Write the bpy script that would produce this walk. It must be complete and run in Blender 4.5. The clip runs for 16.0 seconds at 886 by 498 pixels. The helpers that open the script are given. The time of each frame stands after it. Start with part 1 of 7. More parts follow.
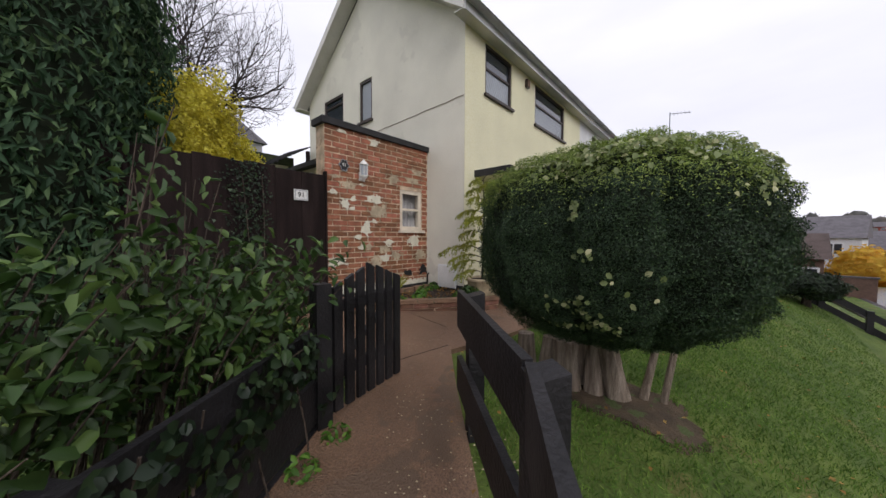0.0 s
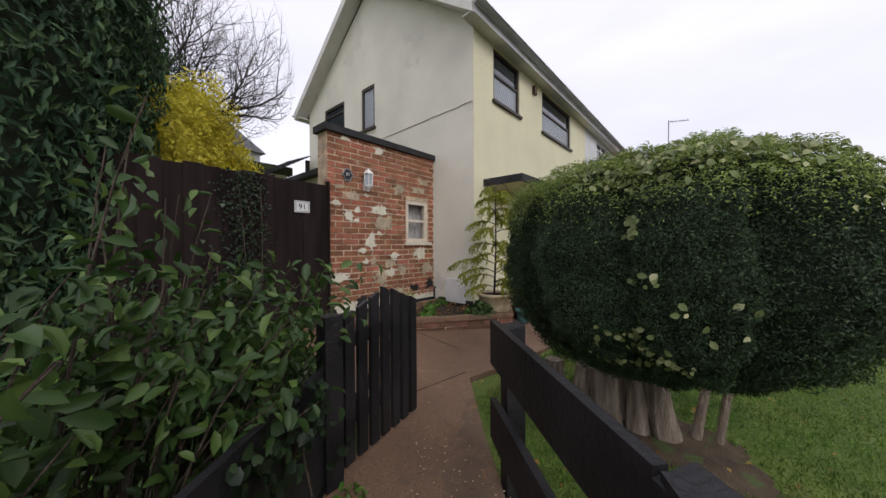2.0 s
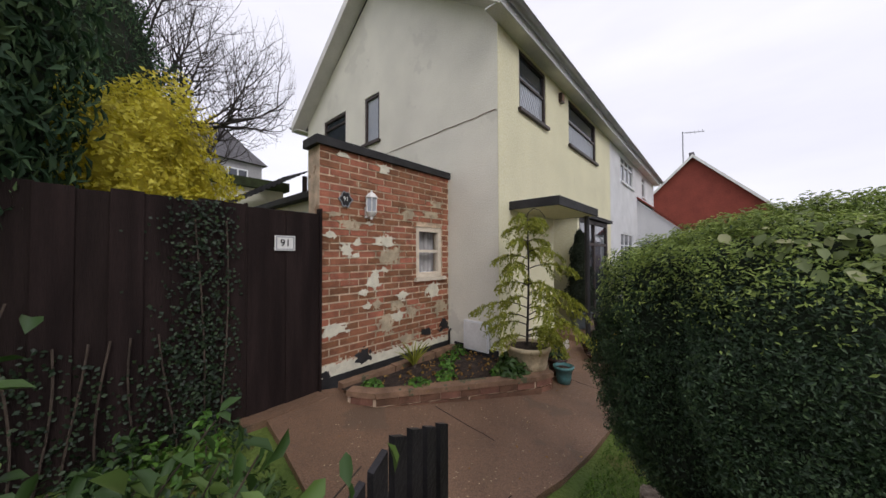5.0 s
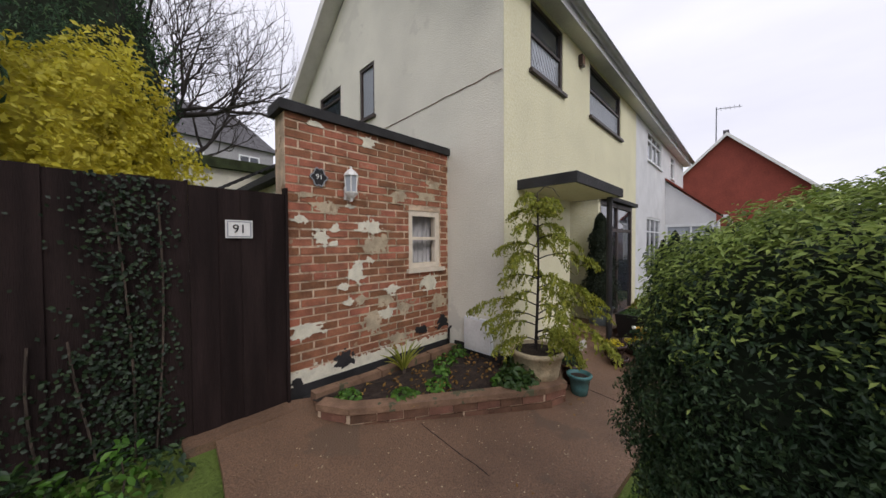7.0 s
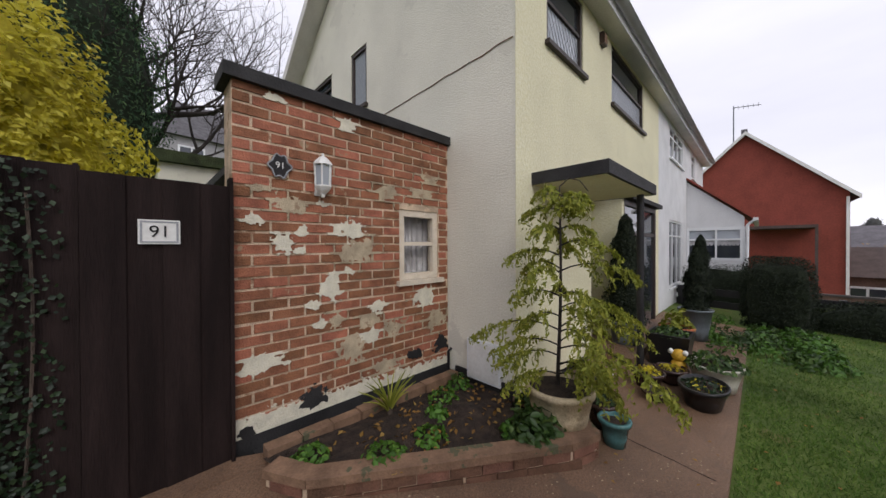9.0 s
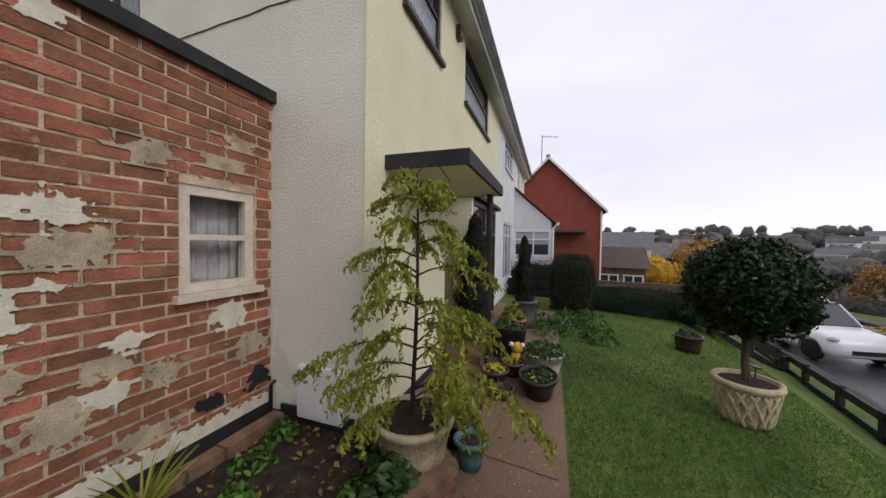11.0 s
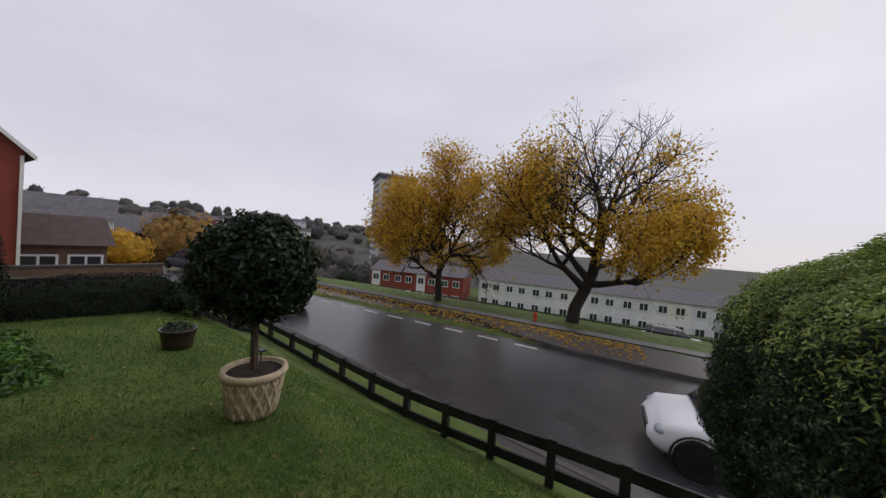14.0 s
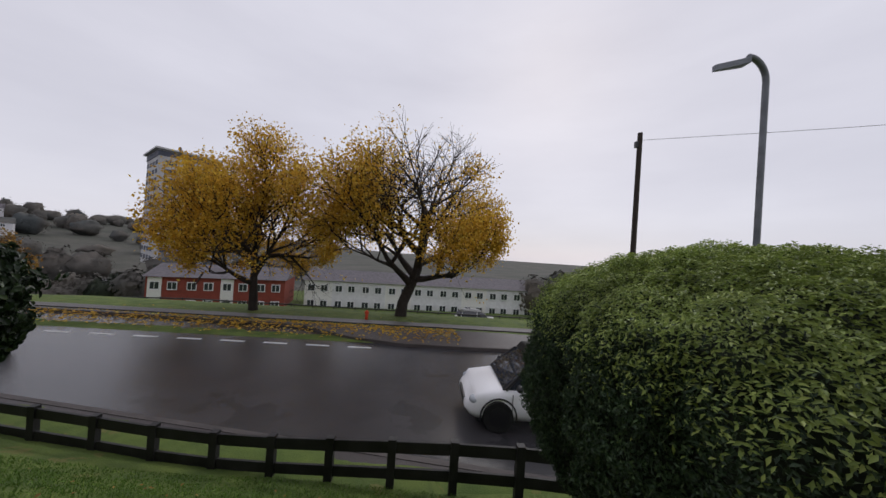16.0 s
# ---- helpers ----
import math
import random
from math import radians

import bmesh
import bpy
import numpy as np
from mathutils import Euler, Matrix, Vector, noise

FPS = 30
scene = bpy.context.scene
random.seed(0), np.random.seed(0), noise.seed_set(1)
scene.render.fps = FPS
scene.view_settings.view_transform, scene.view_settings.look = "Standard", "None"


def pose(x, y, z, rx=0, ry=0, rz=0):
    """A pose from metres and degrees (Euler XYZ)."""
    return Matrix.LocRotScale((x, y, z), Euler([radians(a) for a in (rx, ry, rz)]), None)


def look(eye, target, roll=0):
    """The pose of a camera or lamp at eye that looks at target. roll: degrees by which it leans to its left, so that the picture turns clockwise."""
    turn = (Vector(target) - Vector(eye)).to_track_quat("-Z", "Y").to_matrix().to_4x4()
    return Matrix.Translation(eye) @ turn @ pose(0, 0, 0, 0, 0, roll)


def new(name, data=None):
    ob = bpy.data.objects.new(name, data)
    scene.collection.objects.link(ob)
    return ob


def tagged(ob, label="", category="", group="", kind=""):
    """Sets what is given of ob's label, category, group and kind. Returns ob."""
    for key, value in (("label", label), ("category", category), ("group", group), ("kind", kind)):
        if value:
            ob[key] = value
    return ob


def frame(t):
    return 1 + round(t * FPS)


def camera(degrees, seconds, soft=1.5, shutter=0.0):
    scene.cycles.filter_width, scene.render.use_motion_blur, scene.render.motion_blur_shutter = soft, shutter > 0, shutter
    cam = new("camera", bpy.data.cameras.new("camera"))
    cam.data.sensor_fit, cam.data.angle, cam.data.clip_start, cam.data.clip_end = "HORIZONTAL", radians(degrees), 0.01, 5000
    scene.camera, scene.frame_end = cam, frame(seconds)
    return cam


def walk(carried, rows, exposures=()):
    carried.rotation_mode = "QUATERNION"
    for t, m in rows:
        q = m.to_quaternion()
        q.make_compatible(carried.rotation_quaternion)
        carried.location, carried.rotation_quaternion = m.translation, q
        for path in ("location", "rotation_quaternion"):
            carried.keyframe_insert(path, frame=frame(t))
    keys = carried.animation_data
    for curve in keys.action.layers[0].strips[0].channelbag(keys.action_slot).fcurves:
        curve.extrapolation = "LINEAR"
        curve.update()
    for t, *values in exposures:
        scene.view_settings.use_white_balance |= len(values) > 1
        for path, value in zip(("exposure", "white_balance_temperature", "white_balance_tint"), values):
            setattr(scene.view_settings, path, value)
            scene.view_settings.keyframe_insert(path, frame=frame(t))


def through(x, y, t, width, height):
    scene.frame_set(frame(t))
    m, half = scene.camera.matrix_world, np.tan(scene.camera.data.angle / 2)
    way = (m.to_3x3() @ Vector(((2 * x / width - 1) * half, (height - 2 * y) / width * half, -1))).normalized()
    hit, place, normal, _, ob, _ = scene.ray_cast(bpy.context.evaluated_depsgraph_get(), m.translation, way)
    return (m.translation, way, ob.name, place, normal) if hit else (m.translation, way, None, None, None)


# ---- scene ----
cam = camera(110.1, 16.0)
PATH = [
    (0, (-3.976, -3.074, 0.934), (-2.481, -1.748, 0.854), 0.2),
    (0.5, (-3.957, -3.025, 0.944), (-2.461, -1.7, 0.874), 0.3),
    (1, (-3.964, -2.921, 0.988), (-2.464, -1.6, 0.926), 0.1),
    (1.5, (-3.963, -2.851, 0.995), (-2.457, -1.535, 0.941), -0.0),
    (2, (-3.88, -2.769, 1.001), (-2.374, -1.452, 0.973), -0.2),
    (2.5, (-3.681, -2.66, 1.057), (-2.19, -1.327, 1.065), 0.0),
    (3, (-3.58, -2.538, 1.154), (-2.075, -1.221, 1.199), -0.2),
    (3.5, (-3.518, -2.402, 1.144), (-2.011, -1.089, 1.197), -0.4),
    (4, (-3.471, -2.247, 1.243), (-1.957, -0.943, 1.331), -0.3),
    (6.5, (-3.038, -1.954, 1.357), (-1.6, -0.566, 1.301), -0.2),
    (7, (-2.836, -1.879, 1.334), (-1.414, -0.474, 1.293), -0.3),
    (7.5, (-2.651, -1.781, 1.352), (-1.25, -0.354, 1.312), -0.3),
    (8, (-2.527, -1.655, 1.35), (-1.138, -0.216, 1.331), -0.2),
    (10.5, (-2.01, -1.296, 1.372), (-0.522, 0.04, 1.346), 0.4),
    (11, (-1.832, -1.221, 1.376), (0.055, -0.56, 1.334), 0.9),
    (11.5, (-1.608, -1.281, 1.35), (0.392, -1.316, 1.319), 1.8),
    (12, (-1.394, -1.271, 1.398), (0.506, -1.892, 1.373), 3.0),
    (12.5, (-1.175, -1.23, 1.42), (0.442, -2.406, 1.414), 4.0),
    (13, (-1.01, -1.238, 1.38), (0.301, -2.748, 1.387), 4.0),
    (13.5, (-0.853, -1.341, 1.346), (0.26, -3.002, 1.311), 4.3),
    (14, (-0.756, -1.38, 1.345), (0.196, -3.138, 1.299), 4.3),
    (14.5, (-0.731, -1.349, 1.348), (0.08, -3.177, 1.315), 4.3),
    (15, (-0.724, -1.328, 1.376), (-0.115, -3.233, 1.359), 4.4),
    (15.5, (-0.681, -1.399, 1.35), (-0.453, -3.386, 1.349), 4.0),
    (16, (-0.626, -1.466, 1.42), (-0.711, -3.464, 1.436), 3.8),
]
walk(cam, [(t, look(eye, target, roll)) for t, eye, target, roll in PATH],
     exposures=[(0.0, 0.48), (4.0, 0.44), (7.0, 0.44), (10.5, 0.42), (11.5, 0.24), (12.5, -0.08), (16.0, -0.08)])
# ---------------------------------------------------------------- world, sun, exposure
world = bpy.data.worlds.new("overcast_sky")
scene.world = world
world.use_nodes = True
wn, wl = world.node_tree.nodes, world.node_tree.links
wn.clear()
sky = wn.new("ShaderNodeTexSky")
sky.sky_type, sky.sun_disc = "NISHITA", False
sky.sun_elevation, sky.sun_rotation = radians(32), radians(200)
wco = wn.new("ShaderNodeTexCoord")
wmap = wn.new("ShaderNodeMapping")
wmap.inputs["Scale"].default_value = (1.0, 1.0, 3.5)
cloud = wn.new("ShaderNodeTexNoise")
cloud.inputs["Scale"].default_value, cloud.inputs["Detail"].default_value = 1.6, 5.0
ramp = wn.new("ShaderNodeValToRGB")
ramp.color_ramp.elements[0].position, ramp.color_ramp.elements[0].color = 0.3, (6.8, 6.7, 7.6, 1)
ramp.color_ramp.elements[1].position, ramp.color_ramp.elements[1].color = 0.72, (8.1, 7.98, 8.9, 1)
wmix = wn.new("ShaderNodeMixRGB")
wmix.inputs[0].default_value = 0.92
bg = wn.new("ShaderNodeBackground")
bg.inputs["Strength"].default_value = 0.1
wout = wn.new("ShaderNodeOutputWorld")
wl.new(wco.outputs["Generated"], wmap.inputs["Vector"])
wl.new(wmap.outputs["Vector"], cloud.inputs["Vector"])
wl.new(cloud.outputs["Fac"], ramp.inputs["Fac"])
wl.new(sky.outputs["Color"], wmix.inputs[1])
wl.new(ramp.outputs["Color"], wmix.inputs[2])
wl.new(wmix.outputs["Color"], bg.inputs["Color"])
wl.new(bg.outputs["Background"], wout.inputs["Surface"])
sun_data = bpy.data.lights.new("sun", "SUN")
sun_data.energy, sun_data.angle, sun_data.color = 0.7, radians(25), (1.0, 0.97, 0.93)
sun = new("sun", sun_data)
sun.rotation_euler = (radians(50), 0, radians(-25))


# ---------------------------------------------------------------- materials
def material(name, base, rough=0.7, var=0.25, scale=6.0, second=None, fine=60.0, bump=0.15, metal=0.0,
             island=0.0, random_object=0.0, spec=0.4, stretch=(1, 1, 1), cover=None, cover_level=0.55, cover_scale=2.0, depth=0.02, grain=0.35):
    """A node material: base colour varied at two scales, fine relief, and a second colour laid over in ragged patches."""
    m = bpy.data.materials.new(name)
    m.use_nodes = True
    n, l = m.node_tree.nodes, m.node_tree.links
    b = n["Principled BSDF"]
    b.inputs["Roughness"].default_value, b.inputs["Metallic"].default_value = rough, metal
    b.inputs["Specular IOR Level"].default_value = spec
    geo = n.new("ShaderNodeNewGeometry")
    mp = n.new("ShaderNodeMapping")
    mp.inputs["Scale"].default_value = stretch
    l.new(geo.outputs["Position"], mp.inputs["Vector"])
    big = n.new("ShaderNodeTexNoise")
    big.inputs["Scale"].default_value, big.inputs["Detail"].default_value = scale, 4.0
    small = n.new("ShaderNodeTexNoise")
    small.inputs["Scale"].default_value, small.inputs["Detail"].default_value = fine, 3.0
    for t in (big, small):
        l.new(mp.outputs["Vector"], t.inputs["Vector"])
    dark = tuple(c * (1 - var) for c in base)
    light = second or tuple(min(1.0, c * (1 + var)) for c in base)
    r = n.new("ShaderNodeValToRGB")
    r.color_ramp.elements[0].position, r.color_ramp.elements[0].color = 0.32, (*dark, 1)
    r.color_ramp.elements[1].position, r.color_ramp.elements[1].color = 0.68, (*light, 1)
    l.new(big.outputs["Fac"], r.inputs["Fac"])
    col = r.outputs["Color"]
    mul = n.new("ShaderNodeMixRGB")
    mul.blend_type, mul.inputs[0].default_value = "OVERLAY", grain
    l.new(col, mul.inputs[1])
    l.new(small.outputs["Fac"], mul.inputs[2])
    col = mul.outputs["Color"]
    for amount, source in ((island, geo.outputs["Random Per Island"]), (random_object, None)):
        if amount:
            if source is None:
                source = n.new("ShaderNodeObjectInfo").outputs["Random"]
            rng = n.new("ShaderNodeMapRange")
            rng.inputs["To Min"].default_value, rng.inputs["To Max"].default_value = 1 - amount, 1 + amount
            l.new(source, rng.inputs["Value"])
            hsv = n.new("ShaderNodeHueSaturation")
            l.new(rng.outputs["Result"], hsv.inputs["Value"])
            hue = n.new("ShaderNodeMapRange")
            hue.inputs["To Min"].default_value, hue.inputs["To Max"].default_value = 0.5 + 0.035 * amount, 0.5 - 0.035 * amount
            l.new(source, hue.inputs["Value"])
            l.new(hue.outputs["Result"], hsv.inputs["Hue"])
            l.new(col, hsv.inputs["Color"])
            col = hsv.outputs["Color"]
    if cover:
        cn = n.new("ShaderNodeTexNoise")
        cn.inputs["Scale"].default_value, cn.inputs["Detail"].default_value, cn.inputs["Roughness"].default_value = cover_scale, 5.0, 0.62
        l.new(mp.outputs["Vector"], cn.inputs["Vector"])
        cr = n.new("ShaderNodeValToRGB")
        cr.color_ramp.elements[0].position, cr.color_ramp.elements[1].position = cover_level, cover_level + 0.02
        l.new(cn.outputs["Fac"], cr.inputs["Fac"])
        cm = n.new("ShaderNodeMixRGB")
        l.new(cr.outputs["Color"], cm.inputs[0])
        l.new(col, cm.inputs[1])
        cm.inputs[2].default_value = (*cover, 1)
        col = cm.outputs["Color"]
    l.new(col, b.inputs["Base Color"])
    if bump:
        bp = n.new("ShaderNodeBump")
        bp.inputs["Strength"].default_value, bp.inputs["Distance"].default_value = bump, depth
        l.new(small.outputs["Fac"], bp.inputs["Height"])
        l.new(bp.outputs["Normal"], b.inputs["Normal"])
    return m


def leaf_material(name, base, second, rough=0.45, var=0.35, through=0.25):
    """Leaves: each one its own shade, a little light coming through."""
    m = bpy.data.materials.new(name)
    m.use_nodes = True
    n, l = m.node_tree.nodes, m.node_tree.links
    b = n["Principled BSDF"]
    b.inputs["Roughness"].default_value = rough
    b.inputs["Specular IOR Level"].default_value = 0.35
    geo = n.new("ShaderNodeNewGeometry")
    r = n.new("ShaderNodeValToRGB")
    r.color_ramp.elements[0].color = (*(c * (1 - var) for c in base), 1)
    r.color_ramp.elements[1].color = (*second, 1)
    mid = r.color_ramp.elements.new(0.6)
    mid.color = (*base, 1)
    l.new(geo.outputs["Random Per Island"], r.inputs["Fac"])
    big = n.new("ShaderNodeTexNoise")
    big.inputs["Scale"].default_value = 2.5
    l.new(geo.outputs["Position"], big.inputs["Vector"])
    o = n.new("ShaderNodeMixRGB")
    o.blend_type, o.inputs[0].default_value = "OVERLAY", 0.5
    l.new(r.outputs["Color"], o.inputs[1])
    l.new(big.outputs["Fac"], o.inputs[2])
    l.new(o.outputs["Color"], b.inputs["Base Color"])
    tr = n.new("ShaderNodeBsdfTranslucent")
    l.new(o.outputs["Color"], tr.inputs["Color"])
    mx = n.new("ShaderNodeMixShader")
    mx.inputs[0].default_value = through
    out = n["Material Output"]
    l.new(b.outputs["BSDF"], mx.inputs[1])
    l.new(tr.outputs["BSDF"], mx.inputs[2])
    l.new(mx.outputs["Shader"], out.inputs["Surface"])
    return m


def glass_material(name, tint, rough=0.04):
    m = bpy.data.materials.new(name)
    m.use_nodes = True
    b = m.node_tree.nodes["Principled BSDF"]
    b.inputs["Base Color"].default_value = (*tint, 1)
    b.inputs["Roughness"].default_value, b.inputs["Specular IOR Level"].default_value = rough, 0.7
    b.inputs["Coat Weight"].default_value = 0.3
    return m


def brick_material(name, base, paint, level, scale):
    """Old bricks: shade differs from brick to brick, remains of cream paint over bricks and joints alike."""
    return material(name, base, 0.88, 0.3, 9.0, fine=90, bump=0.5, random_object=0.3, cover=paint, cover_level=level, cover_scale=scale)


CREAM = (0.62, 0.56, 0.34)
M = {
    "render_cream": material("cream_render", (0.74, 0.70, 0.49), 0.9, 0.05, 1.6, fine=38, bump=0.4, depth=0.02, cover=(0.69, 0.65, 0.455), cover_level=0.64),
    "render_gable": material("weathered_render", (0.71, 0.68, 0.58), 0.92, 0.07, 1.3, fine=58, bump=0.5, depth=0.012, cover=(0.65, 0.62, 0.53), cover_level=0.60, cover_scale=1.1),
    "render_white": material("white_render", (0.68, 0.68, 0.69), 0.9, 0.08, 2, fine=40, bump=0.4),
    "white": material("white_paint", (0.74, 0.73, 0.70), 0.5, 0.06, 5, bump=0.05, fine=40),
    "pvc": material("white_plastic", (0.75, 0.76, 0.77), 0.35, 0.04, 4, bump=0.02),
    "window_cream": material("old_cream_paint", (0.66, 0.58, 0.47), 0.6, 0.1, 8, bump=0.2, fine=70, cover=(0.45, 0.36, 0.27), cover_level=0.68, cover_scale=14),
    "brown_frame": material("dark_brown_frame", (0.045, 0.032, 0.027), 0.5, 0.2, 6, bump=0.1),
    "black_trim": material("black_bitumen", (0.022, 0.021, 0.022), 0.75, 0.4, 5, bump=0.3, fine=80),
    "black_wood": material("black_painted_timber", (0.010, 0.009, 0.011), 0.55, 0.5, 4, second=(0.022, 0.02, 0.022), stretch=(1, 1, 1), fine=55, bump=0.35),
    "brown_wood": material("dark_brown_fence_stain", (0.018, 0.0115, 0.0105), 0.85, 0.35, 3, fine=45, bump=0.4, stretch=(4, 4, 0.4), random_object=0.15, spec=0.15),
    "brick": brick_material("old_red_brick", (0.285, 0.114, 0.062), (0.36, 0.24, 0.15), 0.66, 7.0),
    "mortar": material("mortar", (0.60, 0.46, 0.33), 0.95, 0.25, 10, fine=120, bump=0.6, cover=(0.36, 0.23, 0.15), cover_level=0.60, cover_scale=3.0),
    "old_render": material("buff_cement_remains", (0.44, 0.36, 0.25), 0.95, 0.25, 9, fine=110, bump=0.5, cover=(0.34, 0.24, 0.16), cover_level=0.6, cover_scale=12),
    "paint_flake": material("flaking_cream_paint", (0.66, 0.62, 0.50), 0.85, 0.12, 12, fine=80, bump=0.3),
    "planter_brick": material("brown_brick", (0.17, 0.085, 0.055), 0.9, 0.3, 8, fine=80, bump=0.5, random_object=0.25),
    "coping": material("worn_coping", (0.20, 0.12, 0.075), 0.9, 0.3, 7, fine=60, bump=0.4, cover=(0.09, 0.09, 0.05), cover_level=0.6, cover_scale=5),
    "soil": material("wet_soil", (0.045, 0.03, 0.022), 0.95, 0.5, 14, fine=90, bump=1.0, depth=0.04),
    "bare_earth": material("bare_brown_earth", (0.085, 0.06, 0.036), 0.95, 0.35, 8, fine=70, bump=0.8, depth=0.03, cover=(0.07, 0.095, 0.028), cover_level=0.57, cover_scale=7),
    "path": material("wet_aggregate_concrete", (0.19, 0.112, 0.068), 0.5, 0.2, 1.8, fine=95, bump=0.8, depth=0.02, cover=(0.15, 0.095, 0.06), cover_level=0.57, cover_scale=1.3, spec=0.45, grain=0.9),
    "asphalt": material("wet_asphalt", (0.046, 0.044, 0.047), 0.25, 0.25, 0.35, fine=120, bump=0.25, depth=0.006, cover=(0.036, 0.035, 0.038), cover_level=0.55, cover_scale=0.5, spec=0.5),
    "pavement": material("pavement_asphalt", (0.055, 0.046, 0.046), 0.5, 0.2, 0.8, fine=100, bump=0.3),
    "kerb": material("kerb_stone", (0.075, 0.065, 0.062), 0.7, 0.2, 3, fine=60, bump=0.3),
    "roadpaint": material("white_road_paint", (0.62, 0.62, 0.6), 0.6, 0.12, 5, bump=0.1),
    "grass_ground": material("turf", (0.085, 0.145, 0.024), 0.9, 0.35, 1.7, second=(0.12, 0.165, 0.03), fine=45, bump=0.8, depth=0.03, cover=(0.13, 0.135, 0.035), cover_level=0.62, cover_scale=1.6),
    "rooftile": material("grey_roof_tile", (0.10, 0.095, 0.10), 0.8, 0.3, 4, fine=30, bump=0.3, random_object=0.2),
    "rooftile_far": material("slate_roof", (0.13, 0.12, 0.13), 0.85, 0.2, 2, fine=12, bump=0.2),
    "soffit": material("soffit_paint", (0.66, 0.64, 0.60), 0.6, 0.08, 3, bump=0.05),
    "fascia": material("grey_gutter_plastic", (0.60, 0.60, 0.60), 0.45, 0.12, 3, bump=0.03),
    "glass": glass_material("window_glass", (0.035, 0.04, 0.05)),
    # pale blue-grey base: the sky's reflection in the leaded panes, painted in
    "glass_light": glass_material("leaded_glass", (0.38, 0.41, 0.45), 0.12),
    "lead": material("lead_came", (0.30, 0.31, 0.33), 0.4, 0.1, 8, bump=0.0),
    "curtain": material("net_curtain", (0.46, 0.45, 0.46), 0.95, 0.1, 8, fine=60, bump=0.3),
    "redbrick_far": material("red_brick_wall", (0.24, 0.055, 0.038), 0.9, 0.12, 1.5, fine=14, bump=0.15),
    "terracotta": material("terracotta", (0.42, 0.13, 0.055), 0.75, 0.2, 8, bump=0.15, fine=60),
    "stone_urn": material("cast_stone", (0.50, 0.41, 0.27), 0.85, 0.2, 12, fine=70, bump=0.4, cover=(0.33, 0.27, 0.17), cover_level=0.62, cover_scale=9),
    "black_plastic": material("black_plastic_pot", (0.012, 0.011, 0.012), 0.35, 0.2, 6, bump=0.05),
    "grey_pot": material("grey_glazed_pot", (0.12, 0.14, 0.155), 0.35, 0.2, 6, bump=0.1),
    "blue_pot": material("blue_green_glazed_pot", (0.06, 0.15, 0.15), 0.22, 0.2, 8, bump=0.05),
    "brown_pot": material("brown_glazed_pot", (0.05, 0.03, 0.025), 0.25, 0.25, 8, bump=0.05),
    "white_pot": material("off_white_planter", (0.55, 0.52, 0.45), 0.7, 0.12, 7, bump=0.2),
    "bark": material("bark", (0.075, 0.055, 0.042), 0.95, 0.4, 10, fine=50, bump=0.9, stretch=(1, 1, 0.3), depth=0.04),
    "bark_dark": material("wet_bark", (0.035, 0.028, 0.024), 0.9, 0.3, 8, fine=40, bump=0.6, stretch=(1, 1, 0.3)),
    "stump": material("grey_split_log", (0.29, 0.215, 0.155), 0.9, 0.45, 9, second=(0.42, 0.34, 0.27), fine=60, bump=0.9, stretch=(3, 3, 0.35), depth=0.03),
    # near-black: shade between the leaves is put into this colour
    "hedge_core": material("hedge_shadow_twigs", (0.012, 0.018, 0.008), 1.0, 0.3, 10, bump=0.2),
    "chrome": material("dull_metal", (0.5, 0.5, 0.5), 0.35, 0.1, 5, metal=1.0, bump=0.0),
    "car_white": material("white_car_paint", (0.80, 0.80, 0.82), 0.22, 0.01, 1, bump=0.0, spec=0.6),
    "car_black": material("black_car_trim", (0.015, 0.015, 0.017), 0.4, 0.1, 3, bump=0.02),
    "rubber": material("tyre_rubber", (0.012, 0.012, 0.012), 0.8, 0.2, 10, bump=0.2),
    "steel_pole": material("galvanised_steel", (0.16, 0.17, 0.19), 0.5, 0.2, 3, bump=0.05, metal=0.3),
    "wood_pole": material("creosoted_pole", (0.035, 0.026, 0.022), 0.85, 0.3, 6, fine=50, bump=0.4, stretch=(1, 1, 0.2)),
    "tower": material("tower_render", (0.50, 0.50, 0.50), 0.8, 0.08, 0.2, fine=3, bump=0.0),
    "tower_dark": material("tower_panel", (0.09, 0.10, 0.13), 0.7, 0.1, 0.3, fine=3, bump=0.0),
    # woodland greyed by distance haze that is mixed into the colour
    "haze_tree": material("hazed_woodland", (0.10, 0.112, 0.112), 1.0, 0.3, 0.06, second=(0.15, 0.13, 0.11), fine=0.5, bump=0.0),
    # fields and gardens, dulled by haze painted into their colour
    "far_fields": material("hazed_fields_and_gardens", (0.075, 0.085, 0.066), 1.0, 0.3, 0.05, second=(0.10, 0.095, 0.08), fine=0.6, bump=0.0),
    "brown_tile": material("brown_roof_tile", (0.085, 0.062, 0.055), 0.85, 0.2, 2, fine=16, bump=0.2),
    "grey_render": material("grey_rendered_wall", (0.36, 0.35, 0.36), 0.9, 0.1, 1, fine=20, bump=0.1),
    "dull_brick": material("dull_brown_brick", (0.14, 0.085, 0.065), 0.9, 0.2, 2, fine=16, bump=0.2),
    "moss": material("moss", (0.035, 0.045, 0.018), 1.0, 0.4, 5, fine=40, bump=0.8, depth=0.04),
    # hill colour with the bluish grey of haze painted in
    "haze_hill": material("hazed_hill", (0.15, 0.165, 0.165), 1.0, 0.2, 0.02, fine=0.2, bump=0.0),
    "rose": material("artificial_yellow", (0.55, 0.32, 0.03), 0.6, 0.2, 20, bump=0.1),
    "orange_plastic": material("red_orange_plastic", (0.6, 0.06, 0.02), 0.5, 0.1, 5, bump=0.0),
}
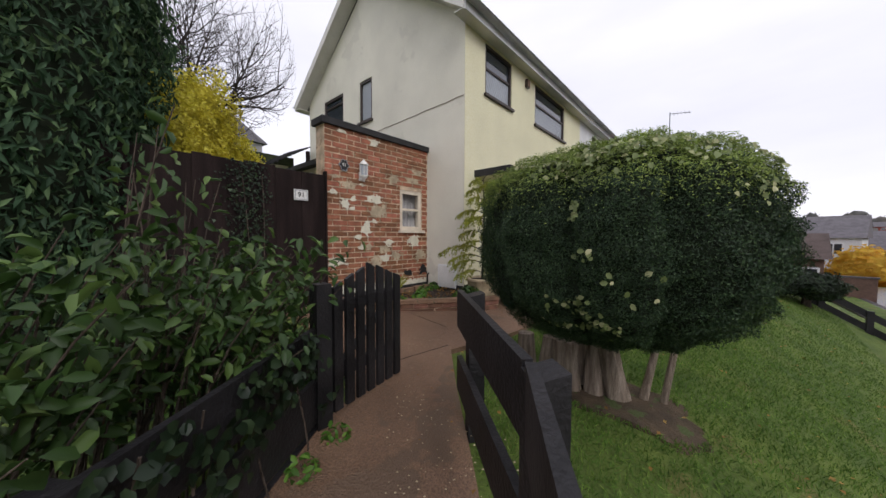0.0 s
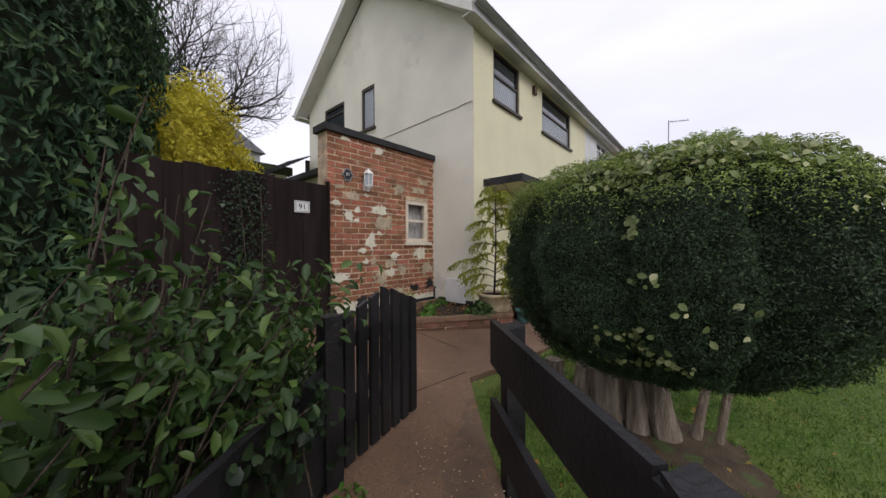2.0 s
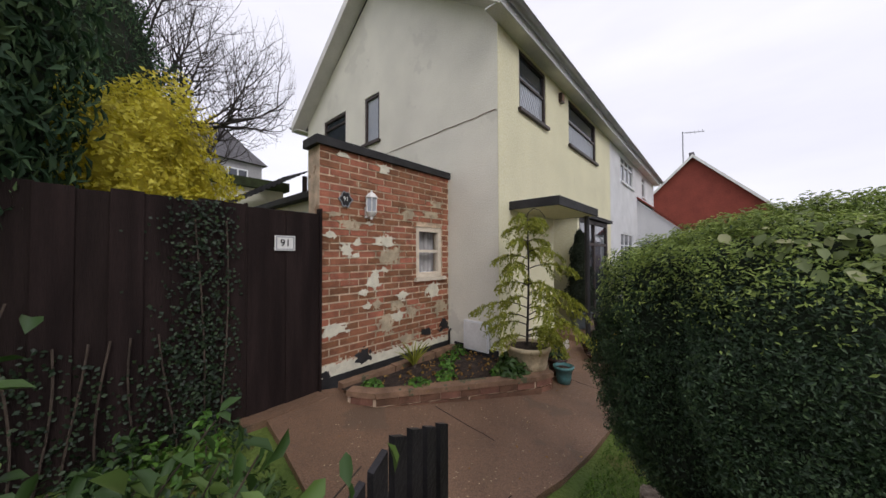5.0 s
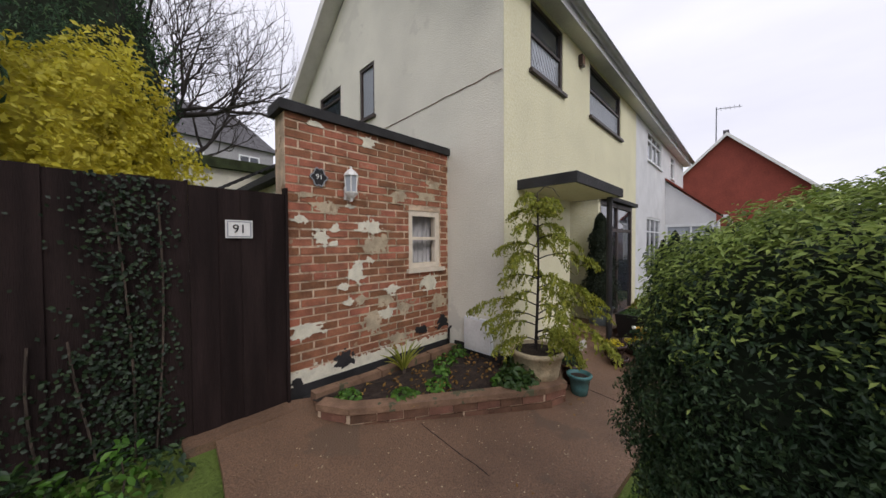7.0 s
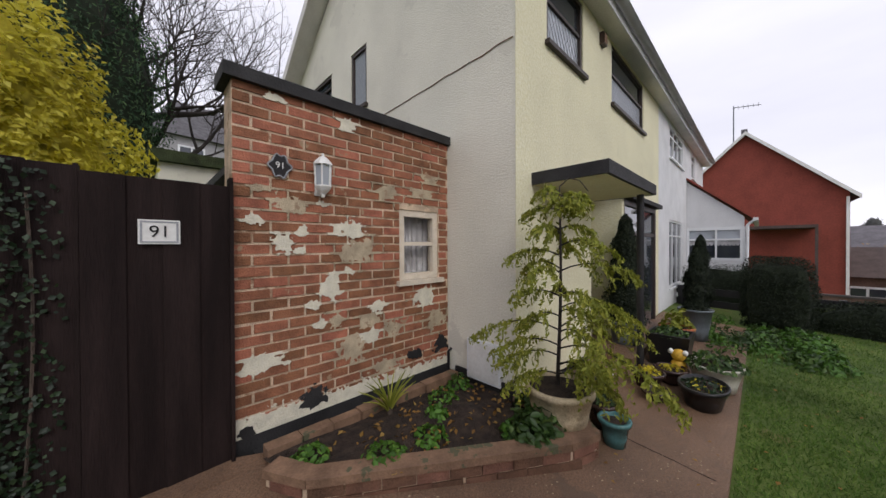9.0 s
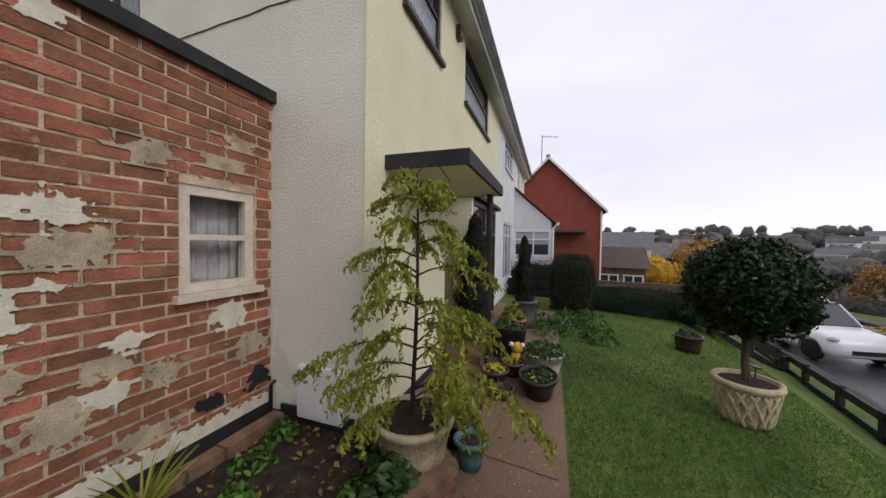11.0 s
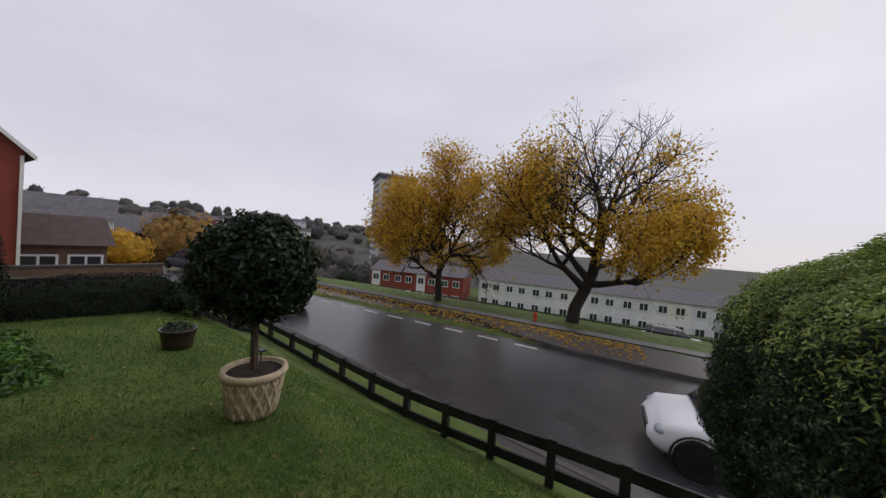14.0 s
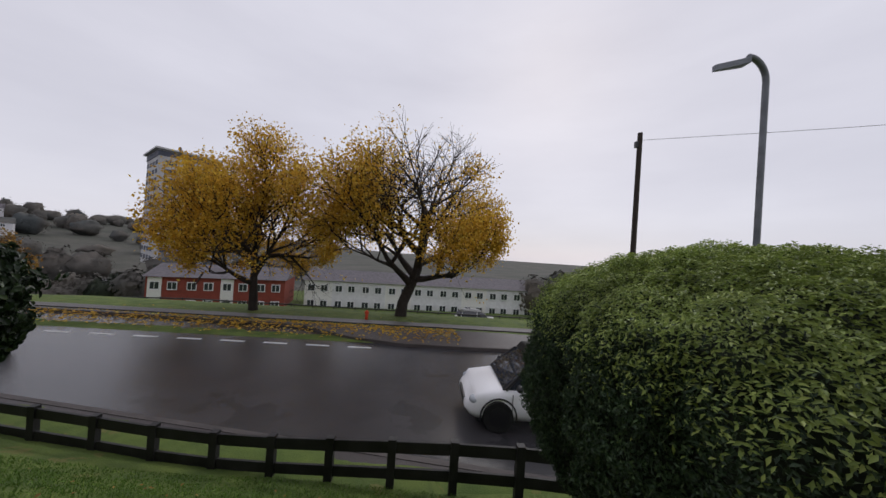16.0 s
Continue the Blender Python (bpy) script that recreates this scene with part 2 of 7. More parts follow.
L = {
    "golden_core": material("golden_bush_inside", (0.42, 0.36, 0.04), 1.0, 0.4, 9, bump=0.3, fine=40),
    # hedge leaves in two tones: shaded sides dark, skylit yellow-green top pale
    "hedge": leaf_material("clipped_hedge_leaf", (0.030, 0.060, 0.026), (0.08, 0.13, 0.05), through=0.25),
    "hedge_top": leaf_material("lit_hedge_leaf", (0.26, 0.35, 0.08), (0.42, 0.50, 0.13), through=0.35),
    "shrub": leaf_material("glossy_shrub_leaf", (0.042, 0.088, 0.02), (0.12, 0.19, 0.045), 0.45),
    "dark_ivy": leaf_material("ivy_leaf", (0.015, 0.031, 0.013), (0.045, 0.075, 0.03), 0.45),
    "var_ivy": leaf_material("variegated_ivy_leaf", (0.20, 0.25, 0.09), (0.52, 0.50, 0.28), 0.5),
    "conifer": leaf_material("conifer_spray", (0.038, 0.085, 0.038), (0.125, 0.20, 0.08), 0.7),
    "golden": leaf_material("golden_privet_leaf", (0.62, 0.55, 0.045), (0.82, 0.76, 0.14), 0.5, 0.25, 0.4),
    "larch": leaf_material("yellow_green_needles", (0.26, 0.29, 0.035), (0.44, 0.43, 0.07), 0.6, 0.3, 0.35),
    "autumn": leaf_material("autumn_leaf", (0.66, 0.39, 0.04), (0.76, 0.56, 0.09), 0.6, 0.3, 0.5),
    "bay": leaf_material("bay_leaf", (0.016, 0.033, 0.012), (0.045, 0.075, 0.025), 0.3),
    "green": leaf_material("bright_bedding_leaf", (0.07, 0.17, 0.02), (0.15, 0.27, 0.04), 0.5),
    "grass": leaf_material("grass_blade", (0.095, 0.19, 0.026), (0.20, 0.29, 0.055), 0.7),
    "fallen": leaf_material("fallen_leaf", (0.30, 0.16, 0.04), (0.42, 0.28, 0.08), 0.7),
    "cypress": leaf_material("dark_conifer_needles", (0.016, 0.026, 0.014), (0.04, 0.05, 0.025), 0.7),
    "yellow_flower": leaf_material("yellow_petals", (0.55, 0.45, 0.02), (0.65, 0.6, 0.08), 0.6),
}


# ---------------------------------------------------------------- builders
def box(bm, x0, x1, y0, y1, z0, z1):
    v = [bm.verts.new((x, y, z)) for x in (x0, x1) for y in (y0, y1) for z in (z0, z1)]
    for f in ((0, 1, 3, 2), (4, 6, 7, 5), (0, 4, 5, 1), (2, 3, 7, 6), (0, 2, 6, 4), (1, 5, 7, 3)):
        bm.faces.new([v[i] for i in f])
    return v


def mesh_of(name, bm, mats, bevel=0.0, smooth=False):
    if bevel:
        bmesh.ops.bevel(bm, geom=[e for e in bm.edges if e.is_manifold and e.calc_face_angle(0) > 0.6], offset=bevel, segments=2, affect="EDGES", profile=0.6)
    bmesh.ops.recalc_face_normals(bm, faces=bm.faces)
    me = bpy.data.meshes.new(name)
    bm.to_mesh(me)
    bm.free()
    for m in mats if isinstance(mats, (list, tuple)) else (mats,):
        me.materials.append(m)
    if smooth:
        me.polygons.foreach_set("use_smooth", [True] * len(me.polygons))
    return me


def part(name, bm, mat, parent=None, label="", bevel=0.0, smooth=False):
    """One mesh object, under a thing or a part where parent is given."""
    ob = new(name, mesh_of(name, bm, mat, bevel, smooth))
    if parent:
        ob.parent = parent
    return tagged(ob, label) if label else ob


def boxes(name, rows, mat, parent=None, label="", bevel=0.0):
    bm = bmesh.new()
    for row in rows:
        box(bm, *row)
    return part(name, bm, mat, parent, label, bevel)


def thing(name, label, category, group="", at=(0, 0, 0), turn=0.0, kind=""):
    ob = new(name)
    ob.location, ob.rotation_euler[2] = at, radians(turn)
    return tagged(ob, label, category, group, kind)


def structure(name, bm, mat, label="", category="", bevel=0.0, smooth=False):
    return tagged(part(name, bm, mat, None, "", bevel, smooth), label, category, "", "structure")


def tube(bm, points, radii, sides=8, cap=True):
    """A tapered tube along points."""
    rings = []
    for i, p in enumerate(points):
        p = Vector(p)
        a, b = Vector(points[max(i - 1, 0)]), Vector(points[min(i + 1, len(points) - 1)])
        d = (b - a).normalized() if (b - a).length > 1e-6 else Vector((0, 0, 1))
        s = d.orthogonal().normalized() if i == 0 else (side - d * side.dot(d)).normalized()
        side, up = s, d.cross(s)
        rings.append([bm.verts.new(p + radii[i] * (math.cos(k * math.tau / sides) * s + math.sin(k * math.tau / sides) * up)) for k in range(sides)])
    for a, b in zip(rings, rings[1:]):
        for k in range(sides):
            bm.faces.new((a[k], a[(k + 1) % sides], b[(k + 1) % sides], b[k]))
    if cap:
        bm.faces.new(rings[0][::-1])
        bm.faces.new(rings[-1])


def lathe(bm, profile, sides=24, squash=1.0):
    """Turns a profile of (radius, z) about z."""
    rings = [[bm.verts.new((r * math.cos(k * math.tau / sides), squash * r * math.sin(k * math.tau / sides), z)) for k in range(sides)] for r, z in profile]
    for a, b in zip(rings, rings[1:]):
        for k in range(sides):
            bm.faces.new((a[k], a[(k + 1) % sides], b[(k + 1) % sides], b[k]))
    bm.faces.new(rings[0][::-1])
    bm.faces.new(rings[-1])


def leaves(name, pos, nrm, size, mat, parent=None, ratio=0.5, label="", seed=1, fold=0.25, spread=0.9, hang=0.0, shaped=False):
    """Many small folded leaves at pos (N, 3), turned roughly to nrm. One mesh."""
    rng = np.random.default_rng(seed)
    pos, nrm = np.asarray(pos, float), np.asarray(nrm, float)
    n = len(pos)
    nrm = nrm + rng.normal(0, spread * 0.6, (n, 3))
    nrm /= np.linalg.norm(nrm, axis=1, keepdims=True) + 1e-9
    d = rng.normal(0, 1, (n, 3))
    d[:, 2] -= hang
    d -= nrm * (d * nrm).sum(1, keepdims=True)
    d /= np.linalg.norm(d, axis=1, keepdims=True) + 1e-9
    w = np.cross(nrm, d)
    s = (size * rng.uniform(0.65, 1.3, n))[:, None]
    base, tip = pos - d * s * 0.5, pos + d * s * 0.5 - nrm * s * 0.12
    a, b = pos + w * s * ratio * 0.5 + nrm * s * fold * 0.4, pos - w * s * ratio * 0.5 + nrm * s * fold * 0.4
    if shaped:
        up = nrm * s * fold * 0.4
        a1, a2 = pos - d * s * 0.22 + w * s * ratio * 0.42 + up, pos + d * s * 0.16 + w * s * ratio * 0.46 + up
        b1, b2 = pos - d * s * 0.22 - w * s * ratio * 0.42 + up, pos + d * s * 0.16 - w * s * ratio * 0.46 + up
        verts = np.stack([base, a1, a2, tip, b2, b1, pos], 1).reshape(-1, 3)
        tri = (np.arange(n)[:, None] * 7 + np.array([0, 1, 6, 1, 2, 6, 2, 3, 6, 3, 4, 6, 4, 5, 6, 5, 0, 6])).reshape(-1, 3)
    else:
        verts = np.stack([base, a, tip, b], 1).reshape(-1, 3)
        tri = (np.arange(n)[:, None] * 4 + np.array([0, 1, 2, 0, 2, 3])).reshape(-1, 3)
    me = bpy.data.meshes.new(name)
    me.vertices.add(len(verts))
    me.vertices.foreach_set("co", verts.ravel())
    me.loops.add(tri.size)
    me.loops.foreach_set("vertex_index", tri.ravel())
    me.polygons.add(len(tri))
    me.polygons.foreach_set("loop_start", np.arange(len(tri)) * 3)
    me.update(calc_edges=True)
    me.materials.append(mat)
    ob = new(name, me)
    if parent:
        ob.parent = parent
    return tagged(ob, label) if label else ob


def blob_points(n, centre, radii, seed, inner=0.82, lump=0.12, freq=1.6, low=-1.0, power=2.0, clump=0.0):
    """Points and outward directions near the surface of a lumpy, rounded body."""
    rng = np.random.default_rng(seed)
    d = rng.normal(0, 1, (n, 3))
    d /= np.linalg.norm(d, axis=1, keepdims=True)
    d = d[d[:, 2] > low]
    k = (np.abs(d) ** power).sum(1) ** (-1 / power)
    wob = np.array([1 + lump * noise.noise(Vector(v) * freq + Vector((seed * 3.1, 0, 0))) + 0.5 * lump * noise.noise(Vector(v) * freq * 2.7) for v in d])
    if clump:
        wob += np.array([clump * noise.noise(Vector(v) * 9.0 + Vector((0, seed, 0))) + 0.6 * clump * noise.noise(Vector(v) * 21.0) for v in d])
    depth = rng.uniform(inner, 1.0, len(d)) ** 0.7
    p = d * (k * wob * depth)[:, None] * np.array(radii) + np.array(centre)
    nr = np.sign(d) * np.abs(d) ** (power - 1) / np.array(radii)
    return p, nr / np.linalg.norm(nr, axis=1, keepdims=True)


def blob(bm, centre, radii, seed, lump=0.12, freq=1.6, power=2.0, scale=0.86, rings=14, sides=22, low=-0.98):
    """A lumpy closed body, used as the shaded inside of a bush."""
    grid = []
    for i in range(rings + 1):
        th = math.pi * i / rings
        row = []
        for j in range(sides):
            ph = math.tau * j / sides
            d = Vector((math.sin(th) * math.cos(ph), math.sin(th) * math.sin(ph), math.cos(th)))
            k = sum(abs(c) ** power for c in d) ** (-1 / power)
            w = 1 + lump * noise.noise(d * freq + Vector((seed * 3.1, 0, 0))) + 0.5 * lump * noise.noise(d * freq * 2.7)
            row.append(bm.verts.new(Vector(centre) + scale * k * w * Vector(d[i2] * radii[i2] for i2 in range(3))))
        grid.append(row)
    for a, b in zip(grid, grid[1:]):
        for j in range(sides):
            bm.faces.new((a[j], a[(j + 1) % sides], b[(j + 1) % sides], b[j]))


def fence_y(x):
    return -5.16 - 0.17 * min(max(x, -7.0), 10.0)


def smooth(a, b, v):
    t = min(max((v - a) / (b - a), 0.0), 1.0)
    return t * t * (3 - 2 * t)


def ground_z(x, y):
    """Height of the ground: garden plateau, bank down to the road, valley beyond."""
    yf = fence_y(x)
    top = 0.1 * (min(y, 1.0) - 0.8) if y > -1.5 else -0.23 + 0.06 * (max(y, -6.0) + 1.5)
    if y > 2.0:
        top += 0.16 * (min(y, 40.0) - 2.0)
    low = -1.22 - 0.24 * smooth(-2.5, 2.7, x)
    z = top + (low - top) * smooth(2.3, -0.1, y - yf)
    if y < yf - 0.2:
        z = -1.78 - 0.25 * smooth(yf - 1.0, yf - 1.4, y)
    if y < -12.1:
        z = -1.90 - 0.7 * smooth(-12.4, -19.0, y)
    if y < -19.0:
        z = -2.6 - 6.8 * smooth(-19.0, -46.0, y)
    if x > 8.0 and y > yf - 0.4:
        z -= 0.9 * smooth(8.0, 20.0, x) * (1 if y < 1 else 0.5)
    if x > 18:
        z -= 4.0 * smooth(18.0, 75.0, x)
    r = math.hypot(x, y)
    if r > 110:
        east = max(0.0, math.cos(math.atan2(y, x) + 0.35))
        back = max(0.0, math.sin(math.atan2(y, x)))
        z += smooth(110, 420, r) * (31 * east ** 2 + 20 * back - 4)
    return z


# ---------------------------------------------------------------- ground, road, paths
def axis_steps(lo, hi, fine_lo, fine_hi, step):
    vals = list(np.arange(fine_lo, fine_hi + 1e-6, step))
    d, v = step, fine_hi
    while v < hi:
        d *= 1.22
        v += d
        vals.append(min(v, hi))
    d, v = step, fine_lo
    while v > lo:
        d *= 1.22
        v -= d
        vals.insert(0, max(v, lo))
    return vals


def sheet(name, xs, ys, lift, mat, label, category, keep=None, wob=0.0):
    bm = bmesh.new()
    vs = {}

    def vert(i, j):
        if (i, j) not in vs:
            x, y = xs[i], ys[j]
            vs[i, j] = bm.verts.new((x, y, ground_z(x, y) + lift + wob * noise.noise(Vector((x * 1.7, y * 1.7, 0)))))
        return vs[i, j]
    for i in range(len(xs) - 1):
        for j in range(len(ys) - 1):
            if keep is None or keep((xs[i] + xs[i + 1]) / 2, (ys[j] + ys[j + 1]) / 2):
                bm.faces.new((vert(i, j), vert(i + 1, j), vert(i + 1, j + 1), vert(i, j + 1)))
    return structure(name, bm, mat, label, category, 0, True)


sheet("ground", axis_steps(-900, 900, -8, 16, 0.3), axis_steps(-900, 900, -16, 8, 0.3), 0.0, M["grass_ground"], "green grass ground sloping down to the valley", "ground", wob=0.02)
sheet_me = bpy.data.objects["ground"].data
# far ground: other land cover, with distance haze in its colour
sheet_me.materials.append(M["far_fields"])
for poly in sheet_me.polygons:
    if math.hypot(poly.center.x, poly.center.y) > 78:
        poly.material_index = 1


def ribbon(name, edge_a, edge_b, lift, mat, label, category, thick=0.0, across=6, zf=ground_z):
    """A strip between two lines of (x, y), laid on the ground."""
    bm = bmesh.new()
    rows = []
    for a, b in zip(edge_a, edge_b):
        rows.append([bm.verts.new((a[0] + (b[0] - a[0]) * k / across, a[1] + (b[1] - a[1]) * k / across,
                                   zf(a[0] + (b[0] - a[0]) * k / across, a[1] + (b[1] - a[1]) * k / across) + lift)) for k in range(across + 1)])
    for r, s in zip(rows, rows[1:]):
        for k in range(across):
            bm.faces.new((r[k], r[k + 1], s[k + 1], s[k]))
    if thick:
        rim = [e for e in bm.edges if e.is_boundary]
        ext = bmesh.ops.extrude_edge_only(bm, edges=rim)
        for v in ext["geom"]:
            if isinstance(v, bmesh.types.BMVert):
                v.co.z -= thick
    return structure(name, bm, mat, label, category)


ROAD_Z = -1.95
road_x = [x for x in np.arange(-40, 91, 2.0)]


def road_near(x):
    return fence_y(x) - 1.3


def road_far(x):
    return -12.1 - 1.9 * smooth(0.5, 5.0, x) - 0.02 * max(x - 5, 0)


def road_z(x, y):
    return ROAD_Z - 4.0 * smooth(18.0, 75.0, x) - 0.03 * max(-x - 4, 0)


ribbon("road", [(x, road_near(x)) for x in road_x], [(x, road_far(x)) for x in road_x], 0.03, M["asphalt"], "wet dark asphalt road with damp patches", "road", 0.3, 8, road_z)
ribbon("pavement_near", [(x, fence_y(x) - 0.12) for x in road_x], [(x, road_near(x) + 0.12) for x in road_x], 0.13, M["pavement"], "narrow asphalt pavement beside the garden fence", "pavement", 0.3, 3, road_z)
ribbon("kerb_near", [(x, road_near(x) + 0.12) for x in road_x], [(x, road_near(x)) for x in road_x], 0.14, M["kerb"], "grey kerb stones along the road", "kerb", 0.3, 1, road_z)
ribbon("kerb_far", [(x, road_far(x)) for x in road_x], [(x, road_far(x) - 0.13) for x in road_x], 0.14, M["kerb"], "grey kerb stones on the far side of the road", "kerb", 0.4, 1, road_z)
ribbon("verge_far", [(x, road_far(x) - 0.13) for x in road_x], [(x, -14.3 - 0.02 * max(x - 5, 0)) for x in road_x], 0.125, M["pavement"], "asphalt verge scattered with fallen leaves", "pavement", 0.4, 3, road_z)
foot = [x for x in np.arange(-40, 60, 2.0)]
ribbon("footpath_far", [(x, -17.0) for x in foot], [(x, -18.3) for x in foot], 0.06, M["pavement"], "narrow footpath across the far grass bank", "footpath", 0.2, 2, lambda x, y: ground_z(min(x, 18), y) - 4.0 * smooth(18.0, 75.0, x))
for k in range(12):
    x = 1.1 + 1.36 * k
    bm = bmesh.new()
    box(bm, x, x + 0.75, -11.86, -11.75, road_z(x, -11.8) + 0.025, road_z(x, -11.8) + 0.036)
    tagged(part("road_marking", bm, M["roadpaint"]), "white painted dash on the wet road", "road marking", "white dashes of the road edge")

# paving: the sloping path through the gate, the apron before the planter, the strip along the house
bm = bmesh.new()
left = [(-5.2, -2.75), (-4.3, -2.15), (-3.45, -1.55), (-2.80, -1.20), (-2.56, -0.5), (-2.48, 0.3), (-2.45, 0.76), (-1.93, 0.79), (-1.0, 0.4), (0.05, -0.02), (0.7, -0.02), (1.7, -0.02), (3.0, -0.05), (5.6, -0.05)]
right = [(-4.6, -4.0), (-3.6, -3.1), (-2.74, -2.19), (-2.2, -1.64), (-1.72, -1.18), (-1.5, -1.22), (-1.3, -1.27), (-0.92, -1.32), (-0.5, -1.345), (-0.1, -1.355), (0.3, -1.36), (1.0, -1.36), (2.4, -1.36), (5.6, -1.36)]
rows = []
for (ax, ay), (bx, by) in zip(left, right):
    rows.append([bm.verts.new((ax + (bx - ax) * k / 8, ay + (by - ay) * k / 8, ground_z(ax + (bx - ax) * k / 8, ay + (by - ay) * k / 8) + 0.045)) for k in range(9)])
for r, s in zip(rows, rows[1:]):
    for k in range(8):
        bm.faces.new((r[k], r[k + 1], s[k + 1], s[k]))
for v in bmesh.ops.extrude_edge_only(bm, edges=[e for e in bm.edges if e.is_boundary])["geom"]:
    if isinstance(v, bmesh.types.BMVert):
        v.co.z -= 0.14
structure("path", bm, M["path"], "wet brown exposed-aggregate concrete garden path", "path")
for a, b in (((-1.66, -1.10), (-2.35, -1.02)), ((-1.3, -0.75), (-1.3, -0.12)), ((0.3, -1.3), (0.3, -0.62))):
    bm = bmesh.new()
    tube(bm, [(a[0] + (b[0] - a[0]) * k / 6 + 0.012 * noise.noise(Vector((k, a[0], 0))), a[1] + (b[1] - a[1]) * k / 6, ground_z(a[0] + (b[0] - a[0]) * k / 6, a[1] + (b[1] - a[1]) * k / 6) + 0.045) for k in range(7)], [0.004] * 7, 5)
    structure("path_joint", bm, M["soil"], "dark crack across the concrete path", "joint")

# ---------------------------------------------------------------- the house
EAVE, RIDGE, DEEP, LONG, JOIN = 4.50, 6.43, 5.3, 12.6, 5.43


def wall_panel(name, along, a0, a1, z0, z1, c0, c1, holes, mat, label, gable=None):
    """A wall with real openings. along: 'x' or 'y'; c0, c1: its two faces; holes: (a0, a1, z0, z1)."""
    bm = bmesh.new()
    cuts_a = sorted({a0, a1, *(h[0] for h in holes), *(h[1] for h in holes)})
    cuts_z = sorted({z0, z1, *(h[2] for h in holes), *(h[3] for h in holes)})
    for p, q in zip(cuts_a, cuts_a[1:]):
        for r, s in zip(cuts_z, cuts_z[1:]):
            m, k = (p + q) / 2, (r + s) / 2
            if not any(h[0] < m < h[1] and h[2] < k < h[3] for h in holes):
                box(bm, *((p, q, c0, c1) if along == "x" else (c0, c1, p, q)), r, s)
    if gable:
        v = [bm.verts.new((c, a, z)) for c in (c0, c1) for a, z in gable]
        n = len(gable)
        bm.faces.new(v[:n])
        bm.faces.new(v[n:][::-1])
        for i in range(n):
            bm.faces.new((v[i], v[(i + 1) % n], v[n + (i + 1) % n], v[n + i]))
    bmesh.ops.remove_doubles(bm, verts=bm.verts, dist=1e-4)
    doubles = {}
    for f in bm.faces:
        doubles.setdefault(tuple(round(c, 3) for c in f.calc_center_median()), []).append(f)
    bmesh.ops.delete(bm, geom=[f for fs in doubles.values() if len(fs) > 1 for f in fs], context="FACES_ONLY")
    return structure(name, bm, mat, label, "wall")


F1, F2 = (0.57, 1.48, 3.40, 4.26), (2.50, 4.22, 3.40, 4.26)
N1, N2, N3 = (6.6, 8.35, 3.45, 4.22), (6.55, 8.3, 0.35, 1.98), (9.9, 10.6, 3.45, 4.22)
wall_panel("wall_front", "x", 0.24, JOIN, -0.6, EAVE, 0.0, 0.24, [F1, F2, (1.73, 4.75, -0.6, 2.12)], M["render_cream"], "cream rendered front wall of the house")
wall_panel("wall_front_neighbour", "x", JOIN, LONG, -0.9, EAVE, 0.003, 0.24, [N1, N2, N3], M["render_white"], "pale grey rendered front wall of the neighbouring half")
W1, W2 = (3.60, 4.50, 3.45, 4.30), (2.47, 2.93, 3.42, 4.30)
wall_panel("wall_gable", "y", 0.0, DEEP, -0.6, EAVE, 0.0, 0.24, [W1, W2], M["render_gable"], "weathered cream rendered gable wall with hairline cracks",
           [(0.0, EAVE), (DEEP, EAVE), (DEEP / 2, RIDGE - 0.12)])
wall_panel("wall_back", "x", 0.24, LONG, -0.6, EAVE, DEEP - 0.24, DEEP - 0.003, [], M["render_cream"], "plain rendered back wall of the house")
wall_panel("wall_end", "y", 0.24, DEEP - 0.24, -1.2, EAVE, LONG - 0.24, LONG - 0.003, [], M["render_white"], "plain rendered end wall of the neighbouring half", [(0.24, EAVE), (DEEP - 0.24, EAVE), (DEEP / 2, RIDGE - 0.2)])
wall_panel("wall_inside", "x", 0.24, LONG - 0.24, -0.6, EAVE, 1.6, 1.7, [], M["render_white"], "plain inner wall of the house")
bm = bmesh.new()
box(bm, 0.24, LONG - 0.24, 0.24, 1.6, 2.5, 2.6)
structure("floor", bm, M["white"], "plain upper floor inside the house", "floor")
# hairline crack where the render band ends, and the lighter corner bead
bm = bmesh.new()
tube(bm, [(-0.006, 0.02 + k * 0.17, 3.19 - 0.02 * k * 0.3 + 0.02 * noise.noise(Vector((k * 0.7, 0, 0)))) for k in range(15)], [0.005] * 15, 5)
structure("render_crack", bm, M["coping"], "cracked ridge in the old render of the gable", "crack")
bm = bmesh.new()
box(bm, 0.0, 0.24, -0.004, -0.0005, -0.1, EAVE - 0.1)
box(bm, -0.008, 0.012, -0.009, -0.004, -0.1, EAVE - 0.1)
structure("trim", bm, M["render_cream"], "cream corner bead of the rendered wall", "trim")
bm = bmesh.new()
box(bm, -0.012, 0.0, 0.0, 0.84, -0.25, 0.06)
box(bm, -0.012, 1.70, -0.016, -0.0095, -0.25, 0.03)
structure("plinth", bm, M["black_trim"], "black bitumen plinth at the foot of the walls", "plinth")

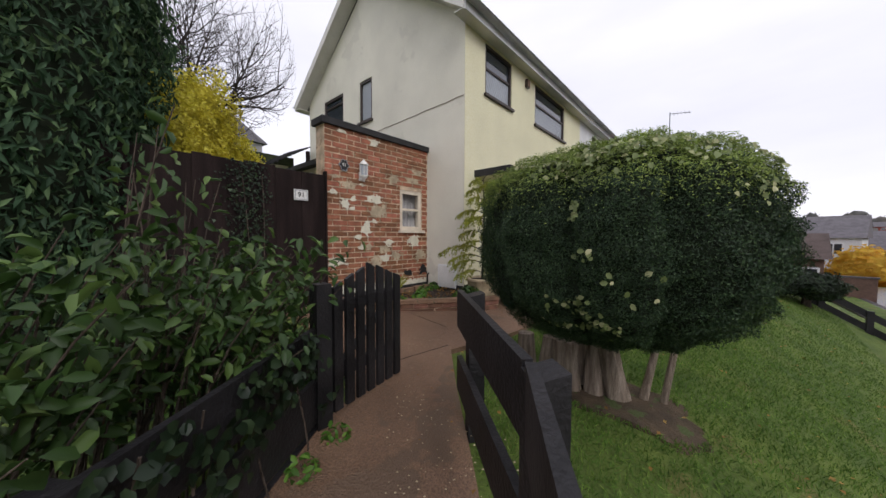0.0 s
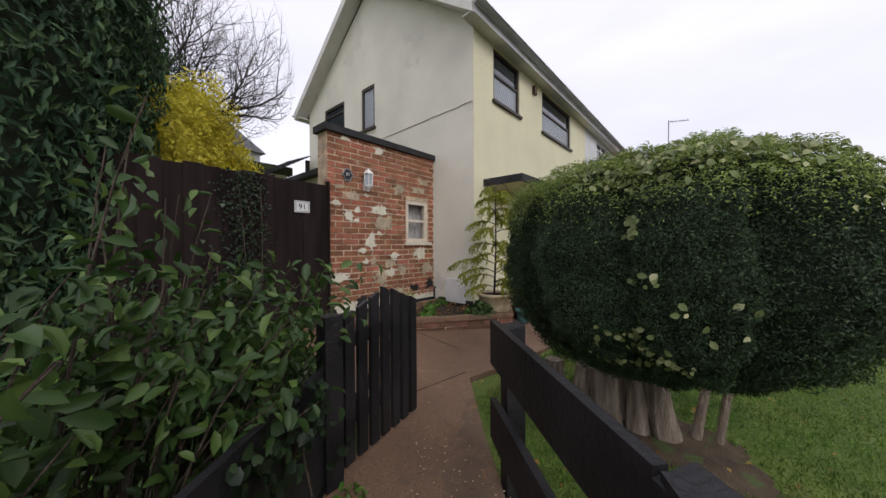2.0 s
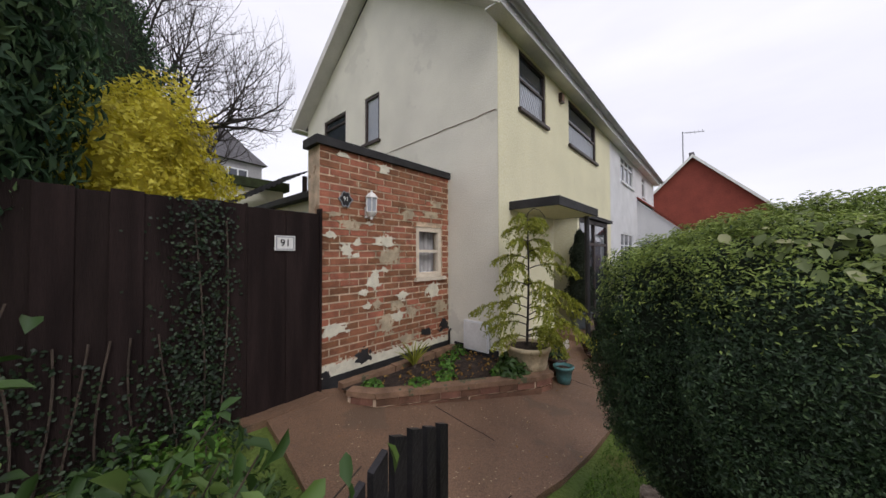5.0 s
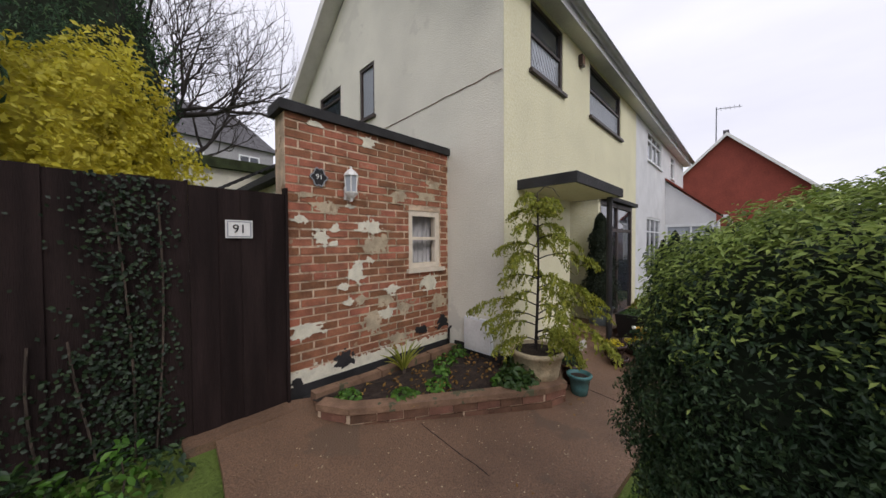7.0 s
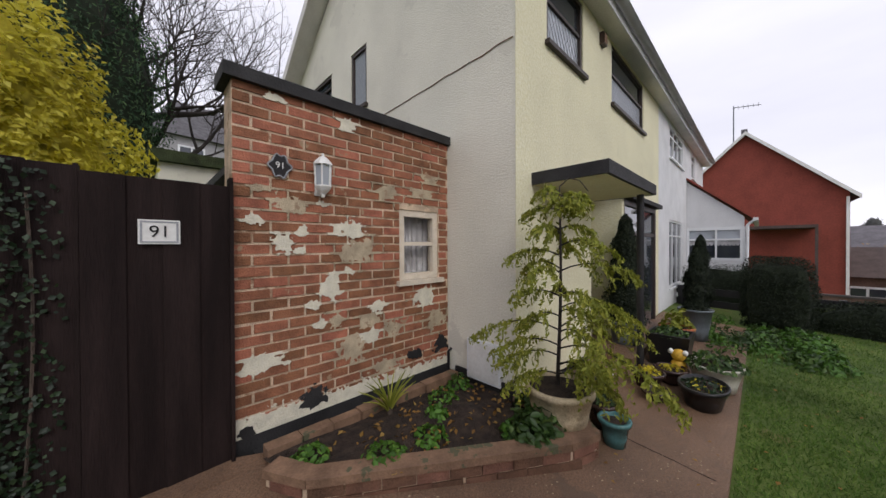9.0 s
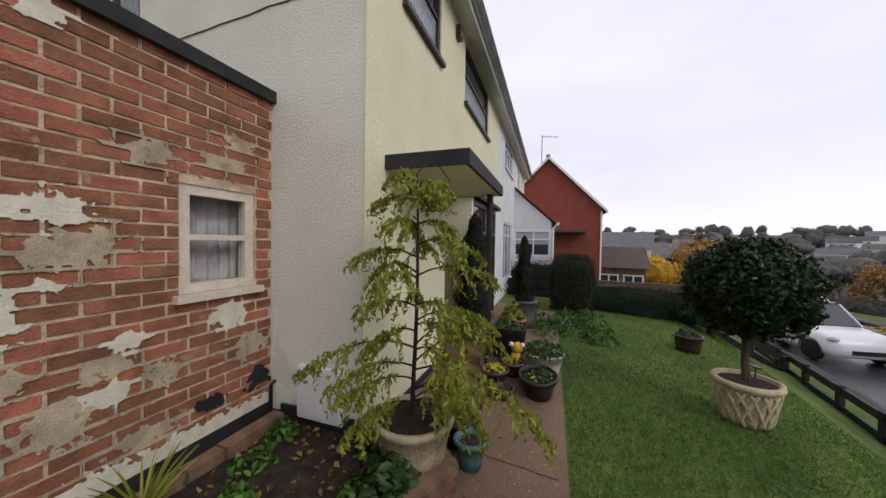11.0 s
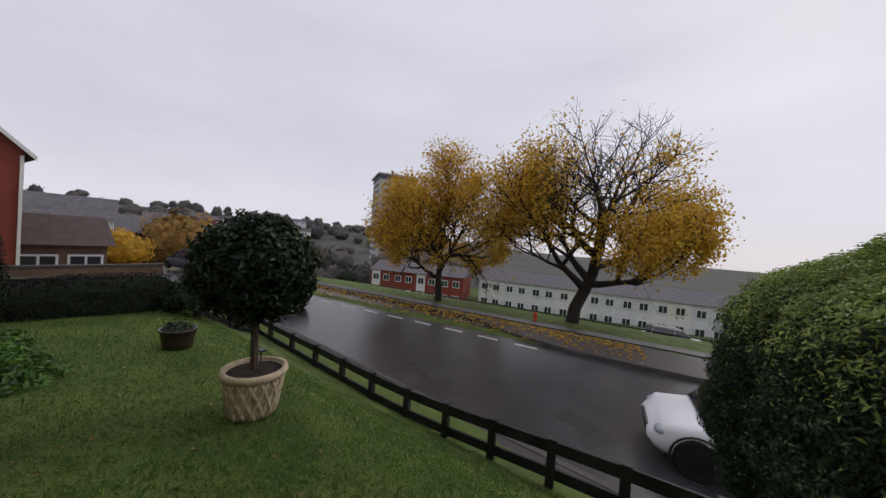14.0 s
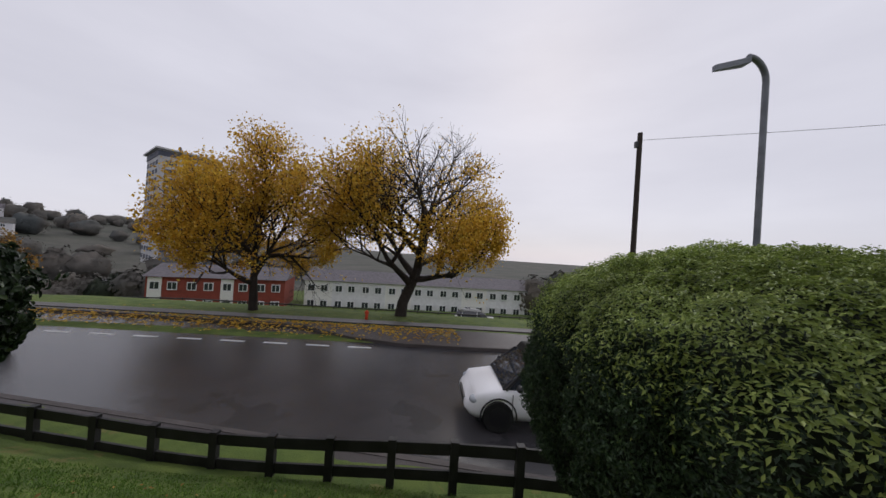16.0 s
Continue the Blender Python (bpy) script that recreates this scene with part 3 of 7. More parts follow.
# roof: two slopes of tile courses with barge boards, soffit and gutter
over, verge = 0.20, 0.28
rise = (RIDGE - EAVE) / (DEEP / 2)
for side in (0, 1):
    ob = thing("roof", "grey tiled pitched roof over both halves", "roof", kind="structure")
    bm = bmesh.new()
    y_e, y_r = (-over, DEEP / 2) if side == 0 else (DEEP + over, DEEP / 2)
    z_e = EAVE - over * rise + 0.02
    v = [bm.verts.new(c) for c in ((-verge, y_e, z_e), (LONG + 0.2, y_e, z_e), (LONG + 0.2, y_r, RIDGE + 0.02), (-verge, y_r, RIDGE + 0.02))]
    w = [bm.verts.new(x.co + Vector((0, 0, 0.09))) for x in v]
    bm.faces.new(v[::-1])
    bm.faces.new(w)
    for i in range(4):
        bm.faces.new((v[i], v[(i + 1) % 4], w[(i + 1) % 4], w[i]))
    part("roof_deck", bm, M["rooftile"], ob)
    n = 13
    bm = bmesh.new()
    for k in range(n):
        for x in np.arange(-verge, LONG + 0.2, 0.32):
            f0, f1 = k / n, min(1.0, (k + 1.25) / n)
            ya, yb = y_e + (y_r - y_e) * f0, y_e + (y_r - y_e) * f1
            za, zb = z_e + (RIDGE - z_e) * f0, z_e + (RIDGE - z_e) * f1
            q = [bm.verts.new(c) for c in ((x, ya, za + 0.135), (x + 0.31, ya, za + 0.135), (x + 0.31, yb, zb + 0.10), (x, yb, zb + 0.10),
                                           (x, ya, za + 0.10), (x + 0.31, ya, za + 0.10))]
            bm.faces.new(q[:4])
            bm.faces.new((q[4], q[5], q[1], q[0]))
            if x < 0.3:
                bm.faces.new((q[4], q[0], q[3]))
    tagged(part("roof_tiles", bm, M["rooftile"], ob), kind="stuff")
    # barge board and verge soffit
    bm = bmesh.new()
    a = [(-verge - 0.025, y_e, z_e - 0.10), (-verge - 0.025, y_e, z_e + 0.09), (-verge - 0.025, y_r, RIDGE + 0.11), (-verge - 0.025, y_r, RIDGE - 0.08)]
    v0 = [bm.verts.new(c) for c in a]
    v1 = [bm.verts.new((c[0] + 0.024, c[1], c[2])) for c in a]
    bm.faces.new(v0)
    bm.faces.new(v1[::-1])
    for i in range(4):
        bm.faces.new((v0[i], v1[i], v1[(i + 1) % 4], v0[(i + 1) % 4]))
    part("barge_board", bm, M["soffit"], ob, "painted barge board")
    bm = bmesh.new()
    v = [bm.verts.new(c) for c in ((-verge, y_e, z_e - 0.06), (0.0, y_e, z_e - 0.06), (0.0, y_r, RIDGE - 0.05), (-verge, y_r, RIDGE - 0.05))]
    w = [bm.verts.new(x.co + Vector((0, 0, 0.03))) for x in v]
    bm.faces.new(v)
    bm.faces.new(w[::-1])
    part("verge_soffit", bm, M["soffit"], ob, "painted boards under the verge")
    s = -1 if side == 0 else 1
    boxes("eave_soffit", [(-verge, LONG + 0.2, min(y_e, y_e - s * over), max(y_e, y_e - s * over), z_e - 0.08, z_e - 0.06)], M["soffit"], ob, "painted eave soffit")
    boxes("fascia", [(-verge, LONG + 0.2, min(y_e, y_e + s * 0.02), max(y_e, y_e + s * 0.02), z_e - 0.10, z_e + 0.06)], M["fascia"], ob)
    bm = bmesh.new()
    ring = []
    for x in (-verge - 0.03, LONG + 0.22):
        ring.append([bm.verts.new((x, y_e + s * 0.08 + 0.06 * math.cos(a), z_e + 0.06 - 0.07 * math.sin(a))) for a in np.linspace(0, math.pi, 9)])
    for i in range(8):
        bm.faces.new((ring[0][i], ring[0][i + 1], ring[1][i + 1], ring[1][i]))
    bmesh.ops.solidify(bm, geom=bm.faces[:], thickness=0.006)
    part("gutter", bm, M["fascia"], ob, "half-round grey gutter", 0, True)


def window(name, along, c, a0, a1, z0, z1, out, frame_mat, label, mullions=(), transoms=(), glass="glass", lattice=False, sill=True, bar=0.05, curtain=False):
    """A window in an opening. c: the wall's outer face; out: -1 or 1, the way out along the other axis."""
    ob = thing(name, label, "window", kind="structure")
    inn = c - out * 0.10

    def slab(a, b, r, s, d0, d1):
        lo, hi = sorted((d0, d1))
        return (a, b, lo, hi, r, s) if along == "x" else (lo, hi, a, b, r, s)
    f0, f1 = c - out * 0.015, c - out * 0.085
    rows = [slab(a0, a0 + bar, z0, z1, f0, f1), slab(a1 - bar, a1, z0, z1, f0, f1), slab(a0 + bar, a1 - bar, z0, z0 + bar, f0, f1), slab(a0 + bar, a1 - bar, z1 - bar, z1, f0, f1)]
    boxes("window_frame", rows, frame_mat, ob, "", 0.004)
    cuts = [a0 + bar, *mullions, a1 - bar]
    for m in mullions:
        boxes("mullion", [slab(m - 0.02, m + 0.02, z0 + bar, z1 - bar, f0 - out * 0.005, f1)], frame_mat, ob)
    for t in transoms:
        boxes("transom", [slab(a0 + bar, a1 - bar, t - 0.018, t + 0.018, f0 - out * 0.008, f1)], frame_mat, ob)
    head = transoms[0] if lattice and transoms else z1 - bar
    for p, q in zip(cuts, cuts[1:]):
        boxes("pane", [slab(p, q, z0 + bar, head, c - out * 0.05, c - out * 0.056)], M[glass], ob)
        if head < z1 - bar:
            boxes("pane", [slab(p, q, head, z1 - bar, c - out * 0.05, c - out * 0.056)], M["glass"], ob, "dark top light")
    if lattice:
        bm = bmesh.new()
        step, d = 0.085, c - out * 0.046
        span = (a1 - a0) + (z1 - z0) * 0.6
        for sgn in (1, -1):
            for k in np.arange(0, span, step):
                pts = []
                for u in np.linspace(0, 1, 30):
                    z = z0 + bar + (head - z0 - bar) * u
                    a = (a0 + k - (z - z0) * 0.6) if sgn > 0 else (a1 - k + (z - z0) * 0.6)
                    if a0 + bar < a < a1 - bar:
                        pts.append((a, d, z) if along == "x" else (d, a, z))
                if len(pts) > 1:
                    tube(bm, [pts[0], pts[-1]], [0.003, 0.003], 4)
        part("lead_lattice", bm, M["lead"], ob, "diamond lead lattice")
    if curtain:
        bm = bmesh.new()
        prev = None
        for u in np.linspace(a0, a1, 60):
            y = c - out * (0.16 + 0.012 * math.sin(u * 85))
            pair = [bm.verts.new((u, y, z) if along == "x" else (y, u, z)) for z in (z0, z1)]
            if prev:
                bm.faces.new((prev[0], pair[0], pair[1], prev[1]))
            prev = pair
        part("net_curtain", bm, M["curtain"], ob, "pleated grey net curtain", 0, True)
    if sill:
        boxes("window_sill", [slab(a0 - 0.04, a1 + 0.04, z0 - 0.045, z0, c + out * 0.05, c - out * 0.09)], frame_mat, ob, "", 0.006)
    return ob


window("window_1", "x", 0.0, *F1, -1, M["brown_frame"], "brown framed upstairs window with diamond leaded glass", transoms=(3.86,), glass="glass_light", lattice=True)
window("window_2", "x", 0.0, *F2, -1, M["brown_frame"], "wide brown framed upstairs window with a dark top light", transoms=(3.86,), glass="glass_light", lattice=True)
window("window_3", "y", 0.0, *W1, -1, M["brown_frame"], "brown framed gable window with a top light", transoms=(4.1,), glass="glass")
window("window_4", "y", 0.0, *W2, -1, M["brown_frame"], "narrow brown framed leaded window in the gable", glass="glass_light", lattice=True)
window("window_5", "x", 0.003, *N1, -1, M["pvc"], "white plastic upstairs window of the neighbouring half", mullions=(7.2, 7.75), transoms=(4.0,))
window("window_6", "x", 0.003, *N2, -1, M["pvc"], "large white plastic ground floor window next door", mullions=(7.1, 7.7), transoms=(1.6,))
window("window_7", "x", 0.003, *N3, -1, M["pvc"], "small white upstairs window next door", transoms=(4.0,))
ob = thing("alarm_box", "small brown alarm box under the eaves", "alarm box")
boxes("case", [(2.02, 2.14, -0.06, 0.0, 4.02, 4.18)], M["brown_pot"], ob, "", 0.012)
boxes("front_plate", [(2.035, 2.125, -0.066, -0.06, 4.04, 4.16)], M["coping"], ob)

# recessed entrance and glazed porch bay
wall_panel("wall_recess", "y", 0.24, 0.9, -0.6, 2.12, 1.73, 1.78, [], M["render_cream"], "cream side of the recessed entrance")
wall_panel("wall_recess_back", "x", 1.78, 2.6, -0.6, 2.12, 0.90, 0.95, [], M["render_cream"], "cream back of the recessed entrance")
wall_panel("wall_bay", "y", -0.10, 0.9, -0.6, 2.12, 2.62, 2.72, [], M["render_cream"], "cream side wall of the glazed porch bay")
bm = bmesh.new()
box(bm, 1.74, 4.75, 0.0, 0.92, 2.125, 2.18)
structure("ceiling", bm, M["render_cream"], "flat cream soffit over the entrance recess", "ceiling")
porch = thing("glazed_porch", "dark brown framed glazed porch with reflecting doors", "porch")
for a, b, c, d in ((2.72, 2.80, -0.2, 2.05), (3.68, 3.76, -0.2, 2.05), (4.66, 4.74, -0.2, 2.05), (2.80, 4.66, 1.97, 2.05), (2.80, 4.66, -0.2, -0.06)):
    boxes("frame_member", [(a, b, -0.09, -0.02, c, d)], M["brown_frame"], porch, "", 0.006)
for a, b in ((2.80, 3.68), (3.76, 4.66)):
    boxes("transom", [(a, b, -0.085, -0.03, 1.52, 1.58)], M["brown_frame"], porch)
    boxes("pane", [(a, b, -0.06, -0.054, -0.06, 1.52)], M["glass"], porch, "dark reflecting glass")
    boxes("pane", [(a, b, -0.06, -0.054, 1.58, 1.97)], M["glass"], porch)
boxes("ledge", [(2.55, 4.85, -0.18, -0.01, 2.06, 2.13)], M["black_trim"], porch, "dark felted ledge", 0.01)
boxes("back_panel", [(2.72, 4.74, 0.5, 0.52, -0.2, 2.05)], M["render_cream"], porch)
boxes("door_step", [(1.76, 2.6, -0.45, 0.88, -0.35, 0.03)], M["path"], None)
tagged(bpy.data.objects["door_step"], "low worn step before the recessed entrance", "step")

canopy = thing("door_canopy", "flat cream canopy with black felted edge on a post", "canopy")
boxes("deck", [(0.30, 1.80, -0.64, 0.0, 1.93, 1.985)], M["render_cream"], canopy, "cream painted underside")
boxes("edge_trim", [(0.27, 1.84, -0.67, -0.64, 1.93, 2.04)], M["black_trim"], canopy, "black felt edge", 0.006)
boxes("edge_trim", [(0.27, 0.30, -0.64, 0.0, 1.93, 2.04)], M["black_trim"], canopy, "", 0.006)
boxes("edge_trim", [(1.81, 1.84, -0.64, 0.0, 1.93, 2.04)], M["black_trim"], canopy, "", 0.006)
boxes("felt", [(0.30, 1.81, -0.64, 0.0, 1.989, 2.025)], M["black_trim"], canopy)
bm = bmesh.new()
tube(bm, [(1.68, -0.55, -0.25), (1.68, -0.55, 1.93)], [0.036, 0.036], 12)
part("post", bm, M["black_wood"], canopy, "black round post")

# ---------------------------------------------------------------- brick outbuilding
BX0, BY, BTOP = -1.93, 0.835, 2.42
BW = (-0.63, -0.145, 1.04, 1.705)
wall_panel("wall_outbuilding", "x", BX0, -0.002, -0.3, BTOP, BY + 0.004, BY + 0.23, [BW], M["mortar"], "old red brick outbuilding wall with peeling cream paint")
wall_panel("wall_outbuilding_side", "y", BY + 0.23, 3.4, -0.3, 1.98, BX0 + 0.22, BX0 + 0.4, [], M["render_gable"], "side wall of the brick outbuilding")
bm = bmesh.new()
box(bm, BX0 + 0.1, -0.002, BY + 0.23, 3.5, 1.98, 2.05)
structure("outbuilding_roof", bm, M["black_trim"], "flat felt roof of the outbuilding", "roof")
bm = bmesh.new()
box(bm, BX0 - 0.05, 0.0, BY - 0.045, BY + 0.26, BTOP, BTOP + 0.085)
structure("parapet_cap", bm, M["black_trim"], "black bitumen cap on the brick parapet", "coping", 0.012)
bm = bmesh.new()
box(bm, BX0 - 0.006, -0.013, BY - 0.012, BY + 0.011, -0.3, 0.125)
structure("brick_plinth", bm, M["black_trim"], "black bitumen band at the foot of the brick wall", "plinth")
w8 = window("window_8", "x", BY, *BW, -1, M["window_cream"], "small old cream framed sash window with net curtain", transoms=(1.385,), glass="glass_light", bar=0.062, curtain=True)
# the pane lets the curtain show
for o in w8.children:
    if o.name.startswith("pane"):
        g = bpy.data.materials.get("clear_pane")
        if g is None:
            g = bpy.data.materials.new("clear_pane")
            g.use_nodes = True
            gb = g.node_tree.nodes["Principled BSDF"]
            gb.inputs["Transmission Weight"].default_value, gb.inputs["Roughness"].default_value, gb.inputs["IOR"].default_value = 1.0, 0.02, 1.1
        o.data.materials[0] = g
        o.visible_shadow = False
# remains of paint, cement and bitumen on the brick face
wall_ob = bpy.data.objects["wall_outbuilding"]
PAINT = [(-1.82, 1.54, 0.06, 0.045), (-1.64, 1.39, 0.075, 0.07), (-1.51, 1.47, 0.05, 0.045), (-1.13, 1.49, 0.13, 0.08), (-1.29, 1.04, 0.08, 0.10),
         (-1.44, 0.92, 0.055, 0.045), (-1.38, 0.77, 0.05, 0.042), (-0.88, 0.84, 0.09, 0.05), (-0.94, 0.60, 0.09, 0.065), (-1.78, 0.57, 0.14, 0.075),
         (-1.15, 2.34, 0.09, 0.06), (-1.67, 2.38, 0.08, 0.025), (-1.15, 1.16, 0.06, 0.04), (-1.52, 1.34, 0.045, 0.03), (-0.34, 0.86, 0.13, 0.09), (-1.34, 1.68, 0.05, 0.024)]
BUFF = [(-1.58, 1.65, 0.13, 0.06), (-1.07, 1.32, 0.15, 0.11), (-0.76, 1.84, 0.13, 0.07), (-0.36, 1.86, 0.16, 0.06), (-1.10, 0.53, 0.13, 0.11), (-0.72, 0.62, 0.10, 0.08),
        (-1.25, 0.78, 0.07, 0.06), (-1.76, 1.75, 0.08, 0.03), (-0.80, 0.30, 0.16, 0.06), (-0.27, 2.03, 0.10, 0.05), (-0.96, 0.72, 0.10, 0.06), (-0.20, 0.62, 0.14, 0.10)]
TAR = [(-1.42, 0.24, 0.11, 0.085), (-0.12, 0.36, 0.11, 0.10), (-0.46, 0.33, 0.10, 0.05), (-1.86, 0.15, 0.05, 0.06)]


def remains(name, spots, mat, label, lift, smear, foot, seed):
    """Thin ragged remains on the brick face: round the given spots (x, z, half width, half height), spreading along the joints."""
    step, bm, vs = 0.008, bmesh.new(), {}
    nx, nz = int((-0.006 - BX0) / step), int((BTOP - 0.12) / step)

    def vert(i, j):
        if (i, j) not in vs:
            vs[i, j] = bm.verts.new((BX0 + 0.002 + i * step, BY - lift, 0.11 + j * step))
        return vs[i, j]
    for i in range(nx):
        x = BX0 + (i + 0.5) * step
        for j in range(nz):
            z = 0.11 + (j + 0.5) * step
            if BW[0] - 0.02 < x < BW[1] + 0.02 and BW[2] - 0.06 < z < BW[3] + 0.01:
                continue
            f = max(1 - math.hypot((x - cx) / hw, (z - cz) / hh) for cx, cz, hw, hh in spots)
            c = (z - 0.135) / 0.0755
            joint = abs(c - round(c)) > 0.36 or abs(((x - BX0) / 0.225 + (0.5 if round(c) % 2 else 0.0)) % 1.0 - 0.98) < 0.05
            g = max(f, -1.1) + (smear if joint else 0.0)
            if foot:
                g = max(g, (0.27 - 0.03 * (x - BX0) - z) / 0.10)
            if g < -0.9:
                continue
            p = Vector((x, z, seed))
            g += 0.45 * noise.noise(p * 9) + 0.48 * noise.noise(p * 23) + 0.30 * noise.noise(p * 55)
            if g > 0.12:
                bm.faces.new((vert(i, j), vert(i + 1, j), vert(i + 1, j + 1), vert(i, j + 1)))
    rim = [v for v in bm.verts if v.is_boundary]
    for _ in range(2):
        bmesh.ops.smooth_vert(bm, verts=rim, factor=0.5, use_axis_x=True, use_axis_z=True)
    for v in bmesh.ops.extrude_edge_only(bm, edges=[e for e in bm.edges if e.is_boundary])["geom"]:
        if isinstance(v, bmesh.types.BMVert):
            v.co.y += lift + 0.002
    return tagged(part(name, bm, mat, wall_ob), label, kind="stuff")


remains("cement_remains", BUFF, M["old_render"], "buff cement and mortar remains", 0.0085, 0.75, False, 3.0)
remains("paint_remains", PAINT, M["paint_flake"], "flaking white paint and white foot band", 0.0105, 0.34, True, 11.0)
remains("bitumen_remains", TAR, M["black_trim"], "black bitumen patches", 0.0125, 0.0, False, 7.0)

# wall lantern and number plaques
lan = thing("wall_lantern", "white metal carriage lantern on the brick wall", "wall lamp", at=(-1.383, BY - 0.085, 1.72))
bm = bmesh.new()
lathe(bm, [(0.012, 0.0), (0.02, 0.025), (0.045, 0.05), (0.062, 0.075), (0.062, 0.085)], 8)
part("base", bm, M["white"], lan)
bm = bmesh.new()
lathe(bm, [(0.070, 0.235), (0.062, 0.255), (0.035, 0.285), (0.012, 0.30), (0.010, 0.318), (0.003, 0.325)], 8)
part("roof", bm, M["white"], lan)
for k in range(6):
    a = math.tau * k / 6
    bm = bmesh.new()
    tube(bm, [(0.055 * math.cos(a), 0.055 * math.sin(a), 0.085), (0.062 * math.cos(a), 0.062 * math.sin(a), 0.237)], [0.006, 0.006], 6)
    part("glazing_bar", bm, M["white"], lan)
bm = bmesh.new()
lathe(bm, [(0.048, 0.086), (0.055, 0.234)], 6)
part("lantern_glass", bm, M["glass_light"], lan, "smoked glass")
boxes("wall_bracket", [(-0.012, 0.012, 0.05, 0.085, 0.03, 0.12), (-0.03, 0.03, 0.075, 0.085, 0.02, 0.14)], M["white"], lan)


def words(text, size, mat, parent, at, rx=90, rz=0, extrude=0.002):
    cu = bpy.data.curves.new("number_text", "FONT")
    cu.body, cu.size, cu.extrude, cu.align_x, cu.align_y = text, size, extrude, "CENTER", "CENTER"
    cu.materials.append(mat)
    ob = new("number", cu)
    ob.parent = parent
    ob.location, ob.rotation_euler = at, (radians(rx), 0, radians(rz))
    return ob


plaque = thing("number_plaque", "black cast house number 91 plaque with scrolled silver rim", "house number", at=(-1.653, BY - 0.012, 1.915))
bm = bmesh.new()
n = 40
ring = [(0.062 * (1 + 0.16 * math.cos(4 * a) + 0.10 * math.cos(8 * a)) * math.cos(a), 0.078 * (1 + 0.14 * math.cos(6 * a + 0.4)) * math.sin(a)) for a in np.linspace(0, math.tau, n, endpoint=False)]
v, w = [bm.verts.new((x, -0.006, z)) for x, z in ring], [bm.verts.new((x, 0.012, z)) for x, z in ring]
bm.faces.new(v)
for k in range(n):
    bm.faces.new((v[k], w[k], w[(k + 1) % n], v[(k + 1) % n]))
part("plate", bm, M["black_plastic"], plaque)
bm = bmesh.new()
for k in range(n):
    (xa, za), (xb, zb) = ring[k], ring[(k + 1) % n]
    tube(bm, [(xa, -0.006, za), (xb, -0.006, zb)], [0.006, 0.006], 5)
part("scrolled_rim", bm, M["lead"], plaque, "silver scrolled rim")
words("91", 0.062, M["white"], plaque, (0, -0.010, 0.002))

meter = thing("meter_box", "white plastic meter box low on the gable wall", "meter box")
boxes("case", [(-0.055, -0.012, 0.13, 0.52, 0.08, 0.46)], M["pvc"], meter, "", 0.008)
boxes("lid", [(-0.062, -0.055, 0.15, 0.50, 0.10, 0.44)], M["white"], meter, "", 0.004)
pipe = bmesh.new()
tube(pipe, [(-0.04, 0.79, 0.02), (-0.04, 0.79, 0.26), (-0.0, 0.79, 0.28)], [0.014, 0.014, 0.014], 8)
tagged(part("waste_pipe", pipe, M["black_plastic"]), "short black waste pipe in the wall corner", "pipe")


# ---------------------------------------------------------------- brown garden fence and door, raised bed
fen = thing("tall_fence", "dark brown stained close-boarded garden fence", "fence", kind="structure")
board = bmesh.new()
box(board, 0.0, 0.156, -0.011, 0.011, 0.0, 1.0)
board_me = mesh_of("fence_board", board, M["brown_wood"], 0.003)
for k in range(19):
    o = new("board", board_me)
    o.parent = fen
    o.location = (-2.72 - 0.15 * k, 0.80 + 0.012 * (k % 2), -0.25)
    o.scale[2] = 2.0 + 0.012 * math.sin(k * 2.1)
boxes("post", [(-2.573, -2.557, 0.785, 0.86, -0.2, 1.76)], M["brown_wood"], fen)
boxes("rail", [(-5.6, -2.55, 0.82, 0.87, 1.4, 1.49), (-5.6, -2.55, 0.82, 0.87, 0.3, 0.39)], M["brown_wood"], fen)
gdoor = thing("garden_door", "dark brown boarded side gate with number 91 tile", "gate")
for k in range(4):
    o = new("board", board_me)
    o.parent = gdoor
    o.location, o.scale = (-2.555 + 0.15 * k, 0.792 + 0.012 * (k % 2), 0.03), (1.0, 1.0, 1.70)
boxes("gate_post", [(-1.955, -1.935, 0.76, 0.84, -0.1, 1.78)], M["brown_wood"], gdoor)
tile = boxes("number_tile", [(-2.355, -2.185, 0.770, 0.780, 1.375, 1.505)], M["white"], gdoor, "white tile with a patterned border", 0.003)
boxes("tile_border", [(-2.347, -2.193, 0.7675, 0.770, 1.490, 1.498), (-2.347, -2.193, 0.7675, 0.770, 1.382, 1.390), (-2.347, -2.338, 0.7675, 0.770, 1.392, 1.488), (-2.202, -2.193, 0.7675, 0.770, 1.392, 1.488)], M["lead"], gdoor, "grey patterned border")
words("91", 0.088, M["black_plastic"], gdoor, (-2.27, 0.768, 1.44))
bm = bmesh.new()
box(bm, -2.62, -1.94, 0.62, 0.80, -0.2, 0.035)
structure("threshold", bm, M["path"], "worn concrete threshold under the side gate", "step", 0.01)

# raised bed in the corner: brick retaining wall with coping, soil and plants
bed = thing("raised_bed", "triangular raised bed with brown brick edging", "raised bed")
outline = [(-1.86, 0.44), (-1.72, 0.20), (-1.05, -0.22), (-0.36, -0.64), (-0.10, -0.72), (0.03, -0.58), (0.03, -0.02)]
brick_b = bmesh.new()
box(brick_b, -0.104, 0.104, -0.045, 0.045, -0.031, 0.031)
brick_low = mesh_of("planter_brick", brick_b, M["planter_brick"], 0.005)


def bed_top(x):
    return 0.12 - 0.05 * (x + 1.9) / 1.9


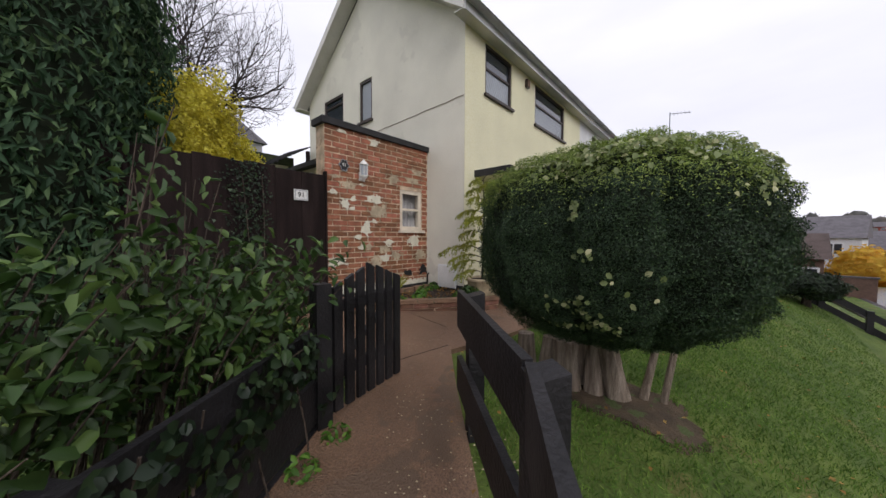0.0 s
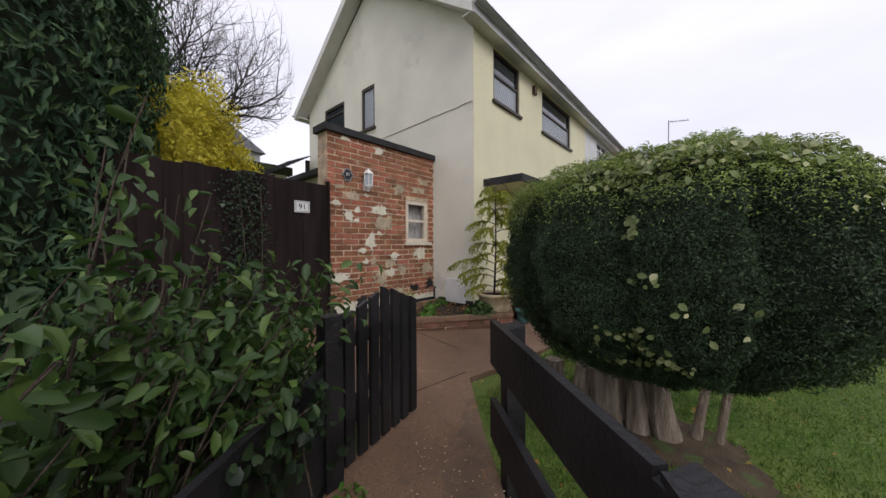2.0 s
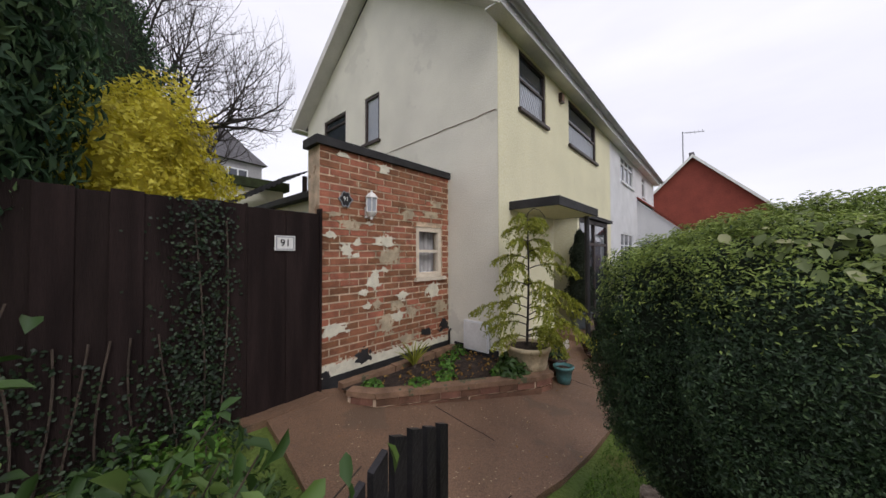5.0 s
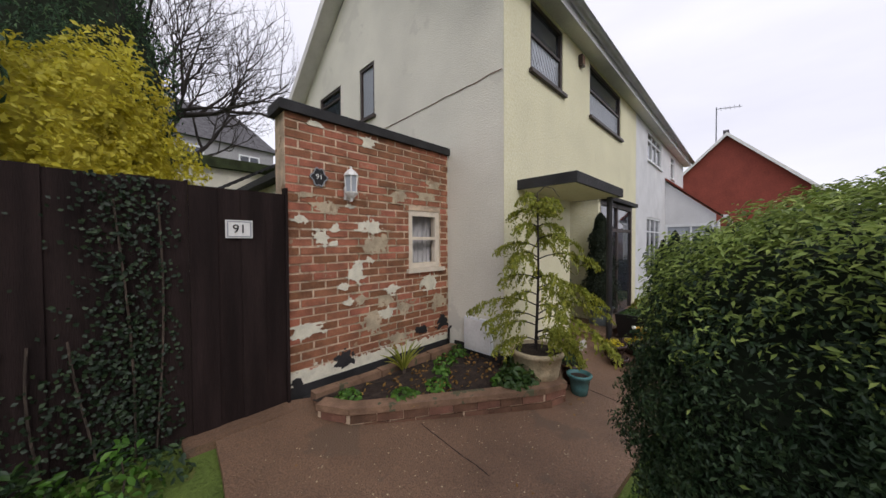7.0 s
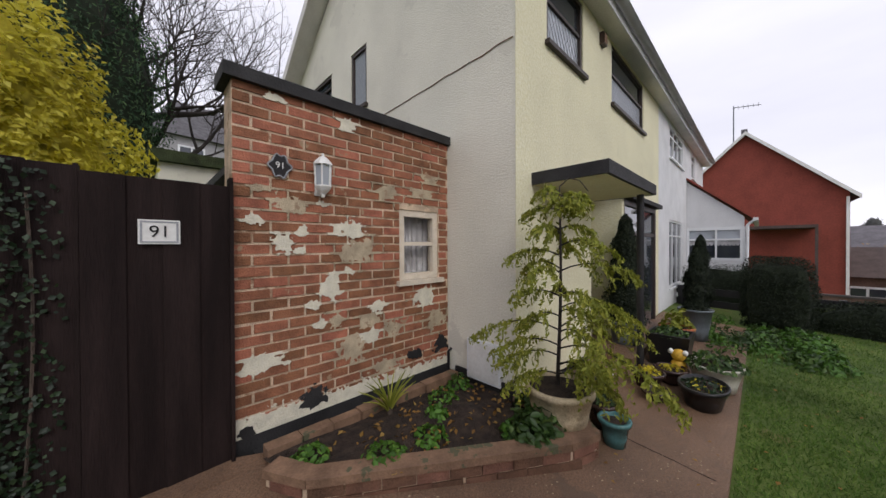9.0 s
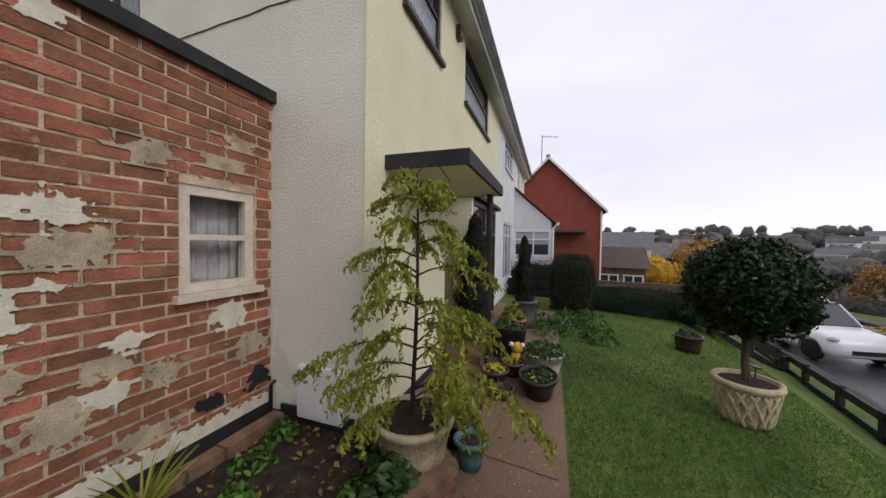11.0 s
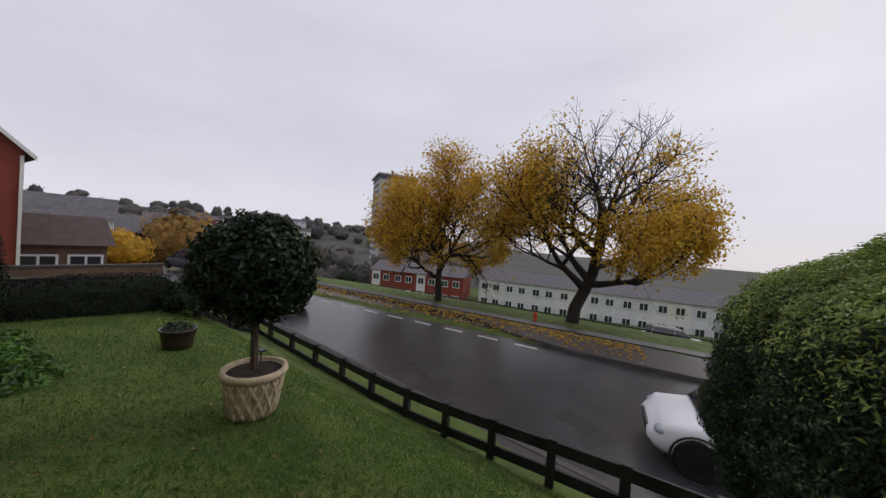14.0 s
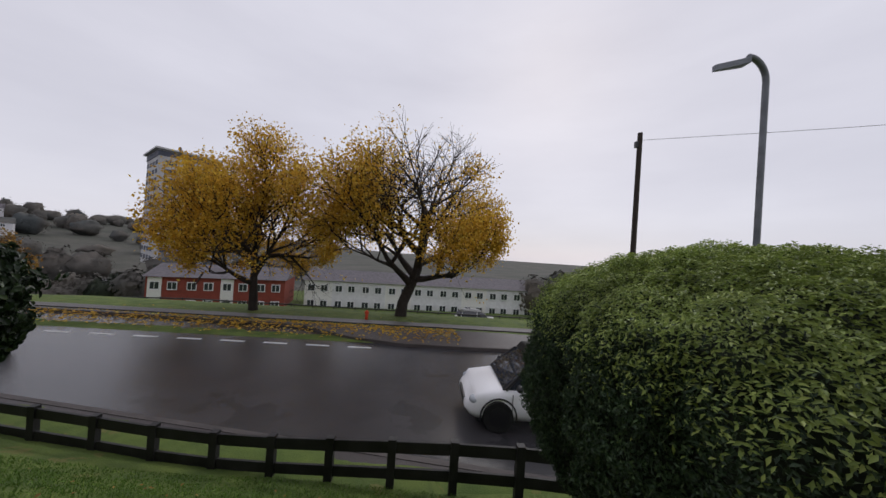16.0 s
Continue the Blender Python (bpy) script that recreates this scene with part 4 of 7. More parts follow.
bm = bmesh.new()
cap_bm = bmesh.new()
for (ax, ay), (bx, by) in zip(outline, outline[1:]):
    ln, ang = math.hypot(bx - ax, by - ay), math.atan2(by - ay, bx - ax)
    nx, ny = -math.sin(ang), math.cos(ang)
    for i in range(max(1, round(ln / 0.218))):
        n = max(1, round(ln / 0.218))
        for c in range(5):
            f = min(0.98, (i + (0.5 if c % 2 == 0 else 0.98)) / n) if n > 1 else 0.5
            x, y = ax + (bx - ax) * f + nx * 0.045, ay + (by - ay) * f + ny * 0.045
            z = bed_top(x) - 0.085 - 0.072 * c
            if z < ground_z(x, y) - 0.05:
                continue
            o = new("brick", brick_low)
            o.parent = bed
            o.location, o.rotation_euler[2] = (x, y, z), ang
            o.scale[0] = min(1.0, ln / n / 0.214)
    va = [bm.verts.new((ax + nx * q, ay + ny * q, z)) for q, z in ((0.012, -0.35), (0.012, bed_top(ax) - 0.05), (0.08, bed_top(ax) - 0.05), (0.08, -0.35))]
    vb = [bm.verts.new((bx + nx * q, by + ny * q, z)) for q, z in ((0.012, -0.35), (0.012, bed_top(bx) - 0.05), (0.08, bed_top(bx) - 0.05), (0.08, -0.35))]
    for k in range(4):
        bm.faces.new((va[k], va[(k + 1) % 4], vb[(k + 1) % 4], vb[k]))
    vc = [cap_bm.verts.new((p[0] + nx * q, p[1] + ny * q, bed_top(p[0]) + h)) for p in ((ax, ay), (bx, by)) for q, h in ((-0.014, -0.048), (-0.014, 0.0), (0.11, 0.0), (0.11, -0.048))]
    for k in range(4):
        cap_bm.faces.new((vc[k], vc[(k + 1) % 4], vc[4 + (k + 1) % 4], vc[4 + k]))
    cap_bm.faces.new(vc[:4])
    cap_bm.faces.new(vc[4:])
part("mortar_core", bm, M["mortar"], bed)
part("coping", cap_bm, M["coping"], bed, "worn brown coping", 0.006)
bm = bmesh.new()
inner = [(-1.82, 0.62), (-1.8, 0.46), (-1.65, 0.27), (-1.02, -0.14), (-0.34, -0.56), (-0.10, -0.63), (-0.05, -0.5), (-0.02, 0.0), (-0.02, 0.62)]
cen = bm.verts.new((-0.6, 0.25, 0.10))
rim = [bm.verts.new((x, y, bed_top(x) - 0.05)) for x, y in inner]
for k in range(len(rim)):
    bm.faces.new((cen, rim[k], rim[(k + 1) % len(rim)]))
bmesh.ops.subdivide_edges(bm, edges=bm.edges[:], cuts=5, use_grid_fill=True)
for v in bm.verts:
    v.co.z += 0.03 * noise.noise(v.co * 6)
part("soil", bm, M["soil"], bed, "dark damp soil")
boxes("inner_edging", [(-1.83, -0.03, 0.70, 0.815, -0.2, 0.03), (-0.035, -0.014, 0.0, 0.70, -0.2, 0.13)], M["black_trim"], bed, "black bitumen strip along the walls", 0.01)
for k in range(8):
    x = -1.80 + 0.215 * k
    boxes("edging_brick", [(x, x + 0.206, 0.60 + 0.008 * (k % 3), 0.70 + 0.004 * (k % 2), -0.1, 0.112 - 0.004 * (k % 3))], M["coping"], bed, "", 0.006)


def tuft(name, at, n, radius, height, mat, size, seed, label, category="plant", ratio=0.5, group=""):
    """A low plant: leaves on a mound with short stems."""
    ob = thing(name, label, category, group, at=at)
    rng = np.random.default_rng(seed)
    a, r = rng.uniform(0, math.tau, n), radius * np.sqrt(rng.uniform(0, 1, n))
    p = np.stack([r * np.cos(a), r * np.sin(a), height * (1 - (r / radius) ** 2) * rng.uniform(0.35, 1.1, n) + 0.01], 1)
    nr = np.stack([np.cos(a) * r / radius, np.sin(a) * r / radius, np.full(n, 0.8)], 1)
    leaves("foliage", p, nr, size, mat, ob, ratio, seed=seed, shaped=True)
    bm = bmesh.new()
    tube(bm, [(0, 0, -0.03), (0.1 * radius, 0.1 * radius, height * 0.35), (0.05 * radius, 0.2 * radius, height * 0.7)], [0.007, 0.005, 0.003], 5)
    part("stalk", bm, M["bark"], ob)
    return ob


for i, (x, y, r, h) in enumerate(((-1.62, 0.40, 0.10, 0.07), (-1.3, 0.10, 0.14, 0.06), (-0.75, 0.22, 0.10, 0.09), (-0.55, 0.35, 0.14, 0.12), (-0.5, -0.30, 0.10, 0.08), (-0.95, 0.05, 0.12, 0.07), (-0.25, 0.45, 0.12, 0.12))):
    tuft("bedding_plant", (x, y, bed_top(x) - 0.03), 90, r, h, L["green"], 0.05, 100 + i, "small bright green bedding plant in the raised bed", group="plants of the raised bed")
for i, (x, y) in enumerate(((-0.28, -0.42), (-0.08, -0.46), (-0.45, -0.40), (-0.12, -0.25))):
    tuft("leafy_plant", (x, y, bed_top(x) - 0.03), 170, 0.17, 0.16, L["shrub"], 0.075, 120 + i, "dense leafy green plant under the potted conifer", group="plants of the raised bed")
rng = np.random.default_rng(8)
lit = rng.uniform((-1.6, -0.2, 0), (-0.1, 0.56, 0), (190, 3))
lit = lit[lit[:, 1] > -0.45 * (lit[:, 0] + 0.1) - 0.62]
lit[:, 2] = 0.085
tagged(leaves("leaf_litter", lit, np.tile((0, 0, 1.0), (len(lit), 1)), 0.045, L["fallen"], None, 0.6, seed=3), "brown dead leaves lying on the soil", "leaf litter", kind="stuff")
spiky = thing("spiky_plant", "young strap-leaved plant by the brick wall", "plant", at=(-0.98, 0.50, 0.08))
bm = bmesh.new()
for k in range(26):
    a, tilt = k * 2.4, 0.15 + 0.5 * (k / 26)
    pts = [(0.33 * u * math.sin(tilt + 0.35 * u) * math.cos(a), 0.33 * u * math.sin(tilt + 0.35 * u) * math.sin(a) * 0.6, 0.33 * u * math.cos(tilt + 0.35 * u)) for u in np.linspace(0, 1, 5)]
    tube(bm, pts, [0.007, 0.008, 0.007, 0.005, 0.001], 3)
part("leaf_rosette", bm, L["larch"], spiky)
bm = bmesh.new()
tube(bm, [(0, 0, -0.05), (0, 0, 0.05)], [0.025, 0.02], 8)
part("stem", bm, M["bark"], spiky)

# ---------------------------------------------------------------- pots
def pot(name, label, at, r0, r1, h, mat, rim=0.02, squash=1.0, soil=True, category="plant pot", group="pots by the door"):
    ob = thing(name, label, category, group, at=at)
    bm = bmesh.new()
    lathe(bm, [(r0, 0.0), (r0 + 0.3 * (r1 - r0), 0.35 * h), (r1 - 0.006, h - rim * 1.6), (r1 + 0.008, h - rim * 1.5), (r1 + 0.012, h - 0.004), (r1 + 0.004, h), (r1 - 0.015, h), (r1 - 0.022, h - 0.05), (0.01, h - 0.05)], 26, squash)
    part("body", bm, mat, ob, "", 0, True)
    if soil:
        bm = bmesh.new()
        lathe(bm, [(r1 - 0.02, h - 0.055), (r1 - 0.02, h - 0.03), (0.4 * r1, h - 0.015), (0.01, h - 0.01)], 18, squash)
        part("compost", bm, M["soil"], ob)
    return ob


def potted(pot_ob, h, n, radius, height, mat, size, seed, label, ratio=0.5, category="plant"):
    p = pot_ob.location
    return tuft("potted_plant", (p.x, p.y, p.z + h - 0.03), n, radius, height, mat, size, seed, label, category, ratio)


def gz(x, y, lift=0.045):
    return ground_z(x, y) + lift


p1 = pot("oval_planter", "low oval black planter with pansies", (1.45, -1.12, gz(1.45, -1.12)), 0.19, 0.26, 0.20, M["black_plastic"], squash=0.72)
potted(p1, 0.19, 150, 0.20, 0.05, L["hedge"], 0.045, 201, "low green pansies in the oval planter")
potted(p1, 0.21, 16, 0.17, 0.05, L["yellow_flower"], 0.035, 202, "pale yellow pansy flowers", category="flowers")
p2 = pot("glazed_bowl", "small brown glazed bowl", (1.17, -0.80, gz(1.17, -0.80)), 0.07, 0.11, 0.10, M["brown_pot"])
p3 = pot("glazed_pot", "round brown glazed pot with yellow flowers", (1.42, -0.68, gz(1.42, -0.68)), 0.10, 0.145, 0.16, M["brown_pot"])
potted(p3, 0.16, 70, 0.12, 0.08, L["yellow_flower"], 0.045, 204, "yellow flowering bedding plant", category="flowers")
p4 = pot("glazed_pot", "brown glazed pot with yellowing plant", (1.75, -0.82, gz(1.75, -0.82)), 0.10, 0.15, 0.16, M["brown_pot"])
potted(p4, 0.16, 60, 0.12, 0.06, L["yellow_flower"], 0.04, 205, "yellowing low plant in a glazed pot")
p5 = pot("white_planter", "off-white round planter with trailing plant", (2.0, -1.16, gz(2.0, -1.16)), 0.17, 0.23, 0.26, M["white_pot"])
potted(p5, 0.26, 320, 0.27, 0.14, L["shrub"], 0.06, 206, "trailing green plant filling the white planter")
p6 = thing("square_planter", "tall square black planter with low plants", "plant pot", "pots by the door", at=(2.32, -0.72, gz(2.32, -0.72)))
bm = bmesh.new()
v0 = [bm.verts.new((sx * 0.17, sy * 0.17, 0)) for sx, sy in ((-1, -1), (1, -1), (1, 1), (-1, 1))]
v1 = [bm.verts.new((sx * 0.22, sy * 0.22, 0.40)) for sx, sy in ((-1, -1), (1, -1), (1, 1), (-1, 1))]
v2 = [bm.verts.new((sx * 0.195, sy * 0.195, 0.40)) for sx, sy in ((-1, -1), (1, -1), (1, 1), (-1, 1))]
v3 = [bm.verts.new((sx * 0.185, sy * 0.185, 0.34)) for sx, sy in ((-1, -1), (1, -1), (1, 1), (-1, 1))]
for a, b in ((v0, v1), (v1, v2), (v2, v3)):
    for k in range(4):
        bm.faces.new((a[k], a[(k + 1) % 4], b[(k + 1) % 4], b[k]))
bm.faces.new(v0)
bm.faces.new(v3)
part("body", bm, M["black_plastic"], p6)
potted(p6, 0.39, 240, 0.22, 0.09, L["shrub"], 0.05, 207, "low leafy plants in the square planter")
p7 = pot("terracotta_pot", "orange terracotta pot with leafy plant", (3.0, -0.68, gz(3.0, -0.68)), 0.15, 0.20, 0.34, M["terracotta"], 0.03)
potted(p7, 0.34, 160, 0.20, 0.26, L["larch"], 0.08, 208, "yellow-green leafy plant in a terracotta pot")
p8 = pot("tall_pot", "tall grey glazed pot", (3.9, -0.78, gz(3.9, -0.78)), 0.15, 0.22, 0.48, M["grey_pot"])
p9 = pot("glazed_pot", "blue-green glazed pot beside the raised bed", (0.16, -0.74, gz(0.16, -0.74)), 0.075, 0.105, 0.19, M["blue_pot"])
p10 = pot("clay_pot", "brown pot with clipped heather", (0.32, -0.60, gz(0.32, -0.60)), 0.085, 0.115, 0.20, M["brown_pot"])
potted(p10, 0.2, 260, 0.10, 0.24, L["conifer"], 0.05, 210, "small upright heather in a brown pot", 0.3)
duck = thing("toy_ornament", "small yellow and white garden ornament", "ornament", at=(1.93, -0.86, gz(1.93, -0.86)))
bm = bmesh.new()
lathe(bm, [(0.05, 0.0), (0.085, 0.05), (0.09, 0.12), (0.06, 0.19), (0.02, 0.22)], 16)
part("body", bm, M["rose"], duck, "", 0, True)
bm = bmesh.new()
blob(bm, (0.0, 0.0, 0.26), (0.075, 0.07, 0.065), 3, lump=0.02, scale=1.0)
part("head", bm, M["rose"], duck, "", 0, True)
for s in (-1, 1):
    bm = bmesh.new()
    blob(bm, (-0.03, s * 0.065, 0.30), (0.03, 0.028, 0.03), 4, lump=0.02, scale=1.0, rings=8, sides=10)
    part("ear", bm, M["white"], duck, "white round ear", 0, True)
rail = thing("boot_scraper", "small white wire edging by the step", "edging", at=(1.28, -0.36, gz(1.28, -0.36)))
for k in range(3):
    bm = bmesh.new()
    tube(bm, [(k * 0.07 + 0.035 * math.cos(a) - 0.07, 0.0, 0.13 * math.sin(a)) for a in np.linspace(0, math.pi, 9)], [0.006] * 9, 6)
    part("hoop", bm, M["white"], rail)


def cypress(at, h, r, seed, label, mat="cypress", group="potted conifers"):
    """A narrow clipped conifer: a stem and a twisting column of needles."""
    ob = thing("conifer", label, "conifer", group, at=at)
    bm = bmesh.new()
    tube(bm, [(0, 0, -0.05), (0, 0, h * 0.9)], [0.02, 0.008], 7)
    part("trunk", bm, M["bark_dark"], ob)
    bm = bmesh.new()
    lathe(bm, [(0.012 + 0.7 * r * (1 - z ** 1.8) ** 0.6 * (0.85 + 0.1 * math.sin(z * 26 + seed)), z * h) for z in np.linspace(0.04, 0.97, 16)], 12)
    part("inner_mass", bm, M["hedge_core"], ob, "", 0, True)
    rng = np.random.default_rng(seed)
    n = int(4200 * h)
    z = rng.uniform(0.03, 1, n)
    rad = r * (1 - z ** 1.8) ** 0.6 * (0.84 + 0.14 * np.sin(z * 26 + seed)) * rng.uniform(0.55, 1.05, n)
    a = rng.uniform(0, math.tau, n)
    p = np.stack([rad * np.cos(a), rad * np.sin(a), z * h], 1)
    leaves("crown", p, np.stack([np.cos(a), np.sin(a), np.full(n, 0.5)], 1), 0.05, L[mat], ob, 0.35, seed=seed, hang=-1.0)
    return ob


cypress((3.9, -0.78, gz(3.9, -0.78) + 0.42), 1.05, 0.17, 31, "dark narrow spiral conifer in the tall grey pot")
p11 = pot("tall_pot", "dark pot holding a narrow conifer", (2.15, 0.35, 0.10), 0.13, 0.17, 0.35, M["grey_pot"])
cypress((2.15, 0.35, 0.40), 1.05, 0.19, 32, "green narrow conifer in the entrance recess", "conifer")
p12 = pot("tall_pot", "grey pot holding a broad dark conifer before the porch", (2.42, -0.20, gz(2.42, -0.20) + 0.04), 0.15, 0.2, 0.34, M["grey_pot"])
cypress((2.42, -0.20, gz(2.42, -0.20) + 0.34), 1.50, 0.31, 33, "tall dark conifer in a pot against the porch glass")
cypress((7.2, -0.5, gz(7.2, -0.5)), 1.7, 0.3, 34, "dark upright conifer before the neighbouring window")


def weeping_conifer(at, h, seed):
    """The thin potted conifer: a bent leader, bare upturned boughs and hanging yellow-green sprays."""
    ob = thing("weeping_conifer", "thin yellow-green conifer with drooping feathery sprays", "conifer", at=at)
    rng = np.random.default_rng(seed)
    stem = [(0.02 * math.sin(u * 5), 0.015 * math.cos(u * 4), h * u) for u in np.linspace(-0.03, 0.96, 12)]
    stem += [(0.03, -0.06, h * 1.0), (0.05, -0.13, h * 0.985), (0.06, -0.19, h * 0.93)]
    bm = bmesh.new()
    tube(bm, stem, [0.017 - 0.001 * k for k in range(len(stem))], 8)
    part("trunk", bm, M["bark_dark"], ob, "thin dark stem")
    pts, nrm = [], []
    limbs = bmesh.new()
    tiers = ((0.08, 0.42), (0.15, 0.55), (0.22, 0.74), (0.29, 0.84), (0.37, 0.66), (0.47, 0.50), (0.57, 0.56), (0.66, 0.36), (0.76, 0.30), (0.85, 0.24), (0.92, 0.18))
    for k in range(len(tiers) * 3):
        u, reach = tiers[k // 3]
        u += rng.uniform(-0.025, 0.025)
        a = ((-0.66, 2.75, -2.1)[k % 3] if k < 15 else (k % 3) * 2.094 + (k // 3) * 0.9) + rng.uniform(-0.35, 0.35)
        reach *= rng.uniform(0.5, 1.12)
        if math.sin(a) > 0.25 and math.cos(a) > -0.2:
            reach = min(reach, 0.36)
        z0 = h * u
        arc = lambda t: reach * (0.55 * t - 0.62 * t * t)
        pa = [(reach * t * math.cos(a), reach * t * math.sin(a), z0 + arc(t)) for t in np.linspace(0, 1, 7)]
        tube(limbs, pa, [0.007, 0.006, 0.005, 0.004, 0.003, 0.002, 0.0015], 5)
        for t in np.linspace(0.26, 1.0, int(7 + 14 * reach)):
            bx, by, bz = reach * t * math.cos(a), reach * t * math.sin(a), z0 + arc(t)
            ln = (0.10 + 0.12 * math.sin(math.pi * min(1.0, t * 0.8 + 0.2))) * rng.uniform(0.6, 1.25) * (0.7 + 0.5 * reach)
            side = a + rng.choice((-1, 1)) * rng.uniform(0.3, 1.2)
            for q in np.linspace(0, 1, 11):
                for _ in range(2):
                    pts.append((bx + 0.8 * ln * q * math.cos(side) + rng.normal(0, 0.009), by + 0.8 * ln * q * math.sin(side) + rng.normal(0, 0.009), bz - ln * q * q * 0.75 + rng.normal(0, 0.009)))
                    nrm.append((math.cos(side), math.sin(side), 0.6))
    part("bough_framework", limbs, M["bark_dark"], ob, "bare dark boughs")
    leaves("foliage", pts, nrm, 0.042, L["larch"], ob, 0.36, seed=seed, hang=1.5, label="drooping yellow-green needles")
    return ob


tub = pot("stone_tub", "pale stone tub holding the weeping conifer", (-0.10, -0.44, 0.04), 0.19, 0.24, 0.28, M["stone_urn"], 0.03)
weeping_conifer((-0.10, -0.44, 0.26), 1.60, 17)

# ---------------------------------------------------------------- front gate, low fences, hedge
gate = thing("picket_gate", "open black picket gate with arched top", "gate", at=(-3.05, -1.355, -0.14), turn=13.0)
tops = (0.78, 0.82, 0.855, 0.88, 0.855, 0.815, 0.78)
for k, t in enumerate(tops):
    bm = bmesh.new()
    x = 0.02 + k * 0.099
    v = box(bm, x, x + 0.066, -0.012, 0.012, 0.0, t)
    for w in v:
        if w.co.z > 0.5:
            w.co.z += 0.022 * (1 if (w.co.x > x + 0.03) == (k < 3) else -1) * 0.7
    part("picket", bm, M["black_wood"], gate, "", 0.004)
for z in (0.18, 0.60):
    boxes("rail", [(0.0, 0.68, 0.013, 0.045, z, z + 0.075)], M["black_wood"], gate, "", 0.004)
bm = bmesh.new()
tube(bm, [(0.03, 0.03, 0.22), (0.64, 0.03, 0.62)], [0.024, 0.024], 4)
part("brace", bm, M["black_wood"], gate)
boxes("latch", [(0.62, 0.70, 0.012, 0.03, 0.64, 0.67)], M["black_plastic"], gate)
bm = bmesh.new()
box(bm, -3.16, -3.07, -1.41, -1.32, -0.5, 0.66)
tagged(part("gate_post", bm, M["black_wood"], None, "", 0.008), "square black gate post", "post")


def low_fence(name, a, b, z_a, z_b, label, posts=(), rails=((0.0, 0.19), (-0.33, 0.17)), thick=0.028, post_w=0.10, post_h=0.02, down=0.9, off=0.0):
    """A low boarded fence: posts and heavy rails, all black."""
    ob = thing(name, label, "fence")
    d = Vector((b[0] - a[0], b[1] - a[1], 0))
    ln, ang = d.length, math.atan2(d.y, d.x)
    slope = (z_b - z_a) / ln
    for dz, hgt in rails:
        bm = bmesh.new()
        v = box(bm, 0, ln, -thick / 2 + off, thick / 2 + off, -hgt, 0)
        for w in v:
            w.co.z += slope * w.co.x
        o = part("rail", bm, M["black_wood"], ob, "", 0.005)
        o.location, o.rotation_euler[2] = (a[0], a[1], z_a + dz), ang
    for f in posts:
        bm = bmesh.new()
        box(bm, -post_w / 2, post_w / 2, -post_w / 2, post_w / 2, -down, post_h)
        o = part("post", bm, M["black_wood"], ob, "", 0.007)
        o.location, o.rotation_euler[2] = (a[0] + d.x * f, a[1] + d.y * f, z_a + (z_b - z_a) * f), ang
    return ob


low_fence("side_fence", (-3.22, -2.715), (-3.66, -3.0), 0.605, 0.58, "short black fence end beside the path", rails=((0.0, 0.22), (-0.40, 0.20)), thick=0.032)
low_fence("side_fence", (-2.52, -1.92), (-3.21, -2.70), 0.615, 0.605, "low black boarded fence with capped posts by the path", rails=((0.0, 0.22), (-0.40, 0.20)), thick=0.032)
for x, y, z in ((-2.50, -2.02, 0.61), (-3.225, -2.755, 0.605)):
    ob = thing("fence_post", "thick black fence post with weathered top", "post", "posts of the side fence", at=(x, y, -0.6), turn=49)
    bm = bmesh.new()
    v = box(bm, -0.05, 0.05, -0.045, 0.045, 0, z + 0.6)
    for w in v:
        if w.co.z > 0.5 and w.co.y > 0:
            w.co.z -= 0.02
    part("post", bm, M["black_wood"], ob, "", 0.006)
low_fence("left_fence", (-3.05, -1.30), (-5.1, -2.72), 0.42, 0.30, "low black boarded fence overgrown by shrubs", posts=(0.5, 0.98), rails=((0.0, 0.24), (-0.30, 0.24), (-0.58, 0.16)), thick=0.03, down=1.0)

hedge = thing("clipped_hedge", "large rounded clipped evergreen hedge with ivy", "hedge")
HC, HR, HPOW = (-1.68, -2.51, 0.86), (0.59, 0.86, 0.61), 3.0
lobes = [(HC, HR, HPOW, 11)]


def drawn_in(p, c, rz):
    """Narrows the foot of a clipped bush."""
    p = np.asarray(p, float)
    s = 1 - 0.26 * np.clip((c[2] - p[:, 2]) / rz, 0, 1) ** 1.6
    az = np.arctan2((p[:, 1] - c[1]) / 0.86, (p[:, 0] - c[0]) / 0.59)
    fade = np.clip((c[2] + 0.9 * rz - p[:, 2]) / (0.5 * rz), 0, 1)
    s = s * (1 - 0.13 * fade * (0.5 + 0.5 * np.cos(8 * az + 1.5 * np.sin(2 * az) + 0.8 * p[:, 2])) ** 6)
    tilt = 0.13 * (c[0] - p[:, 0]) * np.clip((p[:, 2] - c[2]) / rz, -0.6, 1)
    return np.stack([c[0] + (p[:, 0] - c[0]) * s, c[1] + (p[:, 1] - c[1]) * s, p[:, 2] + tilt], 1)



